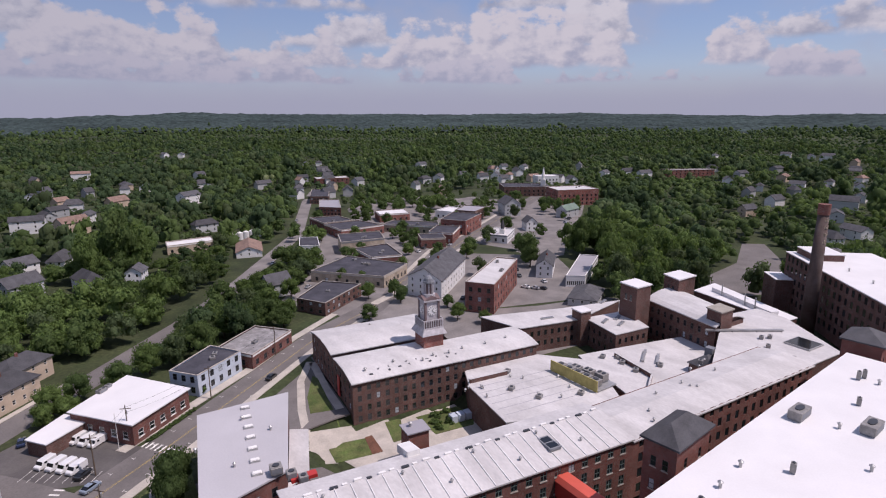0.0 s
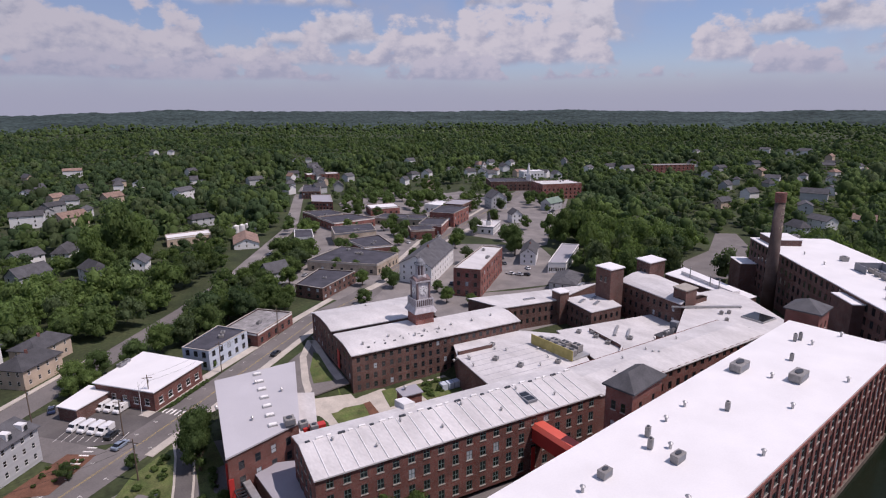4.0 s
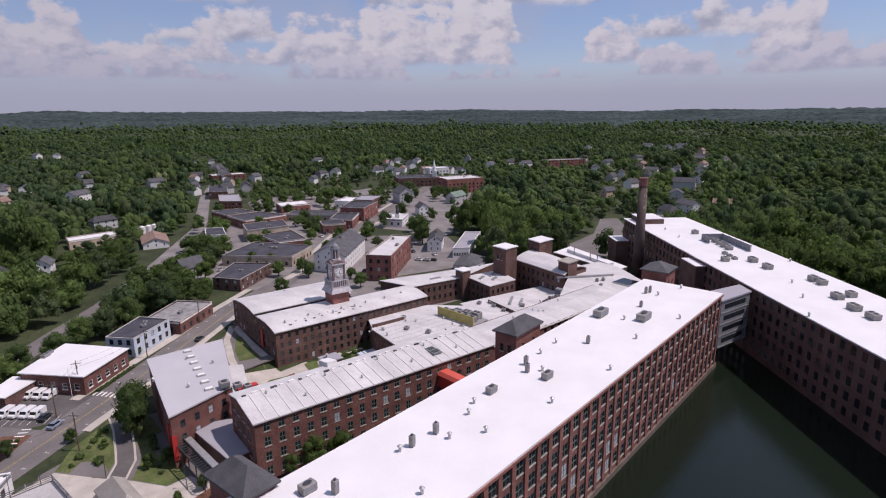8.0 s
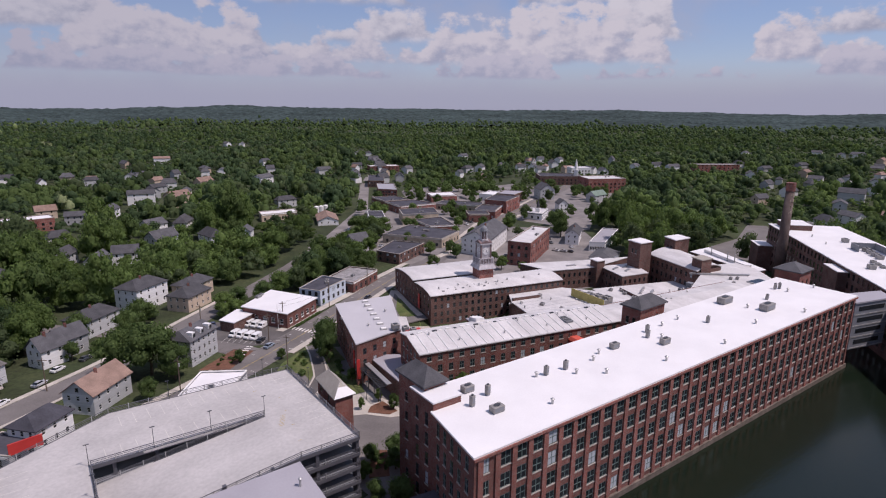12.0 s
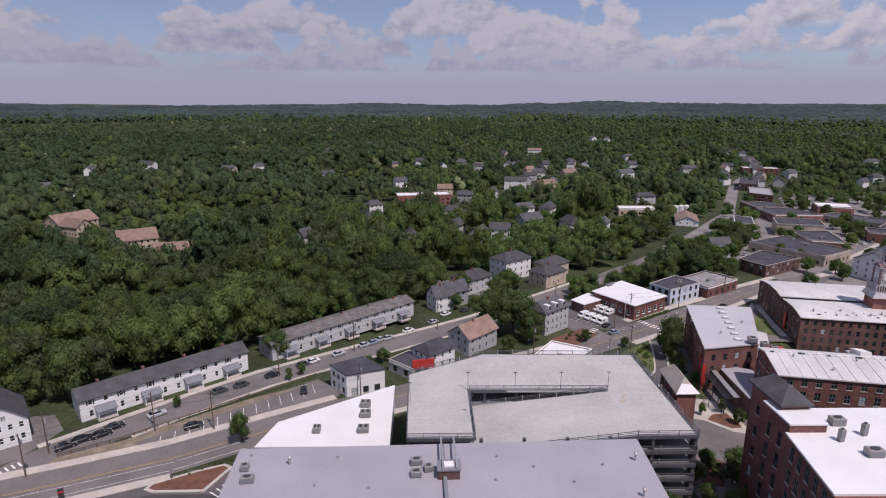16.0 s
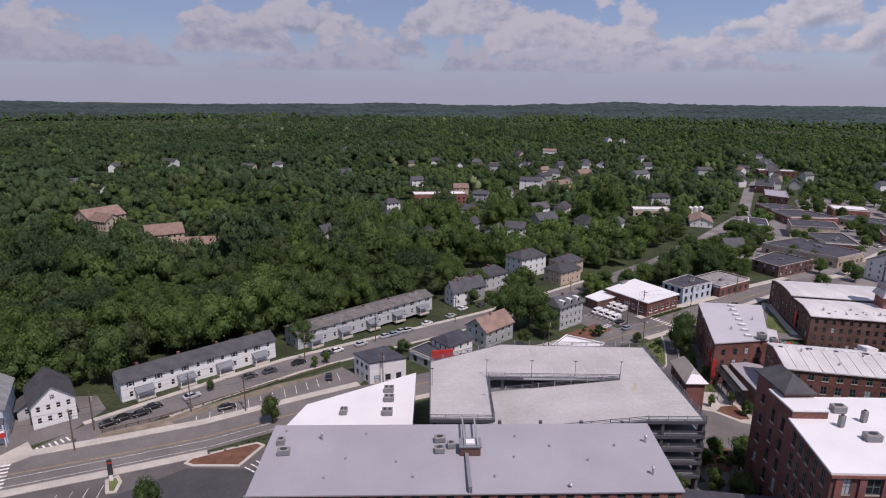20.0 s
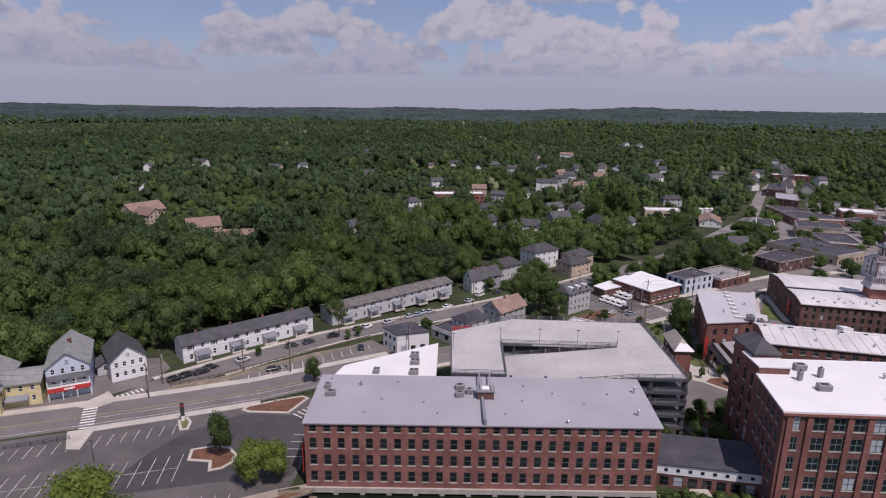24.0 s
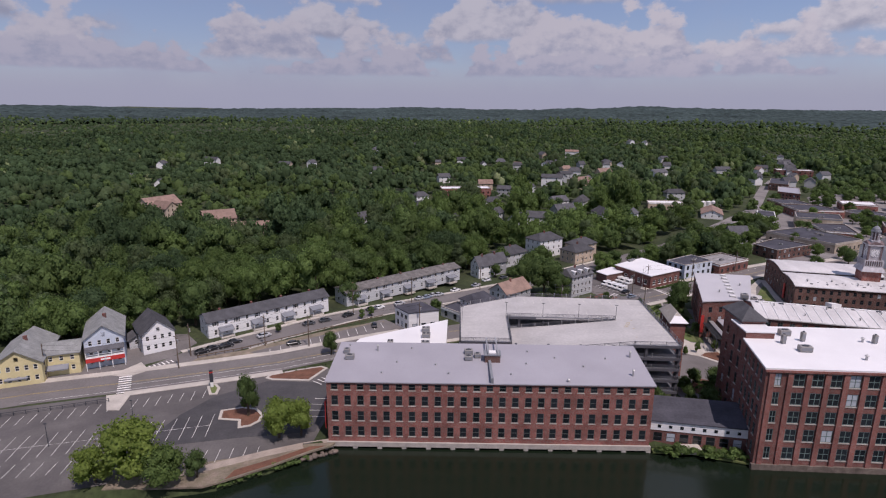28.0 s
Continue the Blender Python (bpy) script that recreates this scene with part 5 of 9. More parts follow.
PORCH = porch_meshes()
row_house("long white clapboard row house with dark shingle roof and porches", (-49.5, 56.2), (-17, 84), 8.0, 7.3, 9.2, WHITEWALL, SHINGLE, 4, GREYWALL)
row_house("long grey clapboard row house with worn grey roof and porches", (-11.5, 90.5), (31.5, 128), 8.5, 6.4, 7.6, GREYWALL, WORNROOF, 5, GREYWALL)

# houses at the fork by the pond
hy = house("yellow gabled shop house with grey roof and dark awnings", -89.5, 31.5, 112, 18, 11, 2, 3.6, YELLOWWALL, LIGHTSHINGLE, cols=(5, 5), over=0.6, storey=3.0)
wing = house("yellow shop wing with grey roof beside the gabled house", -81.0, 34.8, 22, 8.5, 10, 2, 1.6, YELLOWWALL, LIGHTSHINGLE, cols=(3, 3), chimney=False, storey=2.9)
house("pale blue gabled shop house with porch over a red shop front", -74.5, 43.5, 118, 17, 9.8, 3, 3.8, BLUEWALL, LIGHTSHINGLE, cols=(5, 4), storey=2.7)
house("white gabled clapboard house with dark shingle roof", -64.0, 51.0, 128, 12.5, 9.0, 2, 4.0, WHITEWALL, SHINGLE, cols=(3, 4), chimney=False, storey=2.9)
house("small grey lean-to shed with dark roof beside a white house", -70.0, 50.5, 128, 5, 4, 1, 1.2, GREYWALL, SHINGLE, cols=(1, 1), chimney=False, storey=2.5)
shop("navy-roofed corner shop with dark front", [(-112, 20), (-99, 22), (-102, 36), (-114, 34)], 6.2, GREYWALL, DARKROOF, (4, 4, 0, 0), 2, "dark", storey=2.6)
for x, y, a_ in ((-86.6, 22.6, 22), (-79.6, 28.6, 22)):
    aw = thing("awning", x, y, 4.0, a_, "dark green cloth awning over a shop window", "awning", "dark awnings")
    bm = bmesh.new()
    vs = [bm.verts.new(p) for p in ((-2.6, 0, 0), (2.6, 0, 0), (2.6, 1.2, 1.0), (-2.6, 1.2, 1.0), (-2.6, 0, -0.3), (2.6, 0, -0.3), (2.6, 1.2, 0.8), (-2.6, 1.2, 0.8))]
    for f in ((0, 1, 2, 3), (7, 6, 5, 4), (4, 5, 1, 0), (5, 6, 2, 1), (6, 7, 3, 2), (7, 4, 0, 3)):
        bm.faces.new([vs[i] for i in f])
    part("canvas", bm, GREYPANEL, aw)
    part("rod", boxes((-2.6, 2.6, 0.02, 0.08, -0.26, -0.2)), GALV, aw)
# porch roof and red shop front of the pale blue house
pf = thing("storefront_porch", -70.4, 35.9, 1.9, 28, "red signboard and grey porch roof over a shop entrance", "porch")
bm = bmesh.new()
vs = [bm.verts.new(p) for p in ((-4.9, -1.7, 5.5), (4.9, -1.7, 5.5), (4.9, 0.1, 6.3), (-4.9, 0.1, 6.3), (-4.9, -1.7, 5.3), (4.9, -1.7, 5.3), (4.9, 0.1, 5.6), (-4.9, 0.1, 5.6))]
for f in ((0, 1, 2, 3), (7, 6, 5, 4), (4, 5, 1, 0), (5, 6, 2, 1), (6, 7, 3, 2), (7, 4, 0, 3)):
    bm.faces.new([vs[i] for i in f])
part("porch_roof", bm, SHINGLE, pf)
part("signboard", boxes((-4.8, -0.2, -1.75, -1.6, 2.3, 3.5), (0.2, 4.8, -1.75, -1.6, 2.3, 3.5)), REDMETAL, pf)
part("lettering", boxes((-1.2, 1.2, -1.79, -1.75, 2.7, 3.15)), TRIM, pf, "white bars of lettering")
part("balcony_floor", boxes((-4.8, 4.8, -1.7, 0.1, 3.5, 3.7)), TRIM, pf)
part("balcony_rail", boxes((-4.8, 4.8, -1.7, -1.62, 4.45, 4.55)), TRIM, pf)
for x in (-4.7, -1.6, 1.6, 4.7):
    part("post", boxes((x - 0.1, x + 0.1, -1.72, -1.55, 0, 5.4)), TRIM, pf)
aw = thing("parking_canopy", -82.4, 43.0, 1.9, 22, "low grey lean-to roof behind the yellow house", "lean-to")
part("roof", boxes((-2.5, 2.5, -2, 2, 2.4, 2.6)), SHINGLE, aw)
for x in (-2.3, 2.3):
    part("post", boxes((x - 0.1, x + 0.1, -1.9, -1.7, -0.1, 2.4)), WOOD, aw)
patch("pavement", [(-118, 12), (-84, 20.5), (-66, 31.5), (-55, 42), (-52, 53), (-58, 60), (-84, 58), (-84, 42), (-100, 42), (-118, 38)], ASPHALT, 0.05, label="worn asphalt drives between the shop houses")

# houses round the crossing
house("grey house with brown shingle roof behind the parking deck", 51, 102.5, 43, 14, 9, 2, 3.4, GREYWALL, SHINGLE2, cols=(4, 3))
house("navy-roofed white house behind the parking deck", 37.5, 88, 40, 10, 8, 2, 2.2, WHITEWALL, DARKROOF, hip=2.5, cols=(3, 3), chimney=False)
shop("low dark-roofed annex with red signboard", [(24, 84), (31, 77), (36.5, 82.5), (30, 90)], 4.0, GREYWALL, DARKROOF, (2, 2, 0, 0))
alone("signboard", boxes((-3.2, 3.2, -0.2, 0.2, -1.3, 1.3)), REDMETAL, pose(34.2, 78.0, 5.2, 0, 0, 10), "plain red signboard on a shop roof", "sign")
mans = house("grey mansard house with white dormers at the crossing", 79.5, 119, 38, 13, 9, 3, 2.6, GREYWALL, SHINGLE, hip=1.5, cols=(5, 3), storey=2.75)
for k in range(3):
    p = Vector((79.5, 119)) + Vector((math.cos(radians(38)), math.sin(radians(38)))) * (4 * k - 4) - Vector((-math.sin(radians(38)), math.cos(radians(38)))) * 3.4
    m = Matrix.Translation(Vector((p.x, p.y, 7.6)) - mans.matrix_world.translation) @ Matrix.Rotation(radians(38), 4, "Z")
    dm_ = attach("dormer", solid(boxes((-0.7, 0.7, -0.6, 1.6, 0, 1.7)), "dormer"), mans, m)
    dm_.data.materials.append(WHITEWALL)
    attach("pane", far_window(0.8, 1.1), dm_, Matrix.Translation((0, -0.75, 0.35)))
house("grey hip-roofed house under trees", 97, 186, 40, 14, 10, 2, 2.6, TANWALL, SHINGLE, hip=4, cols=(3, 2), open_to=22)
house("tan hip-roofed tenement house with grey roof", 77, 184, 35, 16, 11, 3, 2.8, WHITEWALL, SHINGLE, hip=4.5, cols=(4, 3), open_to=35)
house("grey house with broad hipped roof", 57, 165, 40, 15, 10, 2, 2.8, GREYWALL, SHINGLE, hip=4, cols=(4, 3), open_to=25)
house("tan house with dark hipped roof", 92, 172, 38, 14, 10, 2, 2.8, TANWALL, SHINGLE, hip=4, cols=(4, 3), open_to=25)
house("small white house with steep dark gable", 42, 141, 30, 8, 7, 2, 3.6, WHITEWALL, SHINGLE, cols=(2, 2), open_to=14)
house("small grey house with dark gable roof", 48, 147, 30, 9, 7, 2, 3.4, GREYWALL, SHINGLE, cols=(2, 2), open_to=14)
shop("two-storey pale blue shop building with dark flat roof", [(134.5, 140.4), (150.8, 149.3), (145.2, 160.3), (129.4, 149.1)], 5.2, BLUEWALL, DARKROOF, (5, 2, 0, 3), 2, "dark", units=2, storey=3.2, seed=1)
shop("old brick single-storey shop row with patched roof", [(153.6, 147.6), (173, 159.5), (165, 172), (147.5, 161)], 3.6, BRICK, OLDROOF, (5, 2, 0, 2), 1, "dark", units=1, seed=2)

# the town centre
hall = [(244, 160.5), (280, 183.9), (273.8, 200), (238.4, 177)]
house("white three-storey gabled hall with grey shingle roof", 0, 0, 0, 0, 0, 3, 4.6, WHITEWALL, SHINGLE, cols=(9, 4), poly=hall, storey=2.8)
shop("square red brick bank block with pale roof and arched corner", [(248, 132.8), (286.3, 154.9), (281.5, 164), (242.1, 143.5)], 11.2, BRICK2, OLDWHITE, (9, 3, 0, 3), 3, "dark", units=3, storey=3.9, seed=3)
shop("two-storey brick corner shops with dark roof", [(196, 176), (221.6, 189.3), (211, 204.8), (190.6, 189.7)], 4.2, DARKBRICK, DARKROOF, (7, 3, 0, 3), 2, "dark", storey=2.7, units=1, seed=4)
shop("broad shop building with dark roof and pale front", [(236, 192), (258.3, 203.5), (244.7, 238), (215.5, 223.7)], 4.2, TANBRICK, DARKROOF, (6, 8, 0, 7), 1, "dark", units=4, seed=5)
shop("dark-roofed brick shop building", [(252, 226), (267.6, 219.4), (277.6, 247.8), (256, 250)], 4.4, BRICK, DARKROOF, (3, 6, 0, 4), 1, "dark", units=2, seed=6)
shop("tan brick hall with tall pilasters", [(255.4, 261.8), (281, 254.8), (290.8, 273.9), (266, 283)], 6.0, TANBRICK, DARKROOF, (8, 4, 0, 4), 1, "dark", storey=5.5, units=2, seed=7)
shop("red brick store with dark flat roof", [(278, 299), (309.7, 296), (306, 322), (281, 326)], 4.5, BRICK2, DARKROOF, (8, 4, 0, 5), 1, "dark", units=1, seed=8)
shop("long brick store with dark roof", [(283, 330), (305, 327), (306, 350), (286, 356)], 4.2, BRICK, DARKROOF, (6, 4, 0, 5), 1, "dark", units=1, seed=9)
shop("brick block with grey roof", [(322.9, 373), (345, 413), (332, 424), (312, 388)], 5.5, BRICK2, GREYROOF, (4, 7, 0, 6), 2, "dark", storey=2.8, seed=10)
shop("brick block with dark roof", [(348.8, 437), (376, 482), (362, 492), (336, 448)], 5.5, DARKBRICK, DARKROOF, (4, 7, 0, 6), 2, "dark", storey=2.8, seed=11)
shop("low shop row with dark roof", [(312, 300.9), (333.8, 267.3), (344, 279.2), (326, 307)], 4.2, TANBRICK, DARKROOF, (6, 3, 0, 4), 1, "dark", units=1, seed=12)
shop("tall dark red brick theatre block", [(345.5, 253.2), (374.4, 267.6), (363.4, 285.9), (338, 270)], 8.4, BRICK2, DARKROOF, (5, 4, 0, 3), 2, "dark", storey=4, seed=13)
shop("brick shops with purple-red fronts", [(322, 240), (342.3, 255), (333, 268), (315, 255)], 5.2, BRICK2, DARKROOF, (5, 3, 0, 4), 1, "dark", seed=14)
shop("white shop building with pale roof", [(347.7, 217.8), (367.9, 230.1), (361, 242), (342, 232)], 3.6, WHITEWALL, OLDWHITE, (5, 3, 0, 3), 1, "dark", seed=15)
shop("long three-storey brick block with dark roof", [(499, 362), (530, 336), (548, 360), (519, 388)], 8.0, DARKBRICK, DARKROOF, (9, 6, 0, 6), 2, "far", seed=16, units=2)
shop("red brick mill block with white roof", [(490, 290), (524, 272), (536, 296), (503, 314)], 12.5, BRICK2, OLDWHITE, (9, 6, 0, 6), 3, "far", seed=17, units=2)
shop("white garage building with bright roof", [(380, 300), (400, 306), (395, 325), (374, 318)], 4.5, WHITEWALL, WHITEROOF, (5, 4, 0, 4), 1, "far", seed=18)
shop("brick shops with grey roof on the main street", [(385, 285), (408, 296), (400, 312), (378, 300)], 6.5, DARKBRICK, GREYROOF, (6, 3, 0, 3), 2, "far", seed=19)
shop("brick store with bright white roof", [(330, 330), (352, 322), (360, 340), (338, 348)], 4.6, BRICK2, WHITEROOF, (5, 4, 0, 4), 1, "far", seed=20)
shop("grey shop with dark flat roof", [(300, 244), (313, 236), (320, 248), (308, 257)], 4.4, BRICK, DARKROOF, (3, 3, 0, 3), 1, "dark", seed=21)
shop("low white shop with flat roof", [(245, 268), (256, 290), (247, 296), (236, 275)], 4.6, WHITEWALL, DARKROOF, (3, 5, 0, 4), 2, "dark", storey=2.6, seed=22)
house("grey gabled house by the town street", 430, 292, 60, 20, 13, 3, 5, GREYWALL, SHINGLE, cols=(6, 3), style="far")
house("white gabled house beside trees", 314, 160, 35, 22, 8, 2, 3, WHITEWALL, SHINGLE, cols=(7, 2))
shop("long low white workshop with grey roof", [(300.7, 137.3), (307, 131), (345, 150), (340, 158)], 4.0, WHITEWALL, GREYROOF, (9, 2, 0, 2), 1, "dark", seed=23)
house("low grey hip-roofed garage", 291, 119, 25, 19, 12, 1, 2.4, GREYWALL, SHINGLE, hip=4, cols=(5, 3), chimney=False)
house("low tan-roofed workshop by the road", 218, 303, 68, 26, 14, 1, 3.0, WHITEWALL, SHINGLE2, cols=(7, 3), chimney=False, open_to=30)
shop("long low white workshop roof among trees", [(180, 328), (206, 326), (209, 339), (183, 341)], 4.0, TANWALL, WHITEROOF, (6, 4, 0, 4), 1, "far", seed=24)
open_ground([(180, 328), (206, 326), (209, 339), (183, 341)], 75)
# steeple beside the hall
st = thing("steeple", 352, 226, 3.4, 30, "small white wooden steeple on a shop roof", "steeple")
part("base", boxes((-1.6, 1.6, -1.6, 1.6, -0.4, 3.0)), TRIM, st)
bm = bmesh.new()
tube(bm, (0, 0, 3.0), (0, 0, 5.0), 1.2, 1.1, 8)
tube(bm, (0, 0, 5.0), (0, 0, 9.5), 1.3, 0.05, 8)
part("spire", bm, SHINGLE, st)
# storage tanks by the road
for i in range(5):
    t = thing("storage_tank", 224 + 4.3 * i, 341 + 0.6 * i, land(224 + 4.3 * i, 341 + 0.6 * i), 0, "white round storage tank in a row", "tank", "storage tanks")
    bm = bmesh.new()
    tube(bm, (0, 0, 0), (0, 0, 4.6), 1.9, 1.9, 14)
    part("shell", bm, WHITEROOF, t)
    bm = bmesh.new()
    tube(bm, (0, 0, 4.6), (0, 0, 5.3), 1.9, 0.3, 14)
    part("cap", bm, TRIM, t)
keep_clear([(219, 322), (245, 325), (245, 348), (219, 345)], 2)

# homes in the woods and round the town, by neighbourhood: x, y, length, wall, roof
HOUSE_LOOK = ["white clapboard house with grey roof among trees", "grey clapboard house with dark roof among trees", "tan house with brown roof among trees"]


def homes(rows, group, seed):
    k = random.Random(seed)
    for x, y, w, wall, roof in rows:
        far = math.hypot(x - 60, y + 50)
        d = min(w * 0.75, k.uniform(7.5, 10))
        house(HOUSE_LOOK[wall], x, y, k.choice((-15, 5, 20, 30, 60, 100)), w, d, 3 if w > 19 else 2, k.uniform(2.4, 4.0), (WHITEWALL, GREYWALL, TANWALL)[wall], (SHINGLE, SHINGLE2, GREENROOF)[roof],
              hip=3.0 if k.random() < 0.2 else 0.0, cols=(3, 2) if far < 480 else (2, 1) if far < 600 else (0, 0), style="far", chimney=False, open_to=11 + 0.09 * far, group=group)


homes([(128, 460, 20, 0, 0), (143, 494, 14, 1, 0), (163, 575, 12, 2, 1), (153, 522, 16, 1, 0), (169, 549, 14, 0, 0), (167, 480, 13, 0, 0), (150, 434, 20, 2, 1), (111, 332, 14, 0, 0), (107, 290, 16, 1, 0), (129, 332, 15, 0, 0), (132, 279, 16, 1, 0)], "houses on the west hill", 1)
homes([(216, 795, 20, 0, 1), (168, 776, 19, 2, 0), (226, 628, 9, 0, 0), (201, 545, 18, 2, 1), (329, 715, 12, 0, 0), (301, 618, 13, 0, 0), (253, 518, 20, 0, 0), (220, 382, 16, 1, 0), (348, 574, 17, 1, 0), (152, 279, 10, 0, 0), (386, 1058, 15, 0, 0), (407, 1037, 15, 0, 0), (194, 216, 11, 1, 0)], "houses on the far west hill", 2)
homes([(495, 756, 16, 0, 0), (518, 758, 12, 0, 0), (460, 641, 14, 1, 0), (390, 471, 13, 1, 0), (507, 494, 13, 1, 0), (528, 494, 13, 0, 0), (467, 417, 12, 2, 1), (466, 459, 9, 0, 0), (648, 521, 13, 1, 0), (646, 476, 18, 0, 0), (614, 423, 13, 2, 1), (626, 396, 13, 0, 0), (622, 374, 15, 0, 0), (593, 464, 13, 0, 0), (566, 492, 10, 0, 0), (455, 253, 18, 1, 2), (392, 238, 10, 0, 0)], "houses behind the town centre", 3)
homes([(735, 374, 16, 0, 0), (733, 349, 18, 0, 0), (809, 267, 15, 1, 0), (663, 200, 16, 1, 0), (627, 164, 13, 0, 0), (807, 220, 18, 2, 1), (584, 107, 17, 1, 0), (523, 79, 17, 0, 0), (487, 83, 13, 0, 0), (637, 116, 20, 1, 0), (736, 251, 16, 0, 0), (704, 386, 12, 0, 0), (560, 160, 13, 2, 0), (545, 60, 13, 0, 1), (700, 120, 13, 0, 0)], "houses beyond the long mill", 4)
homes([(1180, 345, 16, 0, 0), (1150, 274, 22, 0, 0), (1052, 213, 22, 2, 1), (762, 466, 16, 1, 0), (1056, 410, 15, 0, 0), (1170, 303, 17, 0, 0), (850, 320, 14, 0, 0), (900, 260, 15, 1, 0), (620, 640, 14, 0, 0), (560, 610, 14, 1, 0), (420, 560, 13, 0, 0), (440, 530, 13, 1, 0)], "far houses in the eastern woods", 5)
homes([(-279, 626, 18, 0, 0), (-314, 566, 18, 0, 0), (-287, 433, 18, 1, 0), (-235, 401, 10, 0, 0), (-173, 585, 15, 2, 0), (-57, 536, 13, 0, 0), (3, 349, 11, 0, 0), (7, 301, 13, 0, 0), (31, 246, 13, 1, 0), (42, 662, 13, 0, 0), (-34, 931, 16, 0, 0), (-94, 828, 14, 0, 0), (-146, 606, 10, 0, 0), (-30, 249, 9, 1, 0)], "houses in the northern woods", 6)
homes([(60, 325, 12, 0, 0), (85, 372, 13, 0, 0), (75, 395, 12, 1, 0), (98, 410, 14, 0, 0), (60, 430, 13, 2, 1), (90, 560, 13, 0, 0), (110, 610, 14, 1, 0), (20, 480, 12, 0, 0), (70, 252, 13, 1, 0), (84, 262, 12, 0, 0), (58, 275, 11, 1, 0)], "houses on the north road", 7)


def street_of_homes(line, gap, seed, group):
    """Small houses on both sides of a street through the trees."""
    k = random.Random(seed)
    rows = []
    for (x0, y0), (x1, y1) in zip(line, line[1:]):
        d = Vector((x1 - x0, y1 - y0))
        n = Vector((-d.y, d.x)).normalized()
        for i in range(int(d.length / gap)):
            for side in (-1, 1):
                if k.random() < 0.78:
                    p = Vector((x0, y0)) + d.normalized() * (i + k.uniform(0.2, 0.8)) * gap + n * side * k.uniform(12, 19)
                    rows.append((round(p.x, 1), round(p.y, 1), k.choice((9, 10, 11, 12, 14)), k.choice((0, 0, 0, 1, 1, 2)), k.choice((0, 0, 0, 1))))
    homes(rows, group, seed)


street_of_homes([(352, 470), (405, 560), (470, 690)], 27, 41, "houses of the road north of the town")
street_of_homes([(560, 440), (640, 500), (760, 560)], 34, 42, "houses on the rise behind the town")
street_of_homes([(690, 200), (830, 130), (1000, 190)], 42, 44, "houses of the eastern road")
street_of_homes([(-10, 610), (130, 640), (300, 650)], 44, 46, "houses of the northern ridge")
shop("long low brick school with white roof among trees", [(20, 372), (62, 378), (60, 394), (18, 388)], 7.0, BRICK2, WHITEROOF, (10, 2, 0, 2), 2, "far", storey=3.0, seed=31)
shop("two-storey brick block with pale roof behind the town", [(405, 560), (440, 548), (446, 566), (411, 578)], 7.0, BRICK, OLDWHITE, (7, 3, 0, 3), 2, "far", storey=3.0, seed=33)
shop("white two-storey block on the town street", [(590, 396), (612, 384), (620, 398), (598, 410)], 9.0, WHITEWALL, WHITEROOF, (6, 3, 0, 3), 2, "far", seed=34)
shop("long red brick school block in the woods", [(742, 322), (790, 290), (798, 303), (750, 336)], 11.0, BRICK2, OLDROOF, (10, 3, 0, 3), 3, "far", seed=35)
house("broad tan apartment house with brown roof in the woods", -180, 288, 60, 24, 17, 2, 5.0, TANWALL, SHINGLE2, cols=(7, 3), style="far", chimney=False, open_to=52)
house("tan apartment wing with stepped brown roof in the woods", -168, 272, -25, 15, 11, 2, 4.0, TANWALL, SHINGLE2, cols=(6, 3), style="far", chimney=False, open_to=52)
house("low tan apartment wing with brown roof in the woods", -92, 228, 12, 24, 10, 1, 3.6, TANWALL, SHINGLE2, cols=(6, 3), style="far", chimney=False, open_to=50)
house("tan apartment house with brown roof in the woods", -119, 241, 30, 19, 15, 2, 4.6, TANWALL, SHINGLE2, cols=(6, 3), style="far", chimney=False, open_to=50)

# ---- the mill in detail ----
ox, oy, oz = clock_mill.matrix_world.translation
profile_roof(clock_mill, AP, -0.4, 59.9, [(-0.4, 8.2), (3.0, 9.0), (7.0, 9.5), (13.2, 9.4)], OLDWHITE, DARKBRICK)
profile_roof(clock_mill, AP, -0.4, 28.0, [(12.8, 9.4), (16.6, 9.1)], OLDWHITE, DARKBRICK)
profile_roof(clock_mill, AP, -0.4, 37.4, [(18.6, 9.3), (23.0, 10.0), (30.0, 10.2), (37.0, 9.5), (42.4, 8.2)], OLDWHITE, DARKBRICK)

# clock tower: brick base, flared skirt, balustrade, clock stage, lantern, dome and finial
tx, ty = AP(28.8, 13.0)
ct = thing("clock_tower", tx, ty, 6.5, -14, "white wooden clock tower on a square brick base", "tower")
bm = bmesh.new()
uvl = bm.loops.layers.uv.new("UVMap")
for p, q in (((-3.2, -3.2), (3.2, -3.2)), ((3.2, -3.2), (3.2, 3.2)), ((3.2, 3.2), (-3.2, 3.2)), ((-3.2, 3.2), (-3.2, -3.2))):
    wall_with_openings(bm, p, q, 0, 7.0, (), (), uvl)
part("base", bm, BRICK2, ct)


def frustum(bm, a, b, z0, z1):
    lo = [bm.verts.new((x * a, y * a, z0)) for x, y in ((-1, -1), (1, -1), (1, 1), (-1, 1))]
    hi = [bm.verts.new((x * b, y * b, z1)) for x, y in ((-1, -1), (1, -1), (1, 1), (-1, 1))]
    bm.faces.new(lo[::-1])
    bm.faces.new(hi)
    for i in range(4):
        bm.faces.new((lo[i], lo[(i + 1) % 4], hi[(i + 1) % 4], hi[i]))


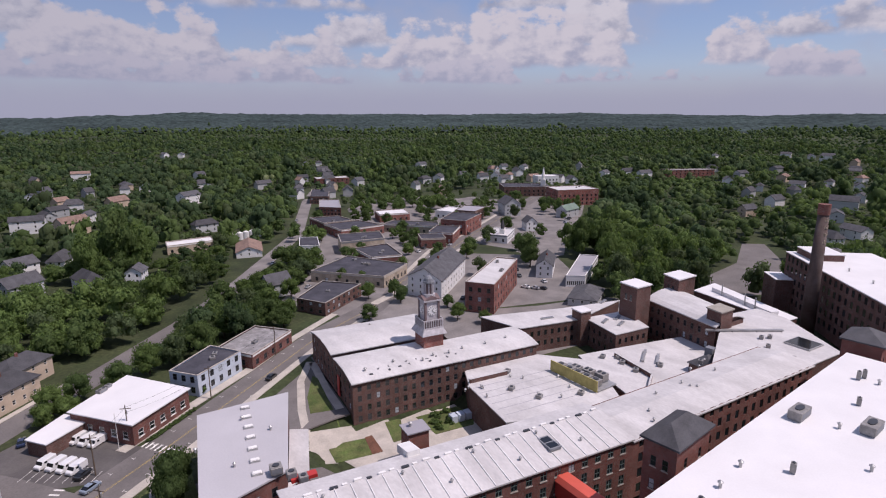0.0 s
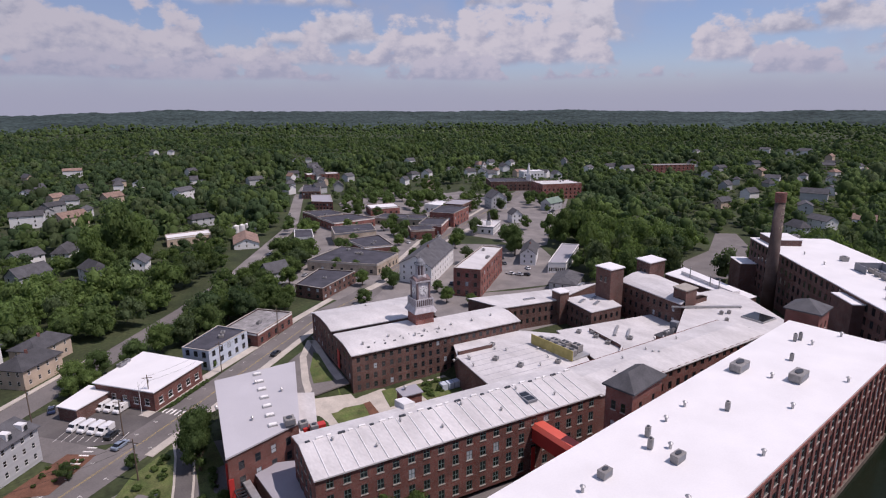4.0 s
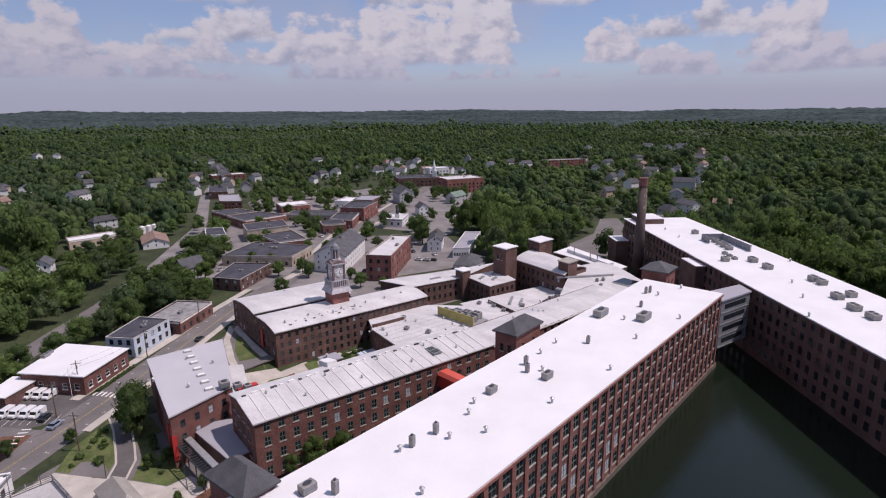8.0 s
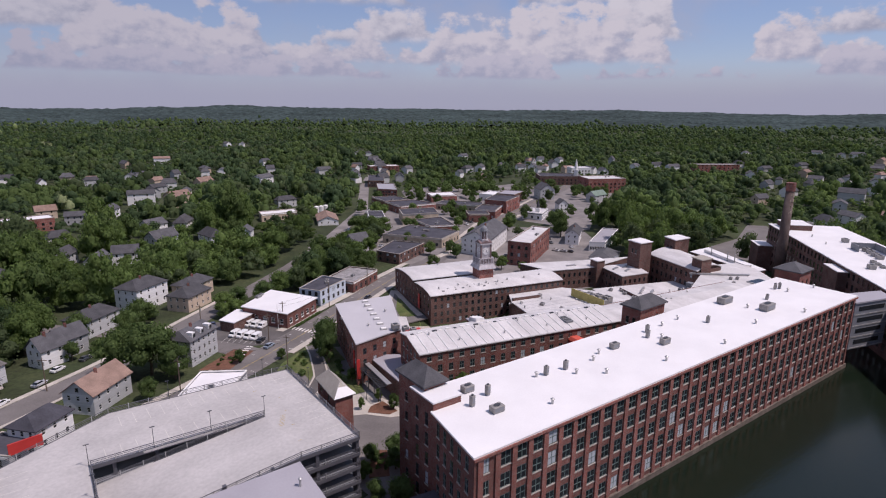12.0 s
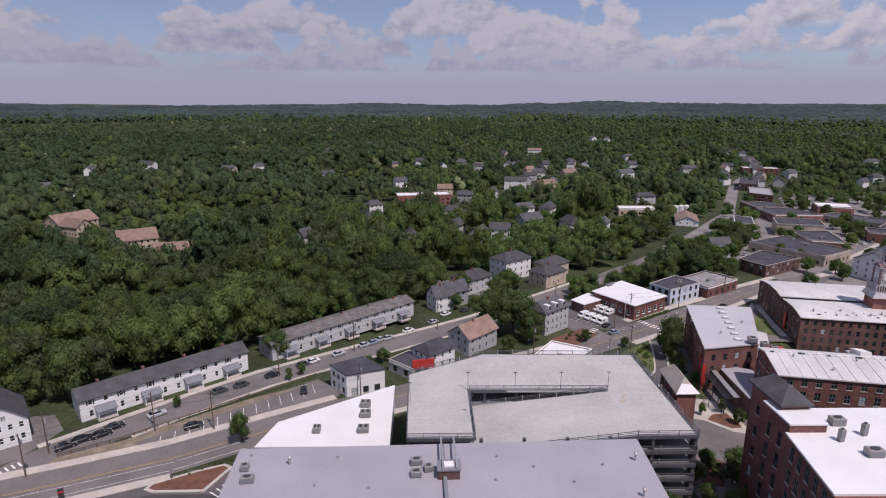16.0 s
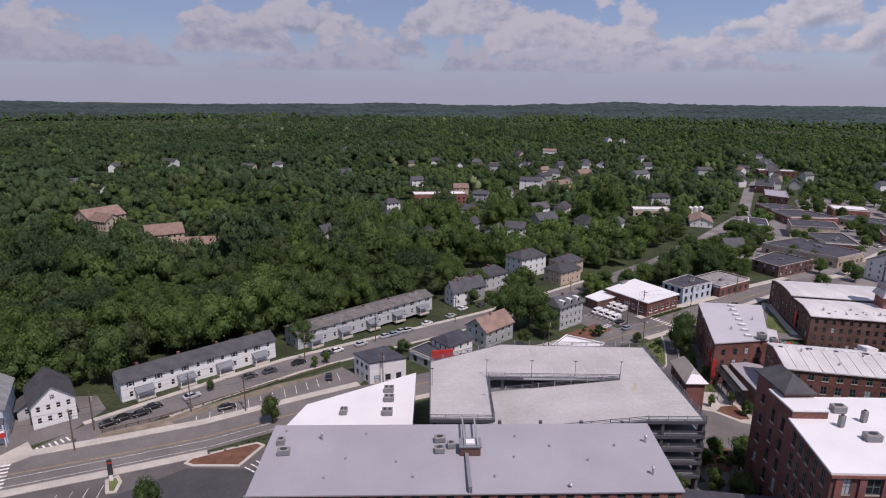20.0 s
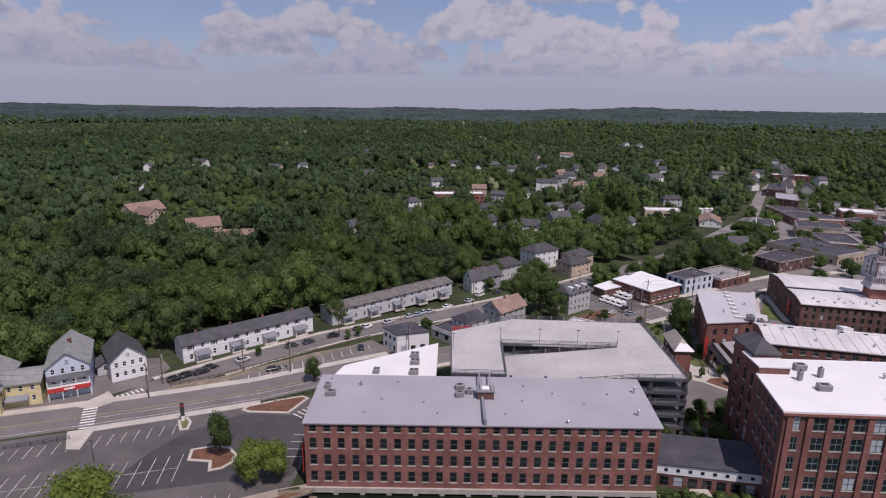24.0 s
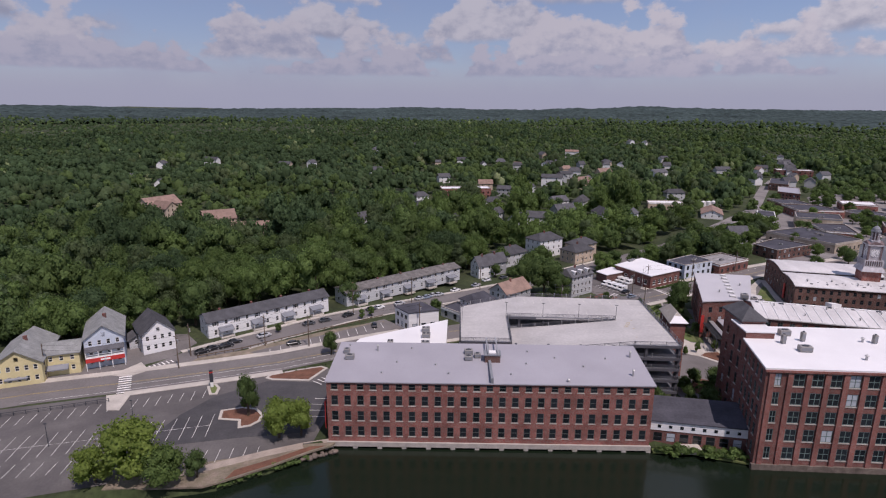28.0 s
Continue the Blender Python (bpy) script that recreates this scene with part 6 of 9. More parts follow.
bm = bmesh.new()
frustum(bm, 4.1, 3.3, 6.9, 8.6)
part("skirt", bm, TOWERPAINT, ct)
part("balcony", boxes((-3.3, 3.3, -3.3, 3.3, 8.6, 9.0)), TOWERPAINT, ct)
for sx, sy, horizontal in ((0, -1, True), (0, 1, True), (-1, 0, False), (1, 0, False)):
    d = (-3.2, 3.2, sy * 3.15 - 0.1, sy * 3.15 + 0.1) if horizontal else (sx * 3.15 - 0.1, sx * 3.15 + 0.1, -3.2, 3.2)
    rail = part("balustrade", boxes((*d, 11.2, 11.5)), TOWERPAINT, ct)
    for k in range(9):
        p = -3.0 + 0.75 * k
        e = (p - 0.13, p + 0.13, sy * 3.15 - 0.1, sy * 3.15 + 0.1) if horizontal else (sx * 3.15 - 0.1, sx * 3.15 + 0.1, p - 0.13, p + 0.13)
        part("baluster", boxes((*e, 9.0, 11.2)), TOWERPAINT, rail)
part("parapet_core", boxes((-2.8, 2.8, -2.8, 2.8, 9.0, 11.0)), TOWERDARK, ct)
stage = part("clock_stage", boxes((-2.2, 2.2, -2.2, 2.2, 11.0, 17.2)), TOWERPAINT, ct)
for x in (-2.15, 2.15):
    for y in (-2.15, 2.15):
        part("pilaster", boxes((x - 0.3, x + 0.3, y - 0.3, y + 0.3, 11.0, 17.0)), TOWERDARK, ct)
bm = boxes((-2.75, 2.75, -2.75, 2.75, 17.0, 17.5))
part("cornice", bm, TOWERPAINT, ct)
for a in range(4):
    m = Matrix.Rotation(a * math.pi / 2, 4, "Z")
    bm = bmesh.new()
    tube(bm, (0, -2.2, 14.1), (0, -2.38, 14.1), 1.5, 1.5, 24)
    dial = part("clock_dial", bm, WHITEROOF, ct, "white round clock dial with dark numerals")
    dial.matrix_basis = m
    bm = bmesh.new()
    for h in range(12):
        t = h * math.pi / 6
        r = Matrix.Translation((1.2 * math.sin(t), -2.42, 14.1 + 1.2 * math.cos(t))) @ Matrix.Rotation(t, 4, "Y")
        box(bm, -0.07, 0.07, -0.03, 0.03, -0.16, 0.16, r)
    part("numeral_marks", bm, DARKFRAME, dial)
    bm = bmesh.new()
    for t, ln in ((0.5, 0.75), (2.4, 1.1)):
        box(bm, -0.06, 0.06, -0.03, 0.03, -0.15, ln, Matrix.Translation((0, -2.46, 14.1)) @ Matrix.Rotation(t, 4, "Y"))
    part("pointers", bm, DARKFRAME, dial)
    bm = bmesh.new()
    v = [bm.verts.new(p) for p in ((-2.6, -2.7, 17.5), (2.6, -2.7, 17.5), (0, -2.7, 18.7), (-2.6, -1.2, 17.5), (2.6, -1.2, 17.5), (0, -1.2, 18.7))]
    for f in ((0, 1, 2), (5, 4, 3), (0, 2, 5, 3), (1, 4, 5, 2), (0, 3, 4, 1)):
        bm.faces.new([v[i] for i in f])
    ped = part("pediment", bm, TOWERDARK, ct)
    ped.matrix_basis = m
bm = bmesh.new()
tube(bm, (0, 0, 17.5), (0, 0, 18.9), 2.1, 2.0, 8)
part("lantern_base", bm, TOWERPAINT, ct)
for a in range(8):
    t = a * math.pi / 4 + 0.39
    bm = bmesh.new()
    tube(bm, (1.35 * math.cos(t), 1.35 * math.sin(t), 18.9), (1.35 * math.cos(t), 1.35 * math.sin(t), 22.3), 0.2, 0.17, 6)
    part("column", bm, TOWERPAINT, ct)
bm = bmesh.new()
tube(bm, (0, 0, 18.9), (0, 0, 22.3), 0.95, 0.95, 8)
part("lantern_core", bm, TOWERDARK, ct)
bm = bmesh.new()
tube(bm, (0, 0, 22.3), (0, 0, 22.8), 1.8, 1.75, 12)
for z0, z1, r0, r1 in ((22.8, 23.6, 1.45, 1.25), (23.6, 24.2, 1.25, 0.75), (24.2, 24.5, 0.75, 0.2), (24.5, 26.2, 0.1, 0.03)):
    tube(bm, (0, 0, z0), (0, 0, z1), r0, r1, 12)
part("dome", bm, GREYPANEL, ct)

# brick piers and base course on the pond side of the great mill
mx, my, mz = pond_mill.matrix_world.translation
mturn = Matrix.Rotation(math.atan2(MU.y, MU.x), 4, "Z")
pier = solid(boxes((-0.55, 0.55, -0.28, 0.02, 1.3, 22.6)), "pier")
pier.materials.append(BRICK2)
step = (ML - 2.4) / 39
for k in range(40):
    p = MP(1.2 + k * step, 0)
    attach("pier", pier, pond_mill, Matrix.Translation((p[0] - mx, p[1] - my, 0)) @ mturn)
bm = boxes((-0.4, ML + 0.3, -0.5, 0.3, -1.0, 1.3))
bm.transform(mturn)
part("base_course", bm, BASESTONE, pond_mill, "stained granite base course at the water line")
bm = boxes((-0.3, ML + 0.3, -0.5, 0.1, 22.55, 23.05))
bm.transform(mturn)
part("cornice", bm, BRICK2, pond_mill)
pent = block("roof_penthouse", "low brick box with white top beside a stair tower", "penthouse", [MP(2.6, 15.56), MP(9, 15.56), MP(9, 23.4), MP(2.6, 23.4)], 0, 25.1, BRICK, WHITEROOF, 0.15, fronts={3: (bays_of(7.84, 2, 1.1, 0.6), m_rows)})
for x, y, w, d, h in ((199.7, 9.3, 4.6, 2.4, 1.9), (203.6, -0.8, 4.6, 2.4, 1.9), (158.4, 2.6, 2.6, 1.4, 1.5), (104.6, 3.2, 2.6, 1.6, 1.3), (105.2, 12.4, 2.4, 1.6, 1.4), (146.4, 8.2, 2.2, 1.4, 1.4)):
    roof_unit(x, y, 23.4, w, d, h, -3, 3 if w > 5 else 1)
for x, y, h in ((225.8, 6.6, 2.2), (227.5, 6.0, 2.2), (213.1, 3.4, 1.9), (180.4, 3.9, 2.1), (161.4, 9.4, 2.3), (158.4, 7.3, 2.3), (107.4, 8.9, 2.6), (102.2, 7.4, 2.6), (123.1, 8.1, 2.4), (128.5, 7.5, 2.4)):
    roof_unit(x, y, 23.4, 0.9, 0.8, h * 0.85, 10, 1)
for x, y in ((226.2, 3.1), (200.7, 3.2), (176, 9.9), (168.4, 9.7), (160.9, 5.1), (237.1, -0.1), (120.8, 8.7), (128.7, 4.7), (137, 6.8), (140.9, 8.4), (190, -4), (150, -3), (115, -1), (210, -8), (170, -6), (134, 1)):
    roof_vent(x, y, 23.4, 0.9, 0.25)
# equipment on the long mill
for i, (x, y) in enumerate(((329.5, 21.6), (291.6, -9.3), (284.4, -15.4), (286.5, -1.1), (276.6, -30.2), (260, -38.1), (264.3, -41.1), (251.1, -42.8), (245.5, -47.3), (273.5, -32.8), (359, 47.1))):
    roof_unit(x, y, 21.7, 3.4 if i % 3 else 2.4, 2.4, 1.7, 40, 2)
for i in range(4):
    roof_unit(306.5 + 3.6 * i, 2.2 + 2.6 * i, 21.7, 2.8, 2.2, 1.6, 40, 2)
for i in range(3):
    roof_unit(291.5 + 3.0 * i, -3.2 + 2.4 * i, 21.7, 2.0, 1.6, 1.0, 40, 1)
scr = thing("equipment_screen", 314, 4, 21.7, 40.7, "grey louvred screen round rooftop machines", "screen")
for d in ((-11, 11, -3.0, -2.8, 0, 2.6), (10.9, 11.1, -2.8, 6.0, 0, 2.6), (4, 11, 6.0, 6.2, 0, 2.6)):
    part("panel", boxes(d), GREYPANEL, scr)
for x in (-11, -5.5, 0, 5.5, 11):
    part("post", boxes((x - 0.08, x + 0.08, -3.1, -2.7, 0, 2.75)), GALV, scr)
for x, y in ((300, -20), (270, -25), (237.6, -33.7), (330, 35), (318, 25), (255, -30)):
    roof_vent(x, y, 21.7, 0.9, 0.25)
pl = [LP(76, -3.5), LP(88, -3.5), LP(88, 0), LP(76, 0)]
block("stair_tower", "brick stair tower against the long mill", "tower", pl, -1, 20.3, DARKBRICK, WHITEROOF)
block("roof_penthouse", "brick penthouse on the roof of the long mill", "penthouse", [LP(2, 3), LP(16, 3), LP(16, 14), LP(2, 14)], 21.7, 24.4, DARKBRICK, WHITEROOF)
block("mill_building", "small brick annex with white roof at the long mill", "building", [LP(-3, -6.5), LP(9, -6.5), LP(9, -0.05), LP(-3, -0.05)], -1.5, 12, DARKBRICK, WHITEROOF)

# covered bridge between the two mills
br = thing("covered_bridge", 238.4, -11.6, 6.0, 0, "grey panelled covered bridge between two mills with ribbon windows", "bridge")
bp = [(0, 0), (15.2, -4.6), (20.0, -0.4), (0.3, 8.0)]
bm = bmesh.new()
prism(bm, bp, 0, 15.0)
part("shell", bm, GREYPANEL, br)
bm = bmesh.new()
prism(bm, grown(bp, 0.3), 15.0, 15.5)
part("roof", bm, GREYROOF, br)
d = Vector((15.2, -4.6, 0)).normalized()
for k in range(4):
    bm = boxes((2.0, 13.5, -0.06, 0.05, 1.6 + 3.6 * k, 3.0 + 3.6 * k))
    bm.transform(Matrix.Rotation(math.atan2(d.y, d.x), 4, "Z"))
    part("ribbon_window", bm, GLASS, br)
    bm = boxes((0.2, 15.6, -0.12, 0.05, 0.2 + 3.6 * k, 0.6 + 3.6 * k))
    bm.transform(Matrix.Rotation(math.atan2(d.y, d.x), 4, "Z"))
    part("band", bm, GALV, br)

# pond hall: piers, roof gear
kx, ky, kz = pond_hall.matrix_world.translation
part("base_slab", boxes((-0.3, 71.8, -0.45, 0.2, -1.1, 0.0)), STONE, pond_hall, "pale stone sill beam above the water")
kp = solid(boxes((-0.5, 0.5, -0.4, 0.4, -4, -1.1)), "pier")
kp.materials.append(STONE)
for k in range(14):
    attach("pier", kp, pond_hall, Matrix.Translation((0.6 + 70.8 * k / 13, 0, 0)))
# dark sheet behind the piers in place of the shade under the hall
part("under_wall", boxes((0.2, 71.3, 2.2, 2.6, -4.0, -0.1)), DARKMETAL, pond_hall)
part("roof_divider", boxes((35.9, 36.5, -0.2, 18.6, 14.6, 15.85)), GREYPANEL, pond_hall)
sk = thing("roof_hatch", 37.2, 10.8, 16.8, 0, "brown boarded roof hatch with a white skylight", "skylight")
part("kerb", boxes((-1.8, 1.8, -1.3, 1.3, -0.3, 1.7)), DARKBRICK, sk)
part("frame", boxes((-2.0, 2.0, -1.5, 1.5, 1.7, 1.95)), GREYPANEL, sk)
part("skylight", boxes((-0.8, 0.8, -0.7, 0.7, 1.95, 2.2)), TRIM, sk)
for x in (-1.0, 1.3):
    part("beam", boxes((x - 0.15, x + 0.15, -1.3, 8.5, 1.95, 2.3)), GALV, sk)
for x, y, w in ((31.8, 13.8, 2.0), (31.7, 10.7, 1.8), (33.8, 12.0, 1.4), (3.8, 10.5, 2.2), (2.6, 13.5, 1.4)):
    roof_unit(x, y, 16.2 + 0.06 * y, w, 1.3, 1.1, 5)
for x, y in ((9.9, 14.6), (70.1, 13), (68.2, 4.2), (53.3, 1.3), (2.8, 17.1), (18, 16), (24, 8), (15, 9), (45, 9), (52, 12), (58, 8), (64, 12), (46, 15), (12, 4), (27, 4), (41, 4)):
    roof_vent(x, y, 16.2 + 0.06 * y, 1.3 if x in (9.9, 70.1, 68.2) else 0.45, 0.2, x in (9.9, 70.1, 68.2, 53.3))
alone("signboard", boxes((-0.12, 0.0, 0.6, 2.0, 0, 6.5)), REDMETAL, pose(-0.3, 0.5, 4.2), "tall red sign panel on a brick wall", "sign")

# glazed link between pond hall and mill
lk = [(72.8, 3.2), (93.0, -0.2), (95.5, 8.6), (75.2, 12.0)]
link = building("link_building", "low white and brick link with dark roof", "building", lk, 0.6, 4.0, BRICK, {0: (bays_of(20.5, 7, 1.9, 0.4), [(1.2, 3.4)])}, "dark", sills=False)
lx, ly, lz = link.matrix_world.translation
bm = bmesh.new()
prism(bm, [(x - lx, y - ly) for x, y in grown(lk, 0.15)], 3.4, 5.6)
part("fascia", bm, WHITEWALL, link)
lt = math.atan2(-3.4, 20.2)
for k in range(8):
    bm = boxes((1.6 + 2.4 * k, 2.3 + 2.4 * k, -0.22, 0.0, 4.1, 4.8))
    bm.transform(Matrix.Rotation(lt, 4, "Z"))
    part("small_window", bm, GLASS, link)
bm = bmesh.new()
prism(bm, [(x - lx, y - ly) for x, y in grown(lk, 0.4)], 5.6, lambda x, y: 5.9 + 0.13 * (y + 0.17 * x))
part("roof", bm, DARKROOF, link)
part("platform", boxes((5.5, 10.5, -4.6, -1.6, 0.0, 0.7)), CONCRETE, link)

# the red bridge, canopy, yard
rb = thing("covered_bridge", 168.2, 40.2, 7.5, -98, "bright red enclosed bridge between mill wings", "bridge")
part("tube", boxes((0, 26, -1.7, 1.7, 0, 3.4)), REDMETAL, rb)
bm = bmesh.new()
for y0, z0, y1, z1 in ((-1.9, 3.3, -1.2, 4.2), (-1.2, 4.2, 1.2, 4.2), (1.2, 4.2, 1.9, 3.3)):
    v = [bm.verts.new(p) for p in ((0, y0, z0), (26, y0, z0), (26, y1, z1), (0, y1, z1))]
    bm.faces.new(v)
bmesh.ops.remove_doubles(bm, verts=bm.verts[:], dist=0.01)
part("roof", bm, REDROOF, rb)
for x in (4, 10, 16, 22):
    part("window", boxes((x - 1, x + 1, 1.68, 1.76, 1.1, 2.4)), GLASS, rb)
for p, z in (((166.2, 37.6), 3.5), ((113.0, 70.4), 4.0), ((113.9, 74.0), 5.5)):
    alone("banner", boxes((-0.5, 0.5, -0.1, 0.1, 0, 6.0)), REDMETAL, pose(p[0] - 0.4, p[1] - 0.5, z - 3, 0, 0, -10), "tall plain red banner on a brick wall", "banner")
alone("banner", boxes((-0.1, 0.1, -0.9, 0.9, 0, 6.0)), REDMETAL, pose(*AP(-0.35, 12), -0.5, 0, 0, -14), "tall plain red banner on a brick wall", "banner")
cn = block("entrance_wing", "low entrance wing with flat grey roof", "building", [(116.6, 54.6), (122.3, 54.2), (126.5, 69.5), (118.3, 74.4)], -0.5, 5.2, DARKBRICK, GREYROOF, 0.1)
cy_ = thing("canopy", 115.0, 63.5, 0.2, 83, "white steel canopy with dark fins on posts at an entrance", "canopy")
part("roof_sheet", boxes((-8, 8, -0.7, 0.75, 4.4, 4.6)), GALV, cy_)
part("frame", boxes((-8.2, 8.2, 0.75, 0.95, 4.2, 4.65), (-8.2, 8.2, 2.7, 2.85, 4.0, 4.3)), DARKMETAL, cy_)
for k in range(16):
    part("fin", boxes((-7.9 + 1.05 * k, -7.75 + 1.05 * k, 0.95, 2.7, 4.0, 4.3)), DARKMETAL, cy_)
for x in (-8, -4, 0, 4, 8):
    part("post", boxes((x - 0.1, x + 0.1, 2.65, 2.85, -0.2, 4.0)), DARKMETAL, cy_)
for q, z in (([(129.6, 73.2), (135, 75.6), (142.5, 90), (139.5, 92.5)], 7.5),):
    block("mill_building", "narrow white-roofed lean-to beside the grey hall", "building", q, -1, z, DARKBRICK, OLDWHITE)
# skylights on the grey hall
for i in range(7):
    p = Vector((132.6, 100.6)).lerp(Vector((124.3, 74.9)), i / 6)
    t = thing("skylight", p.x, p.y, 12.0, -17, "small domed roof skylight in a row", "skylight", "skylights of the grey hall")
    part("kerb", boxes((-1.0, 1.0, -0.6, 0.6, -0.05, 0.3)), GALV, t)
    bm = boxes((-0.9, 0.9, -0.5, 0.5, 0.3, 0.55))
    bmesh.ops.bevel(bm, geom=bm.edges[:], offset=0.12, segments=2, affect="EDGES")
    part("dome", bm, TRIM, t)
for x, y in ((128, 74), (122, 80), (133, 88), (118, 90), (130, 96)):
    roof_vent(x, y, 12.0, 0.7, 0.22)
# seams and ridge clutter of the long wing
sx, sy, sz = seam_mill.matrix_world.translation
wu = Vector((64.9, -16.2, 0)).normalized()
wv = Vector((0.243, 0.97, 0))
for k in range(22):
    a = wu * (2.5 + 2.9 * k)
    bm = boxes((-0.07, 0.07, -0.3, 9.8, 14.1, 14.27))
    for v in bm.verts:
        v.co.z += 0.161 * (v.co.y + 0.35)
    bm.transform(Matrix.Translation(a) @ Matrix.Rotation(math.atan2(wu.y, wu.x), 4, "Z"))
    part("seam", bm, WHITEROOF, seam_mill)
for k in range(16):
    p = Vector((119.9, 49.4, 0)) + wu * (6 + 7.2 * k) + wv * (3.5 if k % 2 else 8.5)
    if p.x < 183:
        roof_vent(p.x, p.y, 14.15 + 0.161 * (3.5 if k % 2 else 8.5), 0.5, 0.18)
for k in range(30):
    bm = boxes((2.2 * k + 1, 2.2 * k + 1.9 + 0.5 * (k % 2), 9.7 + 0.2 * (k % 3), 10.2 + 0.2 * (k % 3), 15.6, 15.95 + 0.1 * (k % 2)))
    bm.transform(Matrix.Rotation(math.atan2(wu.y, wu.x), 4, "Z"))
    part("ridge_board", bm, TRIM if k % 3 else DARKMETAL, seam_mill)
t = thing("roof_hatch", 169.5, 42.3, 15.0, -14, "dark glazed roof hatch on a white roof", "skylight")
part("frame", boxes((-1.3, 1.3, -2.2, 2.2, -0.2, 0.35)), GREYPANEL, t)
for y in (-1.0, 1.0):
    part("pane", boxes((-1.0, 1.0, y - 0.8, y + 0.8, 0.35, 0.42)), GLASS, t)
t = thing("roof_shed", 130.2, 67.8, 12.2, -14, "pair of red and white roof boxes", "roof shed")
part("box", boxes((-2.4, -0.2, -0.8, 0.8, 0, 0.7)), REDMETAL, t)
part("box", boxes((0.2, 2.4, -0.8, 0.8, 0, 0.7)), REDMETAL, t)
t = thing("roof_shed", 147.5, 57.5, 14.8, -14, "white gabled roof box in the yard side", "roof shed")
bm = boxes((-1.3, 1.3, -1.0, 4.2, -0.4, 1.3))
for v in bm.verts:
    v.co.z -= 0.28 * max(0.0, v.co.y)
part("box", bm, TRIM, t)
for x, y, w in ((128.4, 69, 1.8), (129.5, 66.5, 1.6), (127.0, 72.5, 2.2)):
    roof_unit(x, y, 12.3, w, w, 1.6, -14)
rk = random.Random(21)
for k in range(16):
    a, b = rk.uniform(27, 62), rk.uniform(-27, -6)
    roof_vent(*AP(a, b), 4.7, rk.choice((0.5, 0.8)), 0.22)
for k in range(22):
    p = AP(1 + 2.65 * k, 13.1)
    alone("roof_patch", boxes((-0.45, 0.45, -0.25, 0.25, 0, 0.25)), TRIM if k % 3 else DARKMETAL, pose(*p, 8.25, 0, 0, -14 + 20 * (k % 3)), "small loose hold-down block at a roof edge", "roof patch", "roof patches")
for k in range(9):
    roof_vent(rk.uniform(228, 256), rk.uniform(30, 44), 11.0, 0.6, 0.2)
for k in range(8):
    roof_vent(rk.uniform(190, 232), rk.uniform(33.5, 43), 14.0, 0.5, 0.2)
# lap seams of the low workshop's roof
hx, hy_, hz = low_hall.matrix_world.translation
for k in range(6):
    p, q = AP(30.6, -11 - 3.2 * k), AP(56, -11 - 3.2 * k)
    d = Vector(q) - Vector(p)
    bm = boxes((0, d.length, -0.09, 0.09, 4.69, 4.715))
    bm.transform(Matrix.Translation((p[0] - hx, p[1] - hy_, -hz)) @ Matrix.Rotation(math.atan2(d.y, d.x), 4, "Z"))
    part("lap_seam", bm, GREYROOF, low_hall)
# small brick gatehouse in the garden court
gh = block("yard_lodge", "small square brick lodge with flat grey roof", "building", [(160.2, 75.2), (165.2, 73.9), (166.4, 78.2), (161.2, 79.4)], -4.8, 6.0, BRICK2, GREYROOF, 0.35)
roof_vent(162.5, 77.5, 6.0, 0.9, 0.3)

# tall curved-roof mill with its towers
dq = [(263, 51.8), (278, 49.5), (292, 79), (272.4, 80.5)]
dm = building("mill_building", "tall brick mill with gently curved white roof", "building", dq, -1.5, 12.6, DARKBRICK, {3: (bays_of(30, 9, 1.2, 1.5), rows_of(3, 0.8, 4.0, 2.0)), 0: (bays_of(15, 4, 1.2, 1), rows_of(3, 0.8, 4.0, 2.0))}, "dark", sills=False)
barrel_roof(dm, [dq[0], dq[1], dq[2], dq[3]], 12.7, 1.9, OLDWHITE, DARKBRICK)
for lab, q, z in (("square brick tower with white cap", [(260.8, 78), (268, 77), (270, 84.3), (262.5, 85.4)], 20), ("square brick tower with white cap", [(284, 75), (293.6, 73.7), (295.9, 81), (287, 82.3)], 19),
                  ("small brick roof tower", [(264.3, 51), (270.7, 50.1), (272.6, 55.3), (266.0, 56.2)], 17.4), ("small brick stair turret with white cap", [(246.5, 90), (250.6, 89), (252, 93.6), (247.8, 94.8)], 11.4)):
    block("stair_tower", lab, "tower", q, -1.5, z, DARKBRICK, TANROOF if "roof tower" in lab else WHITEROOF, 0.35, 0.4, {3: ([(2.2, 3.3), (4.4, 5.5)], [(z - 5.5, z - 3.4)])} if z > 16 else None)
# brick upstands and worn skylights between the low roofs
for p, q, z in (((236.6, 70.2), (231.4, 54.8), 4.4), ((231.4, 54.8), (217, 48.5), 4.4), ((190.2, 86.2), (202, 83.2), 4.6)):
    d = Vector(q) - Vector(p)
    bm = boxes((0, d.length, -0.2, 0.2, 0, 1.3))
    up_ = thing("roof_upstand", *p, z, math.degrees(math.atan2(d.y, d.x)), "low brick wall with pale coping between two roofs", "wall")
    part("wall", bm, DARKBRICK, up_)
    part("coping", boxes((-0.05, d.length + 0.05, -0.27, 0.27, 1.3, 1.42)), OLDWHITE, up_)
